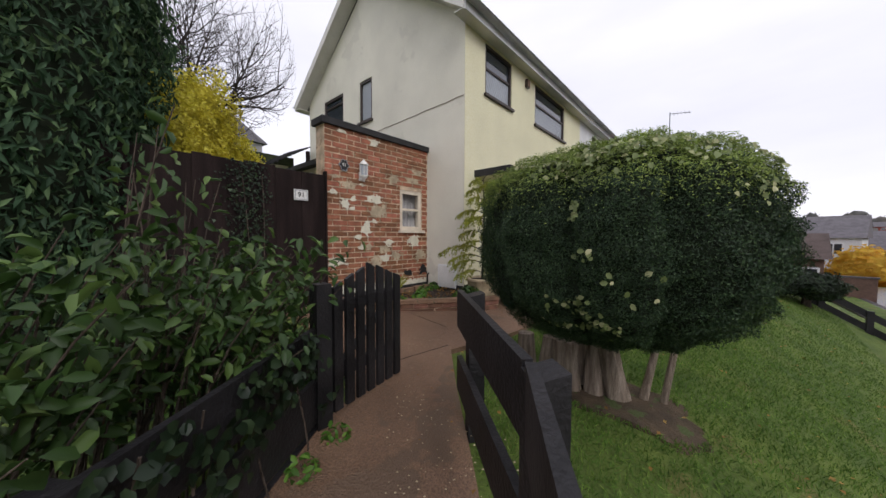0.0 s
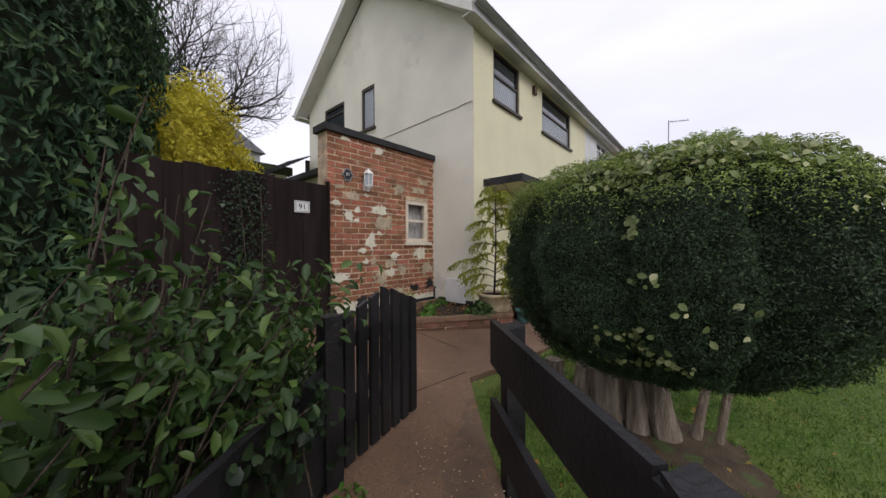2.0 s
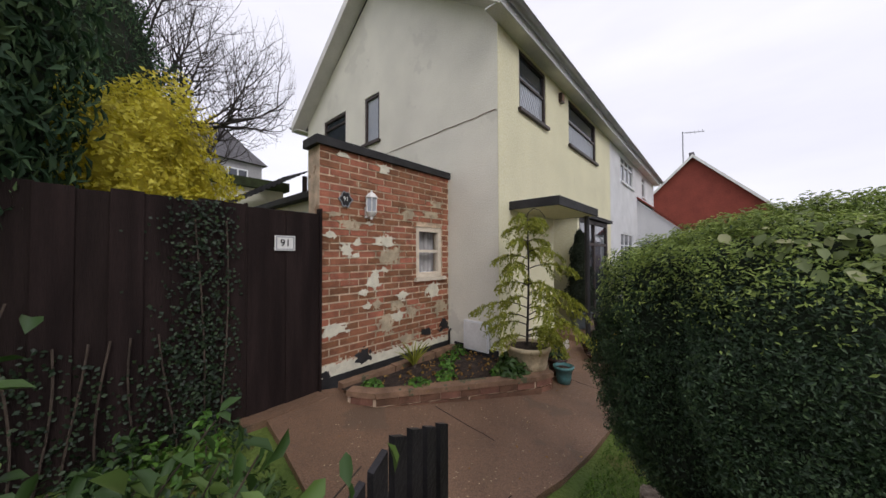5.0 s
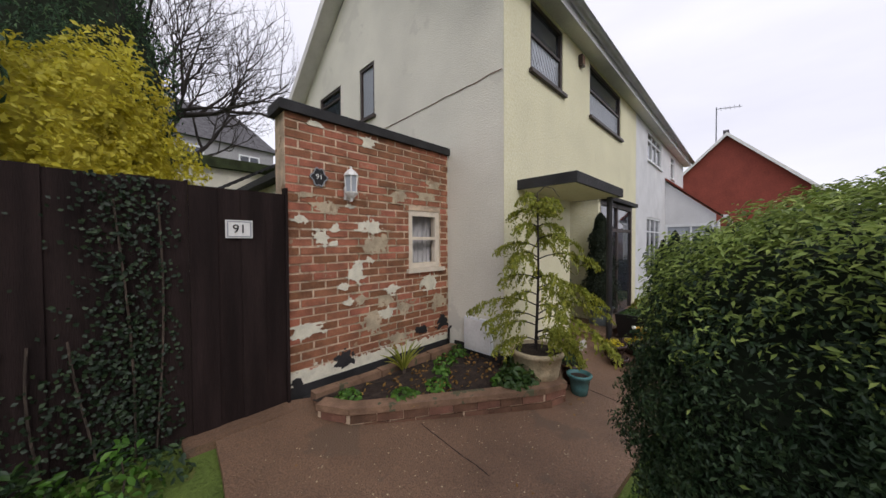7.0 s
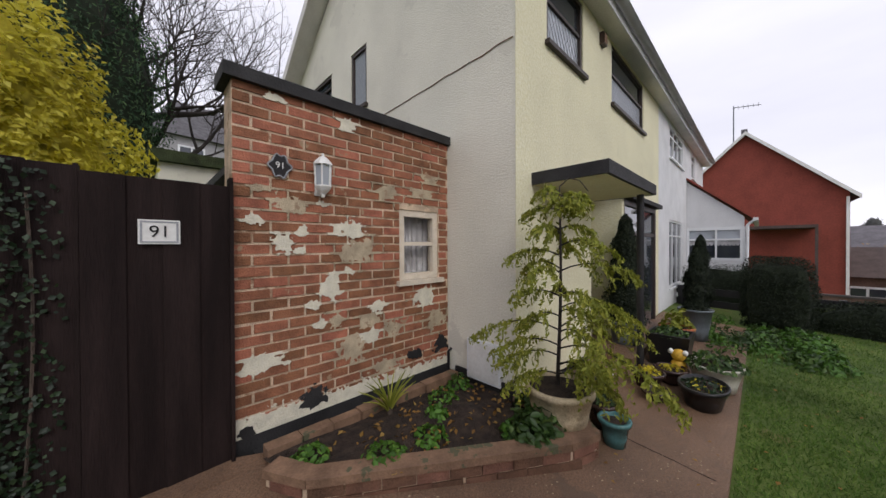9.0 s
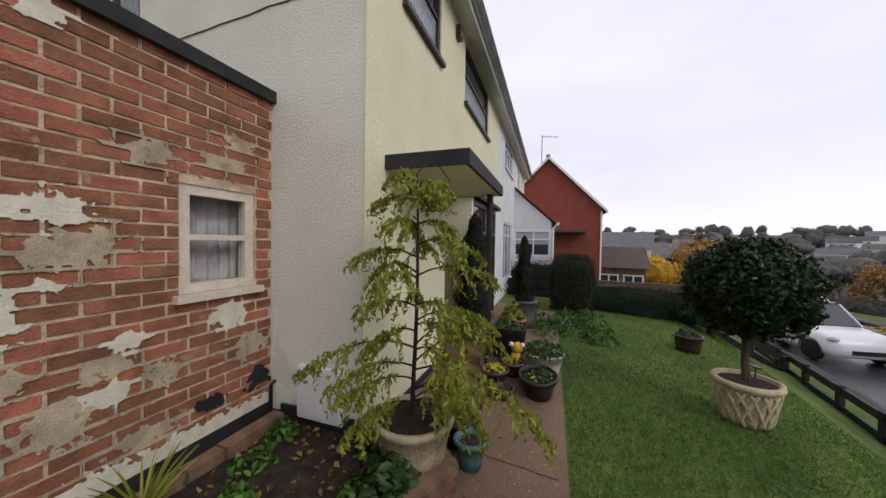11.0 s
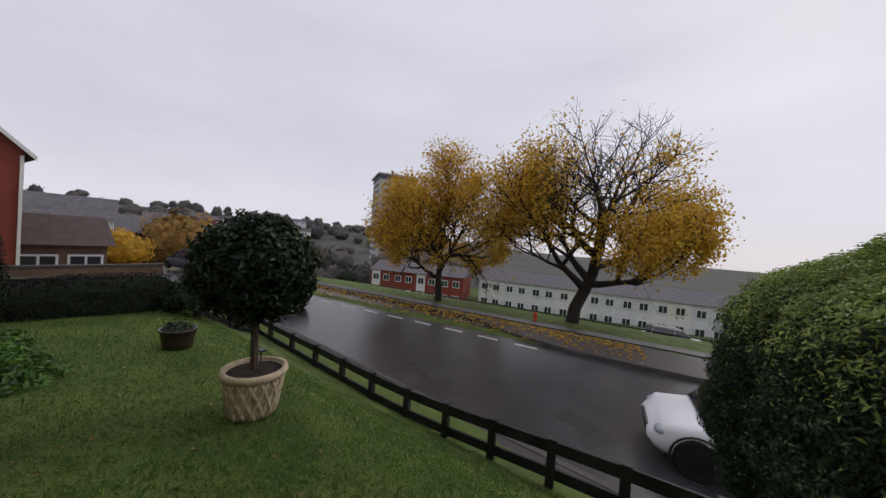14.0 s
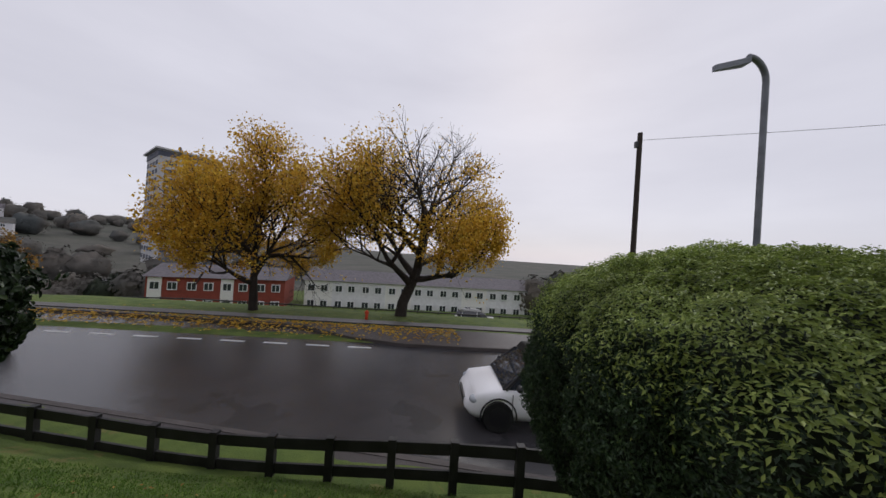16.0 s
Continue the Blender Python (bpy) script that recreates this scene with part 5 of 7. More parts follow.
# solid body under the leaves, coloured as the hedge's inner shade
core = bmesh.new()
for c, r, pw, sd in lobes:
    lobe_bm = bmesh.new()
    blob(lobe_bm, c, r, sd, 0.08, 2.2, pw, 0.90, 24, 48)
    co = drawn_in([v.co[:] for v in lobe_bm.verts], c, r[2])
    made = [core.verts.new(q) for q in co]
    lobe_bm.verts.index_update()
    for f in lobe_bm.faces:
        core.faces.new([made[v.index] for v in f.verts])
    lobe_bm.free()
part("shade_mass", core, M["hedge_core"], hedge, "near-black inside with the shade among twigs painted in")
for i, (c, r, pw, sd) in enumerate(lobes):
    p, nn = blob_points(330000, c, r, sd, 0.90, 0.08, 2.2, -0.97, pw, 0.06)
    p = drawn_in(p, c, r[2])
    # the more a leaf faces up, the likelier it gets the painted-in daylight
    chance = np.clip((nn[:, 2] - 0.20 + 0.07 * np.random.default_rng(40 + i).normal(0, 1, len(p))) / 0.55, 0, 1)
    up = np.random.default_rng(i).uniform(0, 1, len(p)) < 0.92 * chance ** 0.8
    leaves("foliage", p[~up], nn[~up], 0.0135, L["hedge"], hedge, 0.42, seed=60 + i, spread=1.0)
    leaves("top_growth", p[up] * 1.0 + nn[up] * 0.012, nn[up] + np.array((0, 0, 0.7)), 0.0155, L["hedge_top"], hedge, 0.38, seed=70 + i, spread=0.8, label="pale top growth with daylight painted into its colour")
ivy_p, ivy_n = [], []
rng = np.random.default_rng(77)
c, r, pw, sd = lobes[0]
for (az, el, n, sp) in ((178, 44, 70, 0.20), (195, 46, 70, 0.16), (165, 42, 40, 0.14), (215, 42, 60, 0.16), (176, 20, 12, 0.04), (179, 14, 8, 0.03), (182, -2, 8, 0.05), (176, -25, 26, 0.09), (186, -34, 30, 0.09), (170, -38, 16, 0.08), (196, -12, 8, 0.10), (232, 24, 20, 0.08), (250, 38, 40, 0.13)):
    for _ in range(n):
        a, e = radians(az) + rng.normal(0, sp), radians(el) + rng.normal(0, sp * 0.55)
        d = Vector((math.cos(a) * math.cos(e), math.sin(a) * math.cos(e), math.sin(e)))
        k = sum(abs(q) ** pw for q in d) ** (-1 / pw)
        w = 1 + 0.08 * noise.noise(d * 2.2 + Vector((sd * 3.1, 0, 0))) + 0.04 * noise.noise(d * 2.2 * 2.7)
        ivy_p.append(Vector(c) + 1.015 * k * w * Vector((d.x * r[0], d.y * r[1], d.z * r[2])))
        ivy_n.append(d)
ivy_p = drawn_in([v[:] for v in ivy_p], c, r[2])
leaves("ivy", [tuple(v) for v in ivy_p], [tuple(v) for v in ivy_n], 0.036, L["var_ivy"], hedge, 0.72, "cream-edged variegated ivy", 5, 0.2, 0.6, 1.0, True)
for i, (x, y, r, h, lean) in enumerate(((-1.40, -1.80, 0.08, 0.36, 0.0), (-1.47, -2.03, 0.085, 0.40, 0.05), (-1.46, -2.20, 0.10, 0.42, -0.04), (-1.41, -2.38, 0.075, 0.44, 0.02), (-1.34, -2.54, 0.085, 0.46, -0.14), (-1.24, -2.68, 0.03, 0.46, 0.14), (-1.17, -2.80, 0.025, 0.48, 0.12), (-1.30, -2.22, 0.09, 0.44, 0.0))):
    ob = thing("log_stump", "grey split log standing under the hedge", "log", "logs under the hedge", at=(x, y, ground_z(x, y) - 0.04))
    bm = bmesh.new()
    rings = []
    for u in np.linspace(0, 1, 6):
        rings.append([bm.verts.new(((r * (1.1 - 0.25 * u) * (1 + 0.22 * noise.noise(Vector((math.cos(a) * 2 + i, math.sin(a) * 2, u * 1.5))))) * math.cos(a) + lean * u * 0.6,
                                    (r * (1.1 - 0.25 * u) * (1 + 0.22 * noise.noise(Vector((math.cos(a) * 2 + i, math.sin(a) * 2, u * 1.5))))) * math.sin(a) - lean * u * 0.5, h * u)) for a in np.linspace(0, math.tau, 13, endpoint=False)])
    for s, t in zip(rings, rings[1:]):
        for k in range(13):
            bm.faces.new((s[k], s[(k + 1) % 13], t[(k + 1) % 13], t[k]))
    bm.faces.new(rings[-1])
    part("wood", bm, M["stump"], ob)
# bare soil under the hedge
bm = bmesh.new()
rims = []
for g in (0.02, 0.25, 0.5, 0.75, 0.92, 1.0):
    ring = []
    for k in range(36):
        a = math.tau * k / 36
        q = g * (1 + 0.3 * noise.noise(Vector((math.cos(a) * 2, math.sin(a) * 2, 9))) + 0.15 * noise.noise(Vector((math.cos(a) * 6, math.sin(a) * 6, 2))))
        x, y = -1.36 + 0.36 * q * math.cos(a), -2.46 + 0.66 * q * math.sin(a)
        ring.append(bm.verts.new((x, y, ground_z(x, y) + (0.012 if g < 0.95 else -0.02))))
    rims.append(ring)
for s, t in zip(rims, rims[1:]):
    for k in range(36):
        bm.faces.new((s[k], s[(k + 1) % 36], t[(k + 1) % 36], t[k]))
structure("bare_soil", bm, M["bare_earth"], "bare brown soil under the hedge", "soil")

# ---------------------------------------------------------------- shrubs and conifers behind the left fence
shrub = thing("leafy_shrub", "glossy green leafy shrub spilling over the black fence", "shrub")
bm = bmesh.new()
P, N = [], []
rng = np.random.default_rng(21)
for k in range(185):
    f = rng.uniform(0, 1)
    bx, by = -3.30 - 1.8 * f, -1.18 - 1.2 * f + rng.uniform(0.0, 0.55)
    z0, h = -0.3, rng.uniform(0.85, 1.35) - 0.15 * (1 - f)
    ln = rng.uniform(-0.15, 0.35)
    dx, dy = (0.35 + ln) * 0.5, -(0.30 + ln) * 0.5
    pts = [(bx + dx * t * t, by + dy * t * t, z0 + h * (1.25 * t - 0.25 * t * t)) for t in np.linspace(0, 1, 7)]
    tube(bm, pts, [0.007, 0.006, 0.006, 0.005, 0.004, 0.003, 0.002], 5)
    for t in np.linspace(0.56, 1.02, 20):
        x, y, z = bx + dx * t * t, by + dy * t * t, z0 + h * (1.25 * t - 0.25 * t * t)
        a = rng.uniform(0, math.tau)
        P.append((x + 0.05 * math.cos(a), y + 0.05 * math.sin(a), z + rng.normal(0, 0.02)))
        N.append((0.5 * math.cos(a) + 0.2, 0.5 * math.sin(a) - 0.3, 0.75))
for k in range(10):
    f = rng.uniform(0.25, 0.42)
    bx, by = -3.2 - 1.9 * f, -1.02 - 1.1 * f + rng.uniform(-0.05, 0.35)
    h, dx, dy = rng.uniform(1.25, 1.72), rng.uniform(-0.1, 0.3), rng.uniform(-0.2, 0.15)
    pts = [(bx + dx * t * t, by + dy * t * t, -0.3 + h * (1.2 * t - 0.2 * t * t)) for t in np.linspace(0, 1, 7)]
    tube(bm, pts, [0.007, 0.006, 0.006, 0.005, 0.004, 0.003, 0.002], 5)
    for t in np.linspace(0.6, 1.0, 13):
        a = rng.uniform(0, math.tau)
        P.append((bx + dx * t * t + 0.05 * math.cos(a), by + dy * t * t + 0.05 * math.sin(a), -0.3 + h * (1.2 * t - 0.2 * t * t)))
        N.append((0.5 * math.cos(a) + 0.1, 0.5 * math.sin(a) - 0.2, 0.75))
part("stalk", bm, M["bark"], shrub, "thin reddish brown stems")
leaves("foliage", P, N, 0.070, L["shrub"], shrub, 0.44, seed=22, fold=0.35, hang=0.7, shaped=True)
P, N = [], []
for k in range(1700):
    f, z = rng.uniform(0, 1), rng.uniform(-0.3, 0.42)
    P.append((-3.05 - 2.0 * f + rng.normal(0, 0.03) + 0.03, -1.30 - 1.40 * f + rng.normal(0, 0.03) - 0.045, z - 0.1 * f))
    N.append((0.57, -0.82, 0.2))
P, N = np.array(P), np.array(N)
kept = np.array([noise.noise(Vector((p[0] * 2.2, p[2] * 2.6, 3))) > 0.02 for p in P])
ivy = thing("climbing_ivy", "dark ivy trailing over the low black fence", "ivy")
leaves("foliage", P[kept], N[kept], 0.05, L["dark_ivy"], ivy, 0.8, seed=23, spread=0.6, hang=0.6, shaped=True)
bm = bmesh.new()
for k in range(9):
    f = k / 9
    tube(bm, [(-3.1 - 1.9 * f + 0.05 * math.sin(3 * t + k), -1.36 - 1.33 * f, -0.4 + 0.75 * t) for t in np.linspace(0, 1, 7)], [0.005] * 7, 5)
part("stalk", bm, M["bark"], ivy)


def conifer_mass(name, label, centre, radii, n, seed, mat, size, lump=0.18, power=2.0, ratio=0.3, hang=0.8, core_mat="hedge_core", trunk=None):
    ob = thing(name, label, "conifer" if "conifer" in name else "bush")
    bm = bmesh.new()
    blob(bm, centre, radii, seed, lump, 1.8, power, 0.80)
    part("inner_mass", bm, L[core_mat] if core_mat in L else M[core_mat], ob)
    bm = bmesh.new()
    gzv = ground_z(centre[0], centre[1])
    tube(bm, [(centre[0], centre[1], gzv - 0.1), (centre[0], centre[1], centre[2])], [0.09, 0.05], 8)
    part("trunk", bm, M["bark"], ob)
    p, nn = blob_points(n, centre, radii, seed, 0.74, lump, 1.8, -0.98, power)
    leaves("foliage", p, nn + np.array((0, 0, 0.15)), size, mat, ob, ratio, seed=seed, hang=hang, spread=0.9)
    return ob


conifer_mass("tall_conifer", "tall dark green conifer hedge with feathery sprays", (-4.42, 1.25, 2.0), (1.0, 0.75, 3.6), 34000, 41, L["conifer"], 0.10, 0.26, hang=1.6)
conifer_mass("golden_bush", "bright golden yellow privet bush above the fence", (-3.36, 2.2, 1.75), (0.98, 0.75, 1.32), 32000, 42, L["golden"], 0.055, 0.42, 1.8, ratio=0.5, hang=0.0, core_mat="golden_core")
conifer_mass("dark_conifer", "dark green conifer behind the golden bush", (-3.55, 10.3, 4.6), (1.85, 1.6, 5.6), 22000, 43, L["conifer"], 0.12, 0.25)
# ivy and ground cover against the brown fence
P, N = [], []
for k in range(13000):
    x, z = rng.uniform(-4.6, -2.6), rng.uniform(-0.15, 1.75)
    dens = math.exp(-((x + 2.85) / 0.17) ** 2) * 1.1 + (0.85 if z < 0.75 + 0.35 * noise.noise(Vector((x * 2.3, 0, 1))) else 0.0) * (0.55 + 0.8 * noise.noise(Vector((x * 5, z * 1.2, 2))))
    if rng.uniform(0, 1) < dens * 0.7:
        P.append((x, 0.765 + rng.normal(0, 0.012), z))
        N.append((0, -1, 0.25))
ivy2 = thing("climbing_ivy", "dark small-leaved ivy climbing the brown fence", "ivy")
leaves("foliage", P, N, 0.027, L["dark_ivy"], ivy2, 0.8, seed=25, spread=0.6, hang=0.6)
bm = bmesh.new()
for k in range(12):
    x = -2.75 - 0.14 * k
    tube(bm, [(x + 0.06 * math.sin(2.3 * t + k), 0.77, -0.1 + (1.7 if k < 2 else 0.9) * t) for t in np.linspace(0, 1, 8)], [0.006] * 8, 5)
part("stalk", bm, M["bark"], ivy2)
for i in range(64):
    x, y = rng.uniform(-4.2, -2.66), rng.uniform(-1.0, 0.62)
    if x > -2.72 and y < -0.3:
        continue
    tuft("ground_cover", (x, y, ground_z(x, y)), 130, rng.uniform(0.18, 0.32), rng.uniform(0.14, 0.36), L["shrub"] if i % 3 == 1 else L["green"] if i % 3 else L["hedge"], 0.05, 300 + i, "low leafy ground cover under the fence", group="ground cover under the fence")
for i, (x, y) in enumerate(((-3.1, -1.5), (-3.35, -1.62), (-3.8, -1.95))):
    tuft("weed", (x, y, ground_z(x, y)), 60, 0.1, 0.11, L["green"], 0.045, 340 + i, "small green weeds at the foot of the fence", group="weeds by the path")

# ---------------------------------------------------------------- lawn
rng = np.random.default_rng(90)
G = rng.uniform((-3.2, -5.2), (8.5, -1.38), (150000, 2))
near = np.array([math.hypot(x + 0.5, y + 1.5) for x, y in G])
keepg = rng.uniform(0, 1, len(G)) < np.clip(2.2 / (near + 0.4), 0.06, 1.0)
fy = np.array([fence_y(x) for x in G[:, 0]])
keepg &= (G[:, 1] > fy + 0.12)
bare = ((G[:, 0] + 1.36) / 0.32) ** 2 + ((G[:, 1] + 2.46) / 0.60) ** 2 < 1
keepg &= ~bare
keepg &= ~((G[:, 0] < -1.4) & (G[:, 1] > -1.18 + 1.02 * (G[:, 0] + 1.72) - 0.03))
G = G[keepg]
GP = np.array([(x, y, ground_z(x, y) + 0.018) for x, y in G])
tagged(leaves("lawn_grass", GP, np.tile((0, 0, 0.1), (len(GP), 1)), 0.042, L["grass"], None, 0.14, seed=91, fold=0.1, spread=1.2, hang=-2.5), "short damp green lawn grass", "grass", kind="stuff")
# urn with bay tree, and the barrel
UX, UY = 1.97, -3.04
US = 0.86
urn = thing("stone_urn", "cream cast stone urn with basket-weave relief", "plant pot", at=(UX, UY, ground_z(UX, UY) + 0.01))
bm = bmesh.new()
lathe(bm, [(0.20, 0.0), (0.205, 0.02), (0.235, 0.20), (0.27, 0.40), (0.272, 0.41)], 36)
part("body", bm, M["stone_urn"], urn, "", 0, True)
bm = bmesh.new()
lathe(bm, [(0.272, 0.40), (0.305, 0.415), (0.318, 0.445), (0.310, 0.475), (0.285, 0.485), (0.262, 0.475), (0.258, 0.42), (0.01, 0.42)], 36)
part("rim", bm, M["stone_urn"], urn, "thick rounded rim", 0, True)
bm = bmesh.new()
for k in range(16):
    for s in (1, -1):
        pts = []
        for t in np.linspace(0, 1, 7):
            a = math.tau * k / 16 + s * 0.62 * (t - 0.5)
            z = 0.02 + 0.37 * t
            r = 0.205 + 0.065 * (z / 0.4) + (0.007 if (k + (t > 0.5)) % 2 == (s > 0) else 0.001)
            pts.append((r * math.cos(a), r * math.sin(a), z))
        tube(bm, pts, [0.019] * 7, 6)
part("basket_weave", bm, M["stone_urn"], urn, "woven strap relief", 0, True)
bm = bmesh.new()
lathe(bm, [(0.262, 0.41), (0.262, 0.435), (0.12, 0.455), (0.01, 0.46)], 20)
part("compost", bm, M["soil"], urn, "bark mulch")
urn.scale = (US, US, US)
bay = thing("bay_tree", "clipped round dark green bay tree in the urn", "tree", at=(UX, UY, ground_z(UX, UY) + 0.40))
bay.scale = (1.06, 1.06, 1.06)
bm = bmesh.new()
tube(bm, [(0, 0, -0.03), (0.015, 0.01, 0.2), (0.03, 0.0, 0.42), (0.03, 0.01, 0.78)], [0.036, 0.03, 0.03, 0.02], 10)
part("trunk", bm, M["bark"], bay)
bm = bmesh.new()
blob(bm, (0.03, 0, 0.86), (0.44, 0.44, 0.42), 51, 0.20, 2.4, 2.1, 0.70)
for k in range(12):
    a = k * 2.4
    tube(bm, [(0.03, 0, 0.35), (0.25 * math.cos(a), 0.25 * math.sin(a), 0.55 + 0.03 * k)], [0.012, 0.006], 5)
part("branching", bm, M["hedge_core"], bay, "inner branches and mass, near-black with painted shade")
p, nn = blob_points(17000, (0.03, 0, 0.86), (0.45, 0.45, 0.43), 51, 0.70, 0.22, 2.4, -0.98, 2.1, 0.16)
leaves("crown", p, nn, 0.05, L["bay"], bay, 0.42, seed=52, spread=1.0, shaped=True)
lamp_s = thing("solar_light", "small black solar light stuck in the urn", "garden light", at=(UX + 0.13, UY - 0.13, ground_z(UX, UY) + 0.40))
bm = bmesh.new()
tube(bm, [(0, 0, 0), (0, 0, 0.10)], [0.006, 0.006], 6)
part("stake", bm, M["black_plastic"], lamp_s)
boxes("panel", [(-0.045, 0.045, -0.03, 0.03, 0.10, 0.115)], M["black_plastic"], lamp_s)
barrel = pot("barrel_pot", "round dark glazed pot on the lawn", (4.25, -3.36, ground_z(4.25, -3.36)), 0.16, 0.20, 0.27, M["brown_pot"], group="")
potted(barrel, 0.27, 120, 0.18, 0.14, L["hedge"], 0.06, 401, "sparse grey-green plant in the dark pot")

# fence along the pavement
rf = thing("roadside_fence", "low black two-rail fence along the foot of the lawn", "fence")
xs = [-3.2, -2.42, -1.75, -1.05, -0.35, 0.38, 1.10, 1.85, 2.69, 3.55, 4.5, 5.5, 6.6, 7.8, 9.0]
ztop = lambda x: -0.62 - 0.40 * smooth(-2.5, 2.7, x) - 0.02 * smooth(2.7, 9, x)
for x in xs:
    bm = bmesh.new()
    box(bm, -0.045, 0.045, -0.04, 0.04, -1.2, 0.03)
    o = part("post", bm, M["black_wood"], rf, "", 0.006)
    o.location = (x, fence_y(x) + 0.08, ztop(x))
for a, b in zip(xs, xs[1:]):
    for dz, h in ((0.0, 0.13), (-0.30, 0.12)):
        bm = bmesh.new()
        v = [bm.verts.new((x, fence_y(x) + 0.08 + o, ztop(x) + dz - k)) for x in (a + 0.047, b - 0.047) for o in (-0.016, 0.016) for k in (h, 0)]
        for f in ((0, 1, 3, 2), (4, 6, 7, 5), (0, 4, 5, 1), (2, 3, 7, 6), (0, 2, 6, 4), (1, 5, 7, 3)):
            bm.faces.new([v[i] for i in f])
        part("rail", bm, M["black_wood"], rf, "", 0.004)

# boundary towards the neighbour: black fence, dark clipped bush, shrubs
low_fence("boundary_fence", (7.3, -0.02), (7.3, -4.2), 0.36, 0.22, "black boarded fence between the two front gardens", posts=(0.02, 0.3, 0.62, 0.98), rails=((0.0, 0.16), (-0.28, 0.16), (-0.54, 0.14)), down=1.2)
low_fence("boundary_fence", (7.3, -4.2), (7.3, -6.3), 0.22, -1.12, "black two-rail fence stepping down the grass bank", posts=(0.35, 0.68, 0.98), rails=((0.0, 0.16), (-0.30, 0.16)), down=1.0)
conifer_mass("dark_bush", "dark clipped upright bush at the garden end", (6.3, -1.72, 0.40), (0.47, 0.50, 0.74), 9000, 61, L["cypress"], 0.05, 0.08, 5.0)
conifer_mass("boundary_bush", "dark hedge along the boundary fence", (6.95, -3.2, -0.12), (0.3, 1.25, 0.46), 7000, 62, L["cypress"], 0.06, 0.2, 3.0)
conifer_mass("spreading_bush", "flat grey-green spreading juniper bush", (6.6, -4.6, -0.12), (0.7, 0.6, 0.30), 3000, 63, L["dark_ivy"], 0.08, 0.4)
for i in range(48):
    x, y = rng.uniform(3.6, 6.7), rng.uniform(-2.2, -0.5)
    tuft("border_plant", (x, y, ground_z(x, y)), 90, 0.24, 0.22, L["green"] if i % 2 else L["shrub"], 0.07, 420 + i, "leafy border plant beside the lawn", group="border plants")

# neighbour's white lean-to
lean = thing("lean_to", "white walled lean-to conservatory with sloping tiled roof", "conservatory")
bm = bmesh.new()
for pr in ([(0.0, 1.86), (0.0, 3.2), (-1.20, 2.12), (-1.20, 1.86)], [(0.0, -1.0), (0.0, 0.95), (-1.20, 0.95), (-1.20, -1.0)]):
    a, b = [bm.verts.new((9.0, y, z)) for y, z in pr], [bm.verts.new((9.12, y, z)) for y, z in pr]
    bm.faces.new(a)
    bm.faces.new(b[::-1])
    for k in range(4):
        bm.faces.new((a[k], b[k], b[(k + 1) % 4], a[(k + 1) % 4]))
box(bm, 9.12, 12.4, -1.20, -1.10, -1.0, 0.95)
part("wall", bm, M["render_white"], lean)
bm = bmesh.new()
v = [bm.verts.new(c) for c in ((8.92, 0.0, 3.26), (12.5, 0.0, 3.26), (12.5, -1.38, 2.04), (8.92, -1.38, 2.04))]
w = [bm.verts.new(c.co + Vector((0, 0, 0.06))) for c in v]
bm.faces.new(v)
bm.faces.new(w[::-1])
for k in range(4):
    bm.faces.new((v[k], v[(k + 1) % 4], w[(k + 1) % 4], w[k]))
part("roof", bm, M["redbrick_far"], lean, "red-brown tiled roof")
for y0, y1 in ((-1.22, -1.12), (-0.66, -0.62), (-0.06, 0.0)):
    boxes("post", [(8.98, 9.07, y0, y1, 0.95, 1.86)], M["pvc"], lean)
for z0, z1 in ((1.78, 1.86), (0.95, 1.02), (1.50, 1.545)):
    boxes("rail", [(8.985, 9.06, -1.12, -0.06, z0, z1)], M["pvc"], lean, "", 0.004)
for y0, y1 in ((-1.12, -0.66), (-0.62, -0.06)):
    boxes("pane", [(9.03, 9.035, y0, y1, 1.02, 1.50)], M["glass"], lean)
    boxes("pane", [(9.03, 9.035, y0, y1, 1.545, 1.78)], M["glass_light"], lean, "obscured top light")
bm = bmesh.new()
for k in range(14):
    y = -1.11 + 0.075 * k
    v = [bm.verts.new((9.025 - 0.004 * (k % 2), y + d, z)) for d, z in ((0.0, 1.50), (0.0, 1.40), (0.02, 1.355), (0.055, 1.355), (0.075, 1.40), (0.075, 1.50))]
    bm.faces.new(v)
part("net_curtain", bm, M["curtain"], lean, "scalloped white net curtain")
boxes("pane", [(9.1, 12.4, -1.16, -1.155, 0.97, 1.86)], M["glass"], lean)
boxes("gutter", [(8.9, 12.5, -1.46, -1.36, 2.0, 2.08)], M["pvc"], lean, "white gutter")
bm = bmesh.new()
tube(bm, [(8.96, -1.40, 2.02), (8.97, -1.26, 1.9), (8.97, -1.24, -0.9)], [0.035, 0.035, 0.035], 8)
part("downpipe", bm, M["pvc"], lean, "white downpipe")
conifer_mass("front_hedge", "dark clipped hedge under the conservatory window", (8.45, -0.75, 0.0), (0.32, 1.0, 0.86), 7000, 64, L["cypress"], 0.055, 0.12, 4.0)

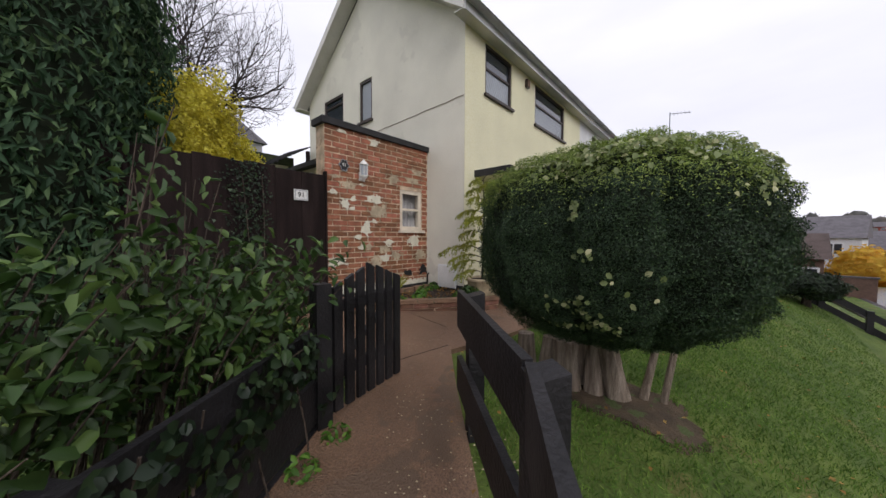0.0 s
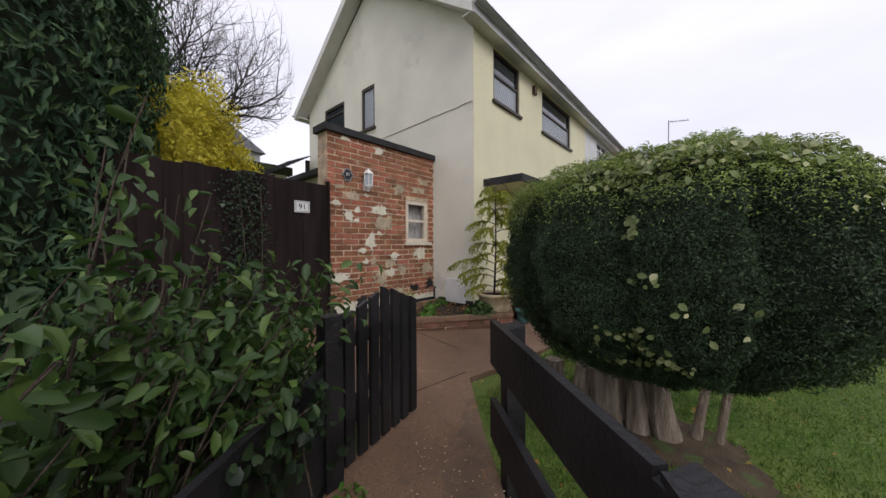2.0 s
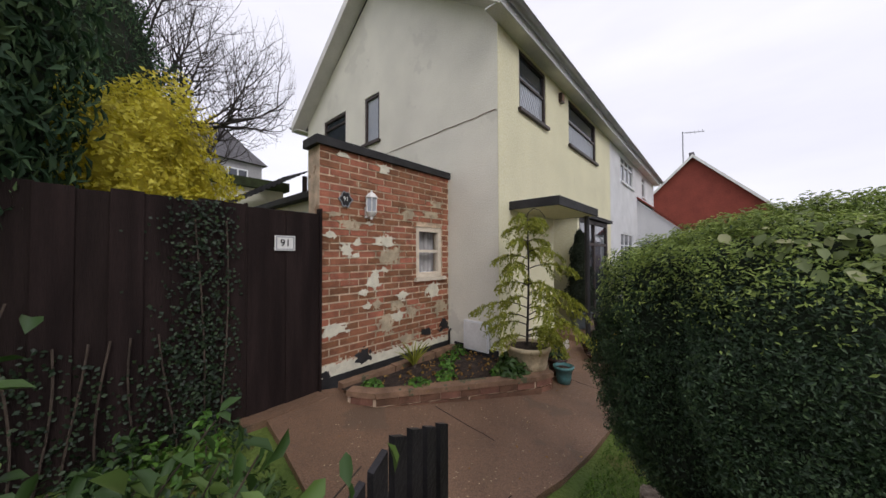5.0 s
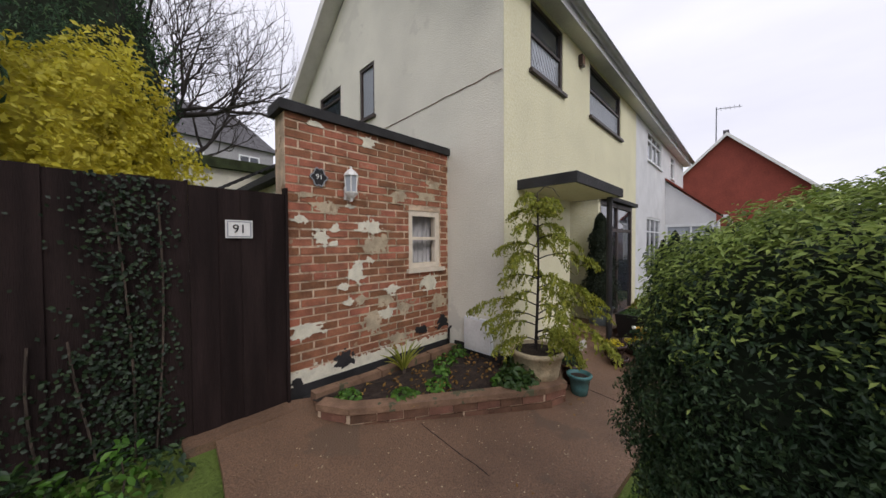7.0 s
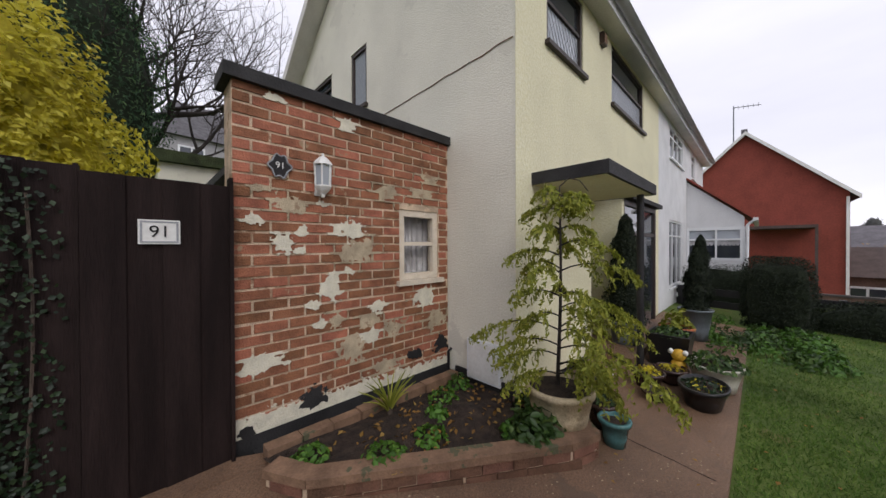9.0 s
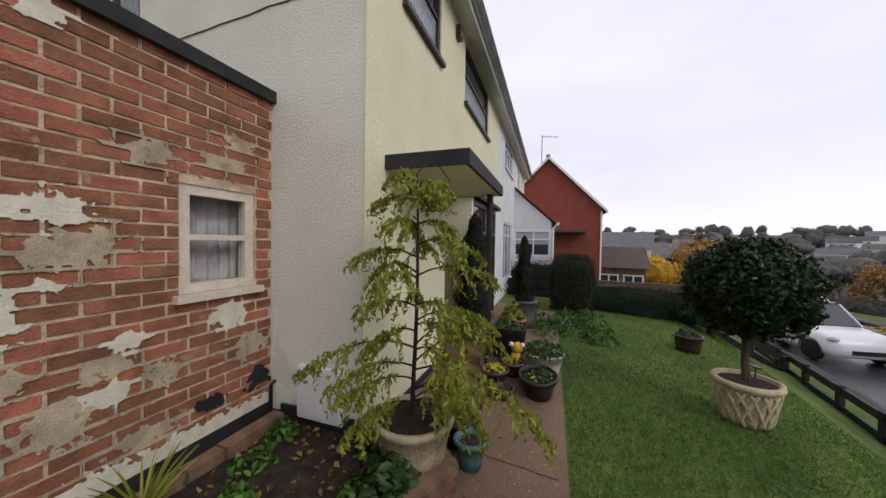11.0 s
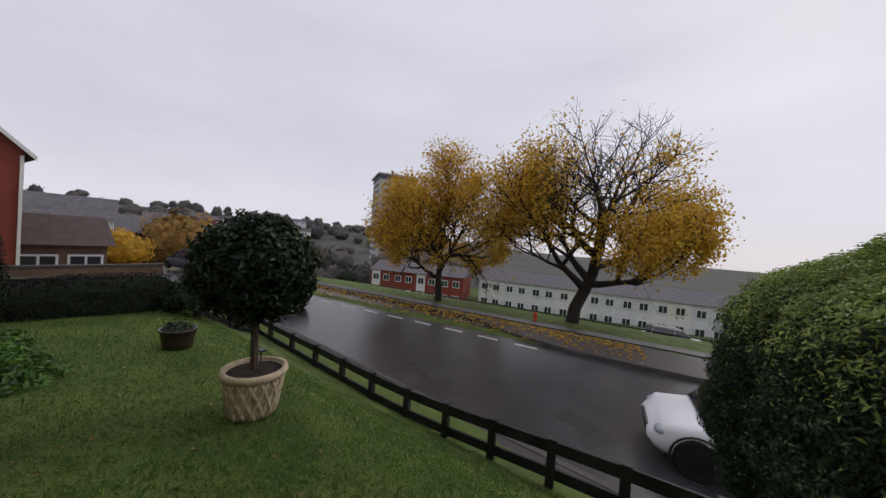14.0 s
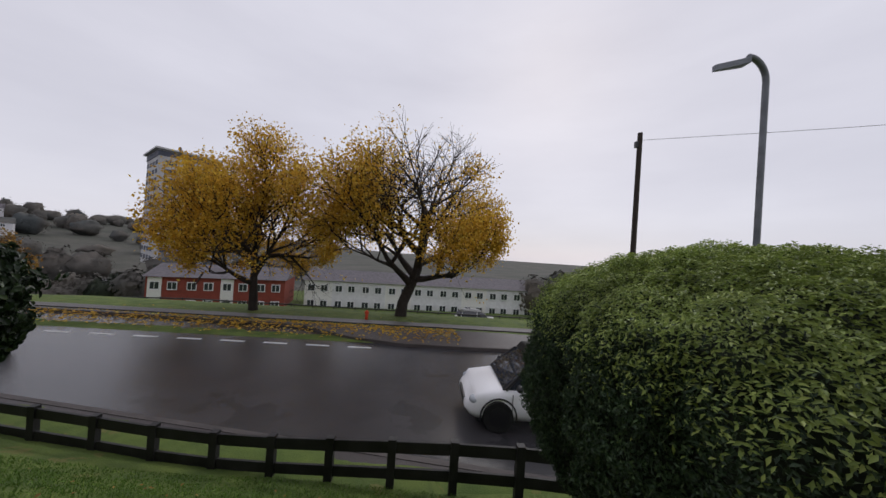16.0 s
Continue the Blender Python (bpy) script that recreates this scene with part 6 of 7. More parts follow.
# red brick house beyond
red = thing("red_house", "red brick house gable with white barge boards", "house")
ry0, ry1, rz, ra = -4.5, 2.7, 3.9, 7.55
bm = bmesh.new()
pr = [(ry0, -3.0), (ry0, rz), ((ry0 + ry1) / 2, ra), (ry1, rz), (ry1, -3.0)]
a, b = [bm.verts.new((22.0, y, z)) for y, z in pr], [bm.verts.new((31.0, y, z)) for y, z in pr]
bm.faces.new(a)
bm.faces.new(b[::-1])
for k in range(5):
    bm.faces.new((a[k], b[k], b[(k + 1) % 5], a[(k + 1) % 5]))
part("wall", bm, M["redbrick_far"], red)
for s, e in ((ry0 - 0.3, -1), (ry1 + 0.3, 1)):
    mid = (ry0 + ry1) / 2
    ze = rz - 0.3 * (ra - rz) / ((ry1 - ry0) / 2)
    bm = bmesh.new()
    v = [bm.verts.new(c) for c in ((21.75, s, ze + 0.02), (31.2, s, ze + 0.02), (31.2, mid, ra + 0.02), (21.75, mid, ra + 0.02))]
    w = [bm.verts.new(c.co + Vector((0, 0, 0.14))) for c in v]
    bm.faces.new(v)
    bm.faces.new(w[::-1])
    for k in range(4):
        bm.faces.new((v[k], v[(k + 1) % 4], w[(k + 1) % 4], w[k]))
    part("roof", bm, M["rooftile_far"], red)
    bm = bmesh.new()
    v = [bm.verts.new(c) for c in ((21.70, s, ze - 0.05), (21.70, s, ze + 0.15), (21.70, mid, ra + 0.15), (21.70, mid, ra - 0.05))]
    w = [bm.verts.new(c.co + Vector((0.05, 0, 0))) for c in v]
    bm.faces.new(v)
    bm.faces.new(w[::-1])
    for k in range(4):
        bm.faces.new((v[k], v[(k + 1) % 4], w[(k + 1) % 4], w[k]))
    part("barge_board", bm, M["white"], red, "white barge board")
boxes("downpipe", [(21.9, 21.98, ry0 + 0.02, ry0 + 0.12, -2.0, rz - 0.2)], M["white"], red, "white downpipe")
boxes("window", [(21.95, 22.0, -0.6, 0.6, 0.4, 1.5)], M["glass"], red)
for k in range(3):
    boxes("ridge_cap", [(21.9 + 0.35 * k, 22.15 + 0.35 * k, -0.98, -0.72, 7.62, 7.86)], M["rooftile_far"], red)
bm = bmesh.new()
tube(bm, [(22.2, -0.4, 7.2), (22.2, -0.4, 9.4)], [0.03, 0.03], 6)
tube(bm, [(22.2, -0.4, 9.3), (22.4, -1.5, 9.2)], [0.02, 0.02], 5)
for k in range(5):
    tube(bm, [(22.0 + 0.05 * k, -0.6 - 0.2 * k, 9.28), (22.6 + 0.05 * k, -0.6 - 0.2 * k, 9.28)], [0.012, 0.012], 4)
part("aerial", bm, M["steel_pole"], red, "television aerial")
porch2 = boxes("porch_roof", [(20.4, 21.98, -3.4, -1.0, 2.2, 2.35), (20.4, 20.5, -3.4, -3.3, -2, 2.2)], M["brown_tile"], red)


# ---------------------------------------------------------------- generic far buildings, cars
def plain_house(at, turn, w, d, h, rh, wall, roof, rows, label, cols=3, category="house", win="glass", group=""):
    """A simple house seen from afar: walls, pitched roof, framed windows."""
    ob = thing("house", label, category, group, at=at, turn=turn)
    bm = bmesh.new()
    box(bm, -w / 2, w / 2, -d / 2, d / 2, -3, h)
    part("wall", bm, wall, ob)
    bm = bmesh.new()
    v = [bm.verts.new(c) for c in ((-w / 2 - .3, -d / 2 - .3, h - .05), (w / 2 + .3, -d / 2 - .3, h - .05), (w / 2 + .3, d / 2 + .3, h - .05), (-w / 2 - .3, d / 2 + .3, h - .05), (-w / 2 - .3 + (0 if rh < 3 else 1.6), 0, h + rh), (w / 2 + .3 - (0 if rh < 3 else 1.6), 0, h + rh))]
    for f in ((0, 1, 5, 4), (2, 3, 4, 5), (0, 4, 3), (1, 2, 5), (0, 3, 2, 1)):
        bm.faces.new([v[i] for i in f])
    part("roof", bm, roof, ob)
    for r in range(rows):
        for c in range(cols):
            x, z = -w / 2 + w * (c + 0.5) / cols, h - 1.7 - 2.6 * r
            for s in (-1, 1):
                wob = boxes("window", [(x - 0.65, x + 0.65, min(s * d / 2, s * (d / 2 + 0.06)), max(s * d / 2, s * (d / 2 + 0.06)), z - 0.05, z + 1.15)], M["pvc"], ob)
                for k in (-1, 1):
                    boxes("pane", [(x + k * 0.3 - 0.25, x + k * 0.3 + 0.25, min(s * (d / 2 + .06), s * (d / 2 + .075)), max(s * (d / 2 + .06), s * (d / 2 + .075)), z + 0.05, z + 1.05)], M[win], wob)
    return ob


def car(at, turn, paint, label, length=3.5, width=1.66, height=1.55, roof_mat=None, nose=0.62, suv=False, group=""):
    """A car along +x (front at +x): lofted body, glass house, wheels, lamps."""
    ob = thing("car", label, "car", group, at=at, turn=turn)
    hw, L2 = width / 2, length / 2
    belt = 0.60 * height
    # body lower shell, sections along x: (x, bottom, top, half width)
    sec = [(-L2, 0.42, 0.80, hw * 0.80), (-L2 + 0.08, 0.26, belt, hw * 0.93), (-L2 + 0.5, 0.20, belt + 0.02, hw), (0.0, 0.19, belt, hw), (L2 * nose - 0.05, 0.20, belt - 0.04, hw), (L2 * 0.86, 0.22, belt - 0.13, hw * 0.96), (L2 - 0.10, 0.25, belt - 0.26, hw * 0.86), (L2, 0.34, belt - 0.38, hw * 0.70)]
    bm = bmesh.new()
    rings = []
    for x, z0, z1, w in sec:
        rings.append([bm.verts.new((x, s * w * f, z0 + (z1 - z0) * g)) for s, f, g in ((-1, 0.86, 0.0), (-1, 1.0, 0.22), (-1, 1.0, 0.62), (-1, 0.94, 0.92), (-1, 0.80, 1.0), (1, 0.80, 1.0), (1, 0.94, 0.92), (1, 1.0, 0.62), (1, 1.0, 0.22), (1, 0.86, 0.0))])
    for a, b in zip(rings, rings[1:]):
        for k in range(10):
            bm.faces.new((a[k], a[(k + 1) % 10], b[(k + 1) % 10], b[k]))
    bm.faces.new(rings[0])
    bm.faces.new(rings[-1][::-1])
    bmesh.ops.subdivide_edges(bm, edges=bm.edges[:], cuts=1, use_grid_fill=True, smooth=0.6)
    body = part("body", bm, paint, ob, "", 0, True)
    # cabin
    cab = [(-L2 + 0.12, belt - 0.02, belt + 0.02, hw * 0.86, hw * 0.84), (-L2 + 0.32, belt - 0.02, height - 0.10, hw * 0.88, hw * 0.70), (-L2 + 0.8, belt - 0.02, height, hw * 0.90, hw * 0.72), (0.15, belt - 0.02, height - 0.02, hw * 0.90, hw * 0.72), (L2 * nose - 0.50, belt - 0.03, height - 0.14, hw * 0.89, hw * 0.70), (L2 * nose + 0.05, belt - 0.10, belt - 0.02, hw * 0.86, hw * 0.80)]
    bm = bmesh.new()
    rings = [[bm.verts.new(c) for c in ((x, -w0, z0), (x, -w1, z1), (x, w1, z1), (x, w0, z0))] for x, z0, z1, w0, w1 in cab]
    for a, b in zip(rings, rings[1:]):
        for k in range(3):
            bm.faces.new((a[k], a[k + 1], b[k + 1], b[k]))
    bm.faces.new(rings[0])
    bm.faces.new(rings[-1][::-1])
    part("glass_house", bm, M["glass"], ob, "dark tinted windows", 0.02)
    bm = bmesh.new()
    rr = [[bm.verts.new(c) for c in ((x, -w1 * 1.05, z1 - 0.02), (x, -w1 * 0.92, z1 + 0.05), (x, w1 * 0.92, z1 + 0.05), (x, w1 * 1.05, z1 - 0.02))] for x, z0, z1, w0, w1 in cab[1:5]]
    for a, b in zip(rr, rr[1:]):
        for k in range(3):
            bm.faces.new((a[k], a[k + 1], b[k + 1], b[k]))
    bmesh.ops.solidify(bm, geom=bm.faces[:], thickness=0.03)
    part("roof", bm, roof_mat or paint, ob, "", 0, True)
    for s in (-1, 1):
        for (x0, z0, w0), (x1, z1, w1) in ((((L2 * nose + 0.0), belt - 0.05, hw * 0.88), (L2 * nose - 0.50, height - 0.12, hw * 0.715)), ((-0.15, belt - 0.02, hw * 0.915), (-0.12, height - 0.02, hw * 0.735)), ((-L2 + 0.36, belt, hw * 0.90), (-L2 + 0.5, height - 0.05, hw * 0.72))):
            bm = bmesh.new()
            tube(bm, [(x0, s * w0, z0), (x1, s * w1, z1)], [0.035, 0.028], 6)
            part("pillar", bm, M["car_black"] if roof_mat else paint, ob)
        for wx in (L2 - 0.62, -L2 + 0.58):
            wh = new("wheel")
            wh.parent = ob
            wh.location = (wx, s * (hw - 0.08), 0.30)
            bm = bmesh.new()
            lathe(bm, [(0.19, -0.085), (0.28, -0.09), (0.30, -0.06), (0.30, 0.06), (0.28, 0.09), (0.19, 0.085)], 24)
            bmesh.ops.rotate(bm, verts=bm.verts, matrix=Matrix.Rotation(math.pi / 2, 3, "X"))
            part("tyre", bm, M["rubber"], wh)
            bm = bmesh.new()
            lathe(bm, [(0.05, -0.095), (0.19, -0.088), (0.195, 0.088), (0.05, 0.095)], 16)
            bmesh.ops.rotate(bm, verts=bm.verts, matrix=Matrix.Rotation(math.pi / 2, 3, "X"))
            part("rim", bm, M["car_black"], wh)
            bm = bmesh.new()
            tube(bm, [(wx + 0.345 * math.cos(a), s * (hw * 1.0), 0.30 + 0.345 * math.sin(a)) for a in np.linspace(-0.25, math.pi + 0.25, 15)], [0.016] * 15, 6)
            part("wheel_arch", bm, M["car_black"], ob)
        bm = bmesh.new()
        blob(bm, (L2 - 0.20, s * hw * 0.76, belt - 0.28), (0.13, 0.13, 0.085), 5, 0.0, 1, 2.0, 1.0, 8, 12)
        part("headlight", bm, M["glass_light"], ob, "clear headlight", 0, True)
        bm = bmesh.new()
        blob(bm, (L2 * nose - 0.22, s * (hw + 0.07), belt + 0.05), (0.06, 0.09, 0.065), 6, 0.0, 1, 2.4, 1.0, 8, 12)
        part("door_mirror", bm, M["car_black"], ob, "", 0, True)
        boxes("door_handle", [(-0.12, 0.06, min(s * hw, s * (hw + 0.02)), max(s * hw, s * (hw + 0.02)), belt - 0.13, belt - 0.10)], paint, ob)
        boxes("door_gap", [(-0.35, -0.338, min(s * hw * 0.985, s * (hw + 0.004)), max(s * hw * 0.985, s * (hw + 0.004)), 0.30, belt - 0.05), (L2 * nose - 0.13, L2 * nose - 0.118, min(s * hw * 0.985, s * (hw + 0.004)), max(s * hw * 0.985, s * (hw + 0.004)), 0.30, belt - 0.10)], M["car_black"], ob)
    boxes("grille", [(L2 - 0.06, L2 + 0.01, -hw * 0.45, hw * 0.45, 0.36, 0.48)], M["car_black"], ob, "", 0.01)
    return ob


car((-3.0, -8.0, ROAD_Z + 0.03), 0, M["car_white"], "small white city car with black roof parked at the kerb", 3.0, 1.52, 1.38, roof_mat=M["car_black"], nose=0.50)
car((12.1, -9.2, road_z(12.1, -8) + 0.03), 188, M["car_white"], "white off-road car parked facing up the road", 4.3, 1.75, 1.65, nose=0.5, group="parked cars")

# street lamp and telegraph pole
sl = thing("street_lamp", "grey steel street lamp with curved arm", "street lamp", at=(-7.48, -7.7, -1.9))
bm = bmesh.new()
tube(bm, [(0, 0, 0), (0, 0, 1.4), (0, 0, 1.45), (0, 0, 4.6)], [0.085, 0.085, 0.06, 0.058], 12)
part("base_column", bm, M["steel_pole"], sl)
bm = bmesh.new()
arm = [(0, 0, 4.6), (0, 0, 7.35)] + [(0.45 * (1 - math.cos(a)), 0.1 * (1 - math.cos(a)), 7.35 + 0.42 * math.sin(a)) for a in np.linspace(0.3, 1.75, 7)]
tube(bm, arm, [0.058] * len(arm), 12)
part("arm", bm, M["steel_pole"], sl)
bm = bmesh.new()
v = box(bm, 0.55, 1.25, 0.0, 0.2, 7.60, 7.72)
for w in v:
    w.co.z -= 0.28 * (w.co.x - 0.55)
    if w.co.x > 1:
        w.co.y = 0.1 + (w.co.y - 0.1) * 0.4
part("lamp_head", bm, M["steel_pole"], sl, "flat tapered lamp head", 0.02)
tp = thing("telegraph_pole", "dark wooden telegraph pole", "telegraph pole", at=(-12.9, -19.7, ground_z(-12.9, -19.7) - 0.1))
bm = bmesh.new()
tube(bm, [(0, 0, 0), (0, 0, 6), (0, 0, 12.1)], [0.17, 0.155, 0.14], 12)
part("pole", bm, M["wood_pole"], tp)
boxes("bracket", [(0.13, 0.28, -0.1, 0.1, 11.2, 11.55)], M["black_plastic"], tp)
cable = bmesh.new()
tube(cable, [(-12.9 - 3.2 * t, -19.7 + 1.6 * t, 8.95 + 0.9 * (t / 10) - 0.5 * math.sin(math.pi * t / 10)) for t in np.linspace(0, 10, 14)], [0.012] * 14, 5)
tagged(part("overhead_cable", cable, M["black_plastic"]), "thin overhead telephone cable", "cable")


def broad_tree(at, h, spread, seed, label, leaf_count, leaf_mat, leaf_size=0.16, trunk_r=0.32, bare_top=0.0, low=0.22, levels=4, lean=(0, 0)):
    """A broadleaf tree: tapered trunk, forking limbs down to twigs, leaves at the twig ends."""
    ob = thing("tree", label, "tree", at=at)
    rng = np.random.default_rng(seed)
    trunk, wood, tips = bmesh.new(), bmesh.new(), []

    def grow(p, d, ln, r, level):
        pts, q = [p], Vector(p)
        dd = Vector(d)
        for _ in range(4):
            dd = (dd + Vector(rng.normal(0, 0.13, 3)) + Vector((0, 0, 0.06))).normalized()
            q = q + dd * ln / 4
            pts.append(tuple(q))
        tube(wood if level else trunk, pts, [r * (1 - 0.16 * k) for k in range(5)], 8 if level < 2 else 5 if level < 3 else 4, cap=False)
        if level >= levels:
            tips.append((q.copy(), dd.copy()))
            tips.append((Vector(pts[2]), dd.copy()))
            return
        n = (6 if level == 0 else 4 if level < 3 else 3)
        for k in range(n):
            f = 0.45 + 0.55 * (k + rng.uniform(0.2, 1)) / n
            base = Vector(pts[min(3, int(f * 4))]).lerp(Vector(pts[min(4, int(f * 4) + 1)]), (f * 4) % 1)
            a = k * 2.399 + rng.uniform(-0.5, 0.5)
            side = dd.orthogonal().normalized()
            side.rotate(Matrix.Rotation(a, 3, dd))
            open_a = rng.uniform(0.45, 0.95) if level else rng.uniform(0.6, 1.35)
            nd = (dd * math.cos(open_a) + side * math.sin(open_a)).normalized()
            grow(tuple(base), nd, ln * rng.uniform(0.58, 0.80), r * 0.50, level + 1)
        grow(tuple(q), dd, ln * 0.72, r * 0.48, level + 1)
    grow((0, 0, -0.2), (lean[0], lean[1], 1), h * 0.28, trunk_r, 0)
    P = np.array([t[0] for t in tips])
    sc = np.array((spread / max(1e-3, np.percentile(np.hypot(P[:, 0], P[:, 1]), 96)),) * 2 + (h / max(P[:, 2]),))
    mid, tall = 0.56 * h, 0.45 * h

    def rounded(q):
        """Draws boughs that reach past the crown's outline back to it."""
        k = math.sqrt((q.x / spread) ** 2 + (q.y / spread) ** 2 + ((q.z - mid) / tall) ** 2)
        k /= 1 + 0.16 * noise.noise(Vector((q.x, q.y, q.z)) * (1.6 / spread) + Vector((seed, 0, 0)))
        if k > 0.9 and q.z > 0.16 * h:
            g = (0.9 + 0.14 * (1 - math.exp(-(k - 0.9) * 2.2))) / k
            q.x, q.y, q.z = q.x * g, q.y * g, mid + (q.z - mid) * g
        return q
    for v in [*trunk.verts, *wood.verts]:
        f = smooth(0.5, 2.5, v.co.z)
        v.co.x *= 1 + (sc[0] - 1) * f
        v.co.y *= 1 + (sc[1] - 1) * f
        v.co.z *= sc[2]
        rounded(v.co)
    part("trunk", trunk, M["bark_dark"], ob, "dark tapered trunk", 0, True)
    part("limb_framework", wood, M["bark_dark"], ob, "dark forking limbs and twigs", 0, True)
    P = np.array([rounded(Vector(q))[:] for q in P * sc])
    if leaf_count:
        idx = rng.integers(0, len(P), leaf_count)
        Q = P[idx] + rng.normal(0, 0.22, (leaf_count, 3))
        ok = Q[:, 2] > low * h
        if bare_top:
            f = Q[:, 0] / spread + rng.normal(0, 0.14, leaf_count)
            edge = np.where(f > 0.18, 2.0, np.where(f > -0.45, bare_top, bare_top + 0.20))
            ok &= ~((Q[:, 2] > edge * h) & (rng.uniform(0, 1, leaf_count) < 0.985))
        Q = Q[ok]
        leaves("crown", Q, rng.normal(0, 1, (len(Q), 3)) + np.array((0, 0, 0.4)), leaf_size, leaf_mat, ob, 0.75, seed=seed, label="thinning yellow-orange leaves")
    return ob


T1, T2 = (9.2, -19.6), (0.9, -20.4)
broad_tree((*T1, ground_z(*T1)), 10.6, 5.2, 71, "round crowned tree with orange-yellow autumn leaves", 42000, L["autumn"], 0.135, 0.28, low=0.17, levels=5)
broad_tree((*T2, ground_z(*T2)), 12.7, 7.6, 72, "spreading tree half bare, with yellow autumn leaves", 62000, L["autumn"], 0.135, 0.38, 0.46, low=0.15, levels=5)
broad_tree((-2.0, 12.6, ground_z(-2.0, 12.6)), 12.5, 4.7, 73, "bare winter tree behind the house", 0, None, trunk_r=0.22, levels=5)
broad_tree((6.5, 14.0, ground_z(6.5, 14)), 9.0, 2.5, 74, "thin tree with few leaves behind the roof", 250, L["fallen"], 0.12, trunk_r=0.15)
for i, (x, y) in enumerate(((26.0, -21.5), (34.5, -7.5))):
    broad_tree((x, y, ground_z(x, y)), 4.0, 1.7, 80 + i, "small brown autumn tree", 1500, L["fallen"], 0.2, 0.09, levels=3)
# fallen leaves under the autumn trees and on the garden
rng = np.random.default_rng(95)
FL = np.stack([rng.uniform(-2, 16, 5200), rng.normal(-15.0, 1.3, 5200)], 1)
FL = FL[(FL[:, 1] < -12.4)]
FLP = np.array([(x, y, max(ground_z(x, y), road_z(x, y) + 0.125 if y > -14.3 else -99) + 0.012) for x, y in FL])
tagged(leaves("fallen_leaves", FLP, np.tile((0, 0, 1.0), (len(FLP), 1)), 0.13, L["autumn"], None, 0.8, seed=96, spread=0.25), "orange leaves lying under the trees", "fallen leaves", kind="stuff")
GL = rng.uniform((-3.0, -4.8), (7, 0.3), (420, 2))
GLP = np.array([(x, y, ground_z(x, y) + (0.052 if (y > -1.3 or (x < -1.6 and y > x * 1.02 + 0.6)) else 0.04)) for x, y in GL if not (y > -0.7 and -2 < x < 0.1)])
tagged(leaves("garden_leaves", GLP, np.tile((0, 0, 1.0), (len(GLP), 1)), 0.032, L["fallen"], None, 0.7, seed=97, spread=0.3), "scattered small fallen leaves in the garden", "fallen leaves", kind="stuff")
peb = bmesh.new()
for k in range(1500):
    x, y = rng.uniform(-4.2, 1.6), rng.uniform(-1.3, 0.3)
    if x < -2.4:
        y = x * 1.0 + rng.uniform(0.2, 1.2)
    if y > -0.62 - 0.55 * (x + 0.36) and x > -1.9:
        continue
    z = ground_z(x, y) + 0.047
    s = rng.uniform(0.002, 0.007)
    q = [peb.verts.new((x + s * math.cos(a), y + s * math.sin(a), z)) for a in (0, 1.3, 2.6, 3.9, 5.2)] + [peb.verts.new((x, y, z + s * 0.5))]
    for i in range(5):
        peb.faces.new((q[i], q[(i + 1) % 5], q[5]))
tagged(part("pebbles", peb, M["stone_urn"]), "pale pebbles and grit on the path", "pebbles", kind="stuff")

# ---------------------------------------------------------------- flats, tower and the valley
def flats(at, turn, units, label, kind_of):
    ob = thing("flats", label, "building", at=at, turn=turn)
    w = 4.6
    for u in range(units):
        wall, bay_m = kind_of(u)
        boxes("wall", [(u * w, (u + 1) * w - 0.004, 0, 9, -1.5, 5.4)], wall, ob)
        if bay_m:
            boxes("bay_panel", [(u * w + 0.3, u * w + 2.0, -0.12, -0.004, 0.2, 5.2)], bay_m, ob, "cream panel")
        for z in (0.7, 3.4):
            for dx in (0.55, 2.7):
                wo = boxes("window", [(u * w + dx, u * w + dx + 1.25, -0.17, -0.125, z, z + 1.25)], M["pvc"], ob)
                for k in (0, 1):
                    boxes("pane", [(u * w + dx + 0.1 + k * 0.56, u * w + dx + 0.58 + k * 0.56, -0.185, -0.172, z + 0.12, z + 1.13)], M["glass"], wo)
    bm = bmesh.new()
    v = [bm.verts.new(c) for c in ((-0.3, -0.5, 5.35), (units * w + 0.3, -0.5, 5.35), (units * w + 0.3, 9.5, 5.35), (-0.3, 9.5, 5.35), (-0.3, 4.5, 7.0), (units * w + 0.3, 4.5, 7.0))]
    for f in ((0, 1, 5, 4), (2, 3, 4, 5), (0, 4, 3), (1, 2, 5), (0, 3, 2, 1)):
        bm.faces.new([v[i] for i in f])
    part("roof", bm, M["rooftile_far"], ob, "low grey roof")
    return ob


FZ = -10.3
flats((40.2, -48.2, FZ), 180 + 14, 4, "red brick two-storey flats with cream bays", lambda u: (M["redbrick_far"], M["white"] if u % 2 == 0 else None))
flats((20.5, -56.0, FZ), 180 + 4, 11, "long row of white rendered two-storey flats", lambda u: (M["render_white"] if u % 3 else M["white"], None))
bank = bmesh.new()
for k in range(40):
    x = -36 + 1.9 * k
    z = ground_z(x, -30)
    tube(bank, [(x, -30, z - 0.1), (x, -30, z + 0.9)], [0.05, 0.05], 5)
for dz in (0.35, 0.8):
    tube(bank, [(-36 + 1.9 * k, -30, ground_z(-36 + 1.9 * k, -30) + dz) for k in range(40)], [0.06] * 40, 5)
tagged(part("far_railing", bank, M["black_wood"]), "dark railing below the grass bank", "railing", kind="stuff")

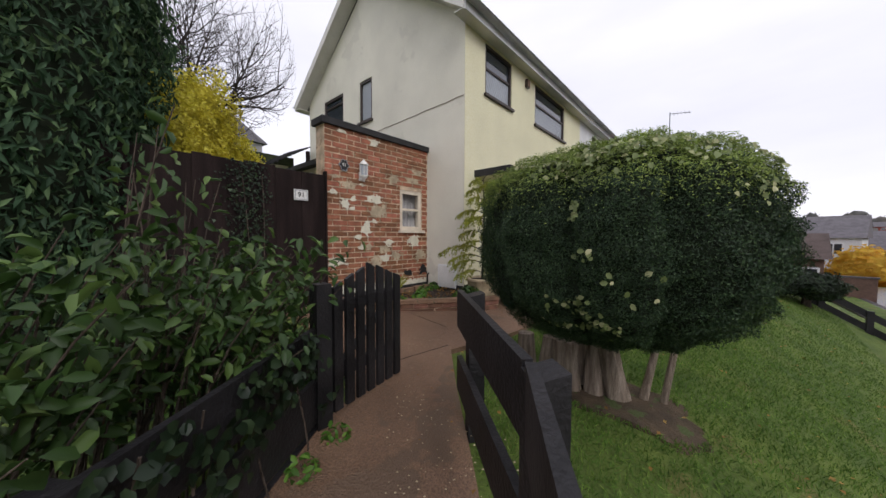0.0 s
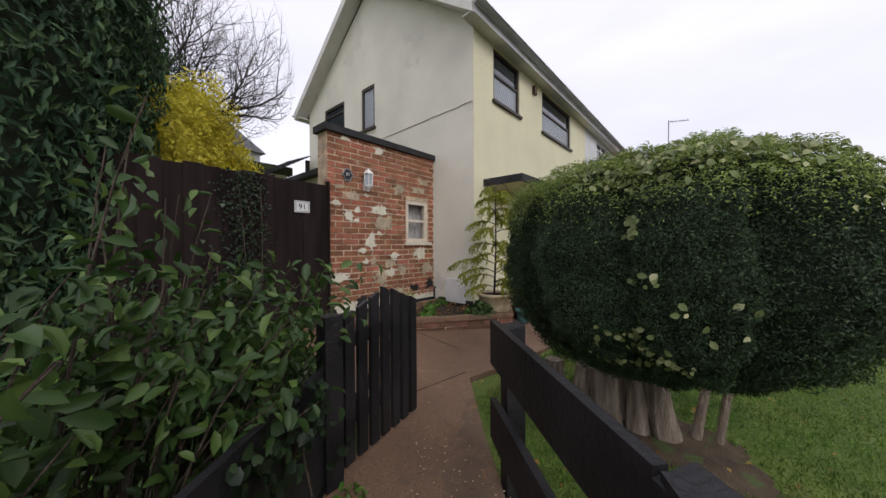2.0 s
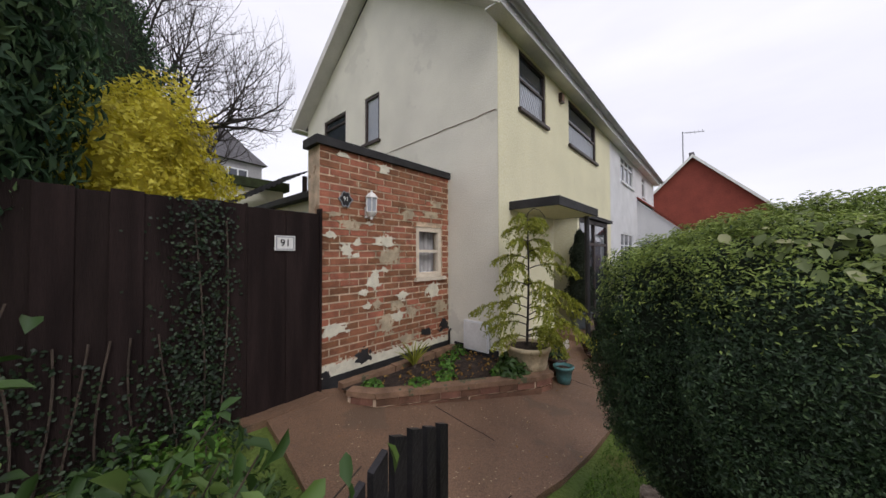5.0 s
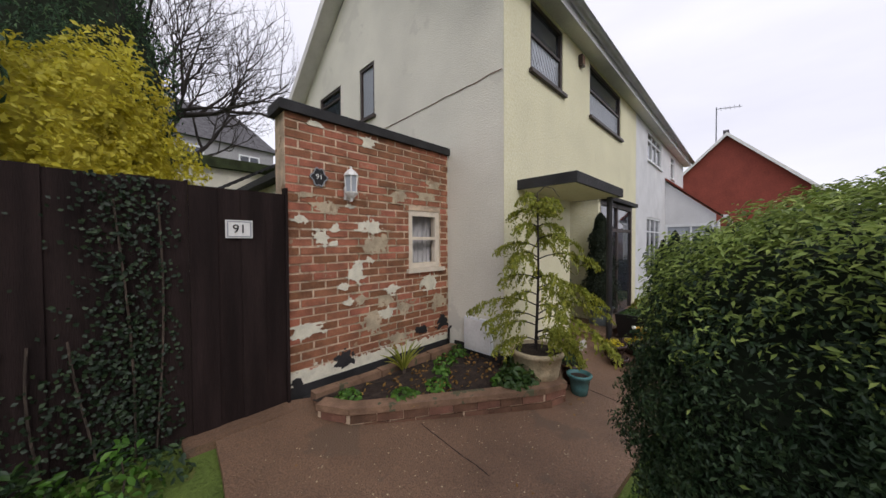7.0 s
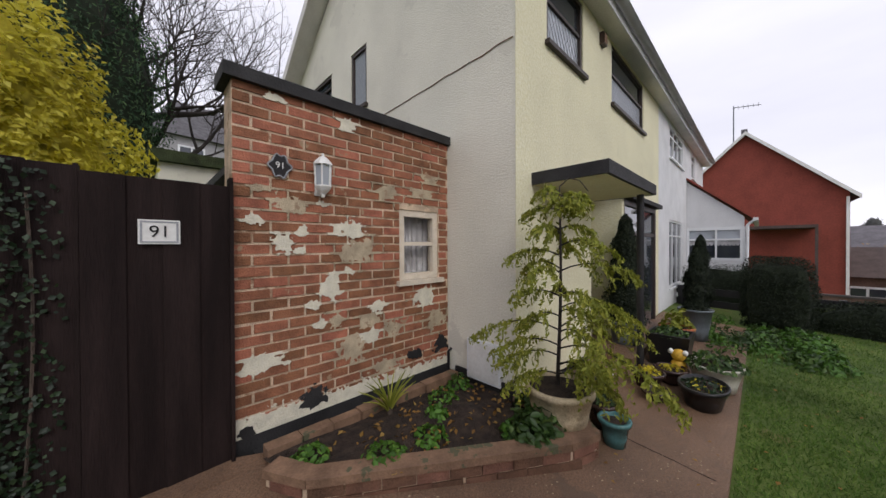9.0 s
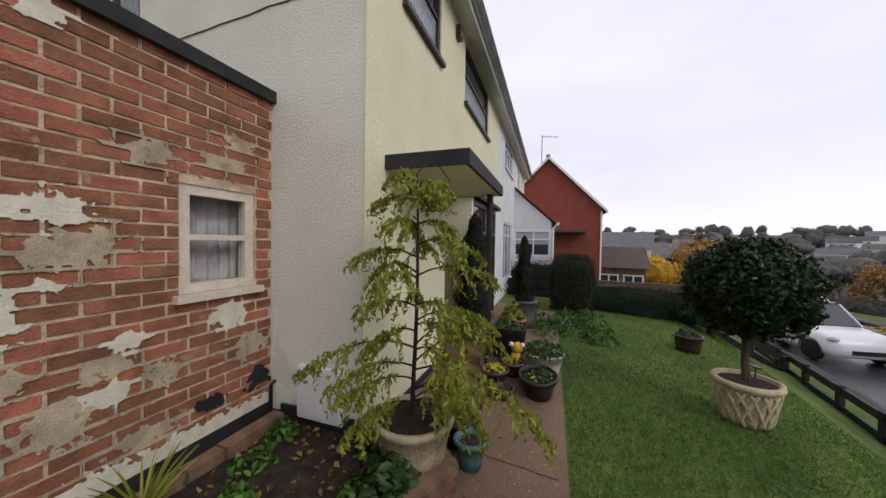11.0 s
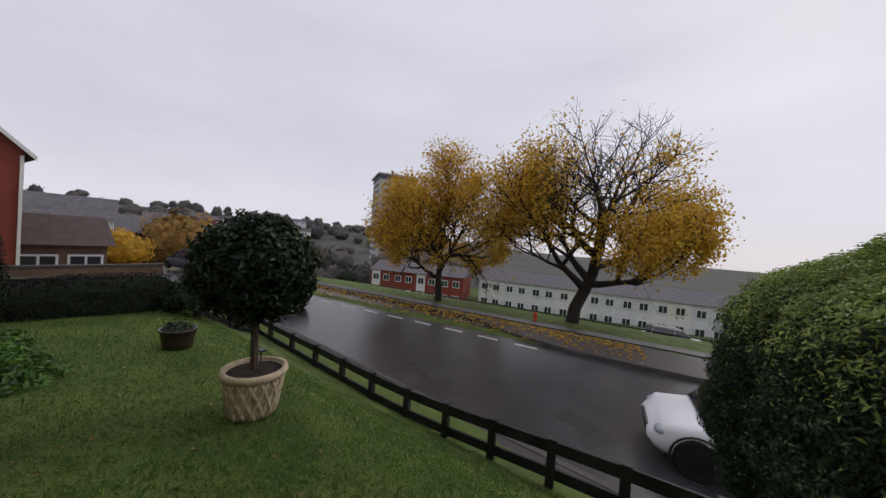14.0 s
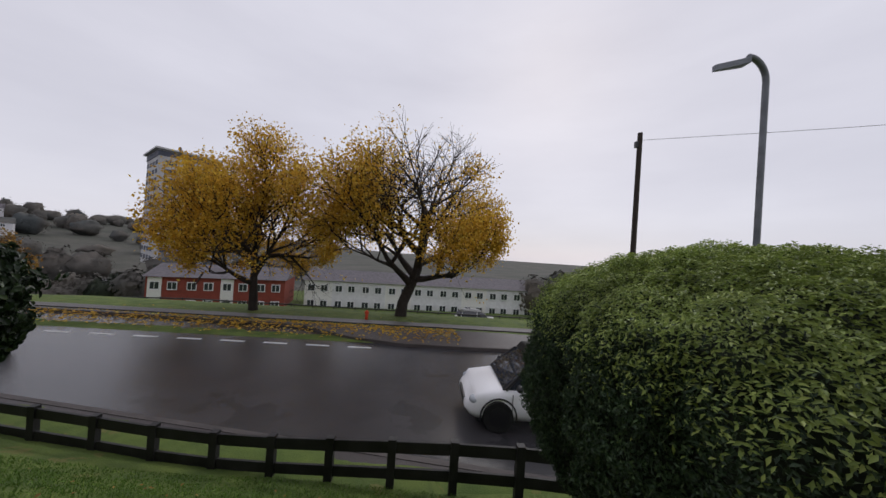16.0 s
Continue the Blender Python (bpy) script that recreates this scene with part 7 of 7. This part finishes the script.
tw = thing("tower_block", "tall pale concrete tower block with balconies", "tower block", at=(88.5, -115, -9), turn=140)
boxes("wall", [(-9, 9, -8, 8, 0, 37)], M["tower"], tw)
boxes("top_band", [(-9.2, 9.2, -8.2, 8.2, 35.0, 36.6)], M["tower_dark"], tw, "dark top storey band")
boxes("roof_slab", [(-10.4, 10.0, -9, 9, 37.0, 37.5)], M["tower"], tw)
bm = bmesh.new()
tube(bm, [(-5.5, 0, 37.4), (-5.5, 0, 42.0)], [0.5, 0.4], 8)
box(bm, -3, 5, -3, 3, 37.4, 38.6)
part("plant_room", bm, M["tower_dark"], tw)
for fl in range(12):
    z = 1.5 + 2.8 * fl
    for s in (-1, 1):
        for x in (-7.0, -2.6, 1.8, 6.2):
            boxes("window", [(x - 1.3, x + 1.3, min(s * 8, s * 8.1), max(s * 8, s * 8.1), z, z + 1.4)], M["tower_dark"], tw)
        for y in (-5.0, 0.0, 5.0):
            boxes("window", [(min(s * 9, s * 9.1), max(s * 9, s * 9.1), y - 1.4, y + 1.4, z, z + 1.4)], M["tower_dark"], tw)

shed = thing("long_hall", "long grey hall with shallow curved roof", "hall", at=(66, -66, ground_z(66, -66) - 0.5), turn=-42)
boxes("wall", [(-9, 9, -4, 4, -1, 3.0)], M["redbrick_far"], shed)
bm = bmesh.new()
ringA, ringB = [], []
for a in np.linspace(0, math.pi, 11):
    ringA.append(bm.verts.new((-9.3, -4.3 * math.cos(a), 3.0 + 1.1 * math.sin(a))))
    ringB.append(bm.verts.new((9.3, -4.3 * math.cos(a), 3.0 + 1.1 * math.sin(a))))
for k in range(10):
    bm.faces.new((ringA[k], ringA[k + 1], ringB[k + 1], ringB[k]))
bm.faces.new(ringA)
bm.faces.new(ringB)
part("roof", bm, M["rooftile_far"], shed, "pale curved sheet roof", 0, True)

rng = np.random.default_rng(99)
for i, (x, y, tn, wl_, rf_, ro) in enumerate(((52, -8, 75, "render_white", "rooftile_far", 2), (60, -20, 70, "dull_brick", "rooftile_far", 2), (47, 3, 80, "dull_brick", "rooftile_far", 2), (70, -34, 60, "redbrick_far", "rooftile_far", 2), (84, -40, 55, "redbrick_far", "rooftile_far", 2))):
    plain_house((x, y, ground_z(x, y) + 0.2), tn, 14, 8, 5.2, 2.4, M[wl_], M[rf_], ro, "row of two-storey houses down the road", 4, group="houses down the road")
for i in range(26):
    a, r = rng.uniform(-0.95, 0.25), rng.uniform(150, 330)
    x, y = r * math.cos(a), r * math.sin(a)
    # two roofs in three take the woodland's haze grey
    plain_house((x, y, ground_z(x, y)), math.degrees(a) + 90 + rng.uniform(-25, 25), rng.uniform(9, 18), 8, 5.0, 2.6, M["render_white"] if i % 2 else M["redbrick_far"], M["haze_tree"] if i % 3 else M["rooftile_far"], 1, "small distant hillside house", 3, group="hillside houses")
plain_house((1.0, 25.5, ground_z(1.0, 25.5) + 0.5), 8, 6.4, 6.4, 3.6, 3.1, M["grey_render"], M["rooftile"], 1, "hipped roof house up the slope behind", 2)
gar = thing("garage", "low cream garage with mossy flat roof behind the gate", "garage", at=(-2.0, 6.5, 1.0))
boxes("wall", [(-0.1, 1.9, 0, 3, -1.0, 2.0)], M["render_gable"], gar)
boxes("roof", [(-0.25, 2.0, -0.15, 3.1, 2.0, 2.22)], M["moss"], gar, "thick mossy roof edge", 0.03)
cor = thing("corrugated_roof", "dark corrugated sheet roof of a lean-to behind the gate", "roof", at=(-1.7, 4.9, 0.0))
bm = bmesh.new()
edge_a, edge_b = [], []
for k in range(61):
    x = 1.55 * k / 60
    z = 2.30 + 0.62 * x + 0.022 * math.sin(x * 60)
    edge_a.append(bm.verts.new((x, 0.0, z)))
    edge_b.append(bm.verts.new((x, 1.4, z + 0.1)))
for k in range(60):
    bm.faces.new((edge_a[k], edge_a[k + 1], edge_b[k + 1], edge_b[k]))
bmesh.ops.solidify(bm, geom=bm.faces[:], thickness=0.02)
part("sheet", bm, M["black_trim"], cor)
for x in (0.05, 1.45):
    boxes("post", [(x, x + 0.08, 0.05, 0.13, ground_z(-1.7, 4.9) - 0.1, 2.24 + 0.62 * x)], M["brown_wood"], cor)


def far_tree(at, h, r, seed, mat, label="hazy distant tree across the valley", n=420):
    ob = thing("distant_tree", label, "tree", "trees across the valley", at=at)
    bm = bmesh.new()
    tube(bm, [(0, 0, -1), (0, 0, h * 0.6)], [0.05 * h, 0.02 * h], 6)
    part("trunk", bm, M["bark_dark"], ob)
    bm = bmesh.new()
    blob(bm, (0, 0, h * 0.36), (r, r, h * 0.44), seed, 0.45, 2.0, 2.0, 0.86, 9, 12)
    p, nn = blob_points(n, (0, 0, h * 0.36), (r, r, h * 0.44), seed, 0.8, 0.45, 2.0)
    part("crown_inside", bm, mat, ob, "", 0, True)
    leaves("crown", p, nn, h * 0.085, mat, ob, 0.8, seed=seed)
    return ob


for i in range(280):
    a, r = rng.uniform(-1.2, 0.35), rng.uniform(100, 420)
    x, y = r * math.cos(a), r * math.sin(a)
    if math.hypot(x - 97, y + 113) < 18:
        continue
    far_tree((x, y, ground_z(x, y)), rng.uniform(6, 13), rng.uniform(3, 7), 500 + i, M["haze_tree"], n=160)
for i, (x, y, h, r, m) in enumerate(((42, -13, 4.5, 2.3, "autumn"), (38, -4, 3.4, 1.6, "haze"), (54, -23, 10.5, 5, "brown"), (80, -60, 11, 6, "haze"), (-22, -60, 9, 4, "haze"), (-28, -66, 10, 3, "haze"))):
    far_tree((x, y, ground_z(x, y)), h, r, 600 + i, M["haze_tree"] if m == "haze" else L["autumn"] if m == "autumn" else L["fallen"], "rounded tree down the valley", 900)
low = plain_house((27.5, -6.5, ground_z(27.5, -6.5) + 0.2), 84, 3.2, 6, 2.1, 1.5, M["dull_brick"], M["brown_tile"], 1, "low brick bungalow with brown tiled roof", 2)
gw = thing("garden_wall", "brown brick garden wall with stone coping", "wall", at=(19.5, -5.9, ground_z(19.5, -5.9)), turn=86)
boxes("brickwork", [(-2.6, 2.6, -0.11, 0.11, -0.6, 1.05)], M["dull_brick"], gw)
boxes("coping", [(-2.65, 2.65, -0.15, 0.15, 1.05, 1.13)], M["kerb"], gw, "grey coping", 0.01)
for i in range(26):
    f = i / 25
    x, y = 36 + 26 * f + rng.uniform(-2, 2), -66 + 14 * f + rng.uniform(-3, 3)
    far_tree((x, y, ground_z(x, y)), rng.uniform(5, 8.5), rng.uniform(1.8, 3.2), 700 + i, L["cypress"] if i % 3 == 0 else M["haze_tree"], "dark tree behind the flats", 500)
for i, (x, y, tn) in enumerate(((34, -17, 20), (40, -22, 30), (46, -27, 25), (52, -48, 60), (45, -38, 70), (26, -12.5, 0))):
    car((x, y, ground_z(x, y) + 0.05), tn, M["car_white"] if i % 3 == 1 else M["tower_dark"], "parked car far down the estate", 4.1, 1.75, 1.45, nose=0.5, group="parked cars")
car((-5.6, -31.5, ground_z(-5.6, -31.5) + 0.1), 185, M["tower"], "silver car parked below the bank", 4.1, 1.75, 1.45, nose=0.5, group="parked cars")
bol = thing("marker_bollard", "small red marker post on the grass", "bollard", at=(2.6, -18.7, ground_z(2.6, -18.7)))
bm = bmesh.new()
lathe(bm, [(0.09, 0), (0.08, 0.3), (0.11, 0.32), (0.11, 0.42), (0.05, 0.5), (0.01, 0.52)], 10)
part("post", bm, M["orange_plastic"], bol)

# ---------------------------------------------------------------- bricks of the outbuilding wall
bb = bmesh.new()
box(bb, -0.1035, 0.1035, -0.012, 0.012, -0.0295, 0.0295)
brick_me = mesh_of("wall_brick", bb, M["brick"], 0.004)
hb = bmesh.new()
box(hb, -0.047, 0.047, -0.012, 0.012, -0.0295, 0.0295)
half_me = mesh_of("wall_half_brick", hb, M["brick"], 0.004)
rng = np.random.default_rng(12)
course = 0
z = 0.135
while z < BTOP - 0.02:
    x = BX0 + (0.0 if course % 2 == 0 else -0.1125)
    while x < -0.03:
        a, b = max(x, BX0), min(x + 0.215, -0.004)
        if b - a > 0.05:
            pieces = [(a, b)]
            if z + 0.03 > BW[2] - 0.01 and z - 0.03 < BW[3] + 0.01:
                pieces = [(p, q) for p, q in ((a, min(b, BW[0] - 0.006)), (max(a, BW[1] + 0.006), b)) if q - p > 0.03]
            for p, q in pieces:
                me, base_w = (brick_me, 0.215) if q - p > 0.14 else (half_me, 0.102)
                o = new("brick", me)
                o.parent = wall_ob
                o.location = ((p + q) / 2, BY + 0.009 + rng.uniform(-0.003, 0.004), z + rng.uniform(-0.002, 0.002))
                o.scale[0] = (q - p) / base_w
                o.rotation_euler[1] = radians(rng.uniform(-0.5, 0.5))
        x += 0.225
    z += 0.0755
    course += 1
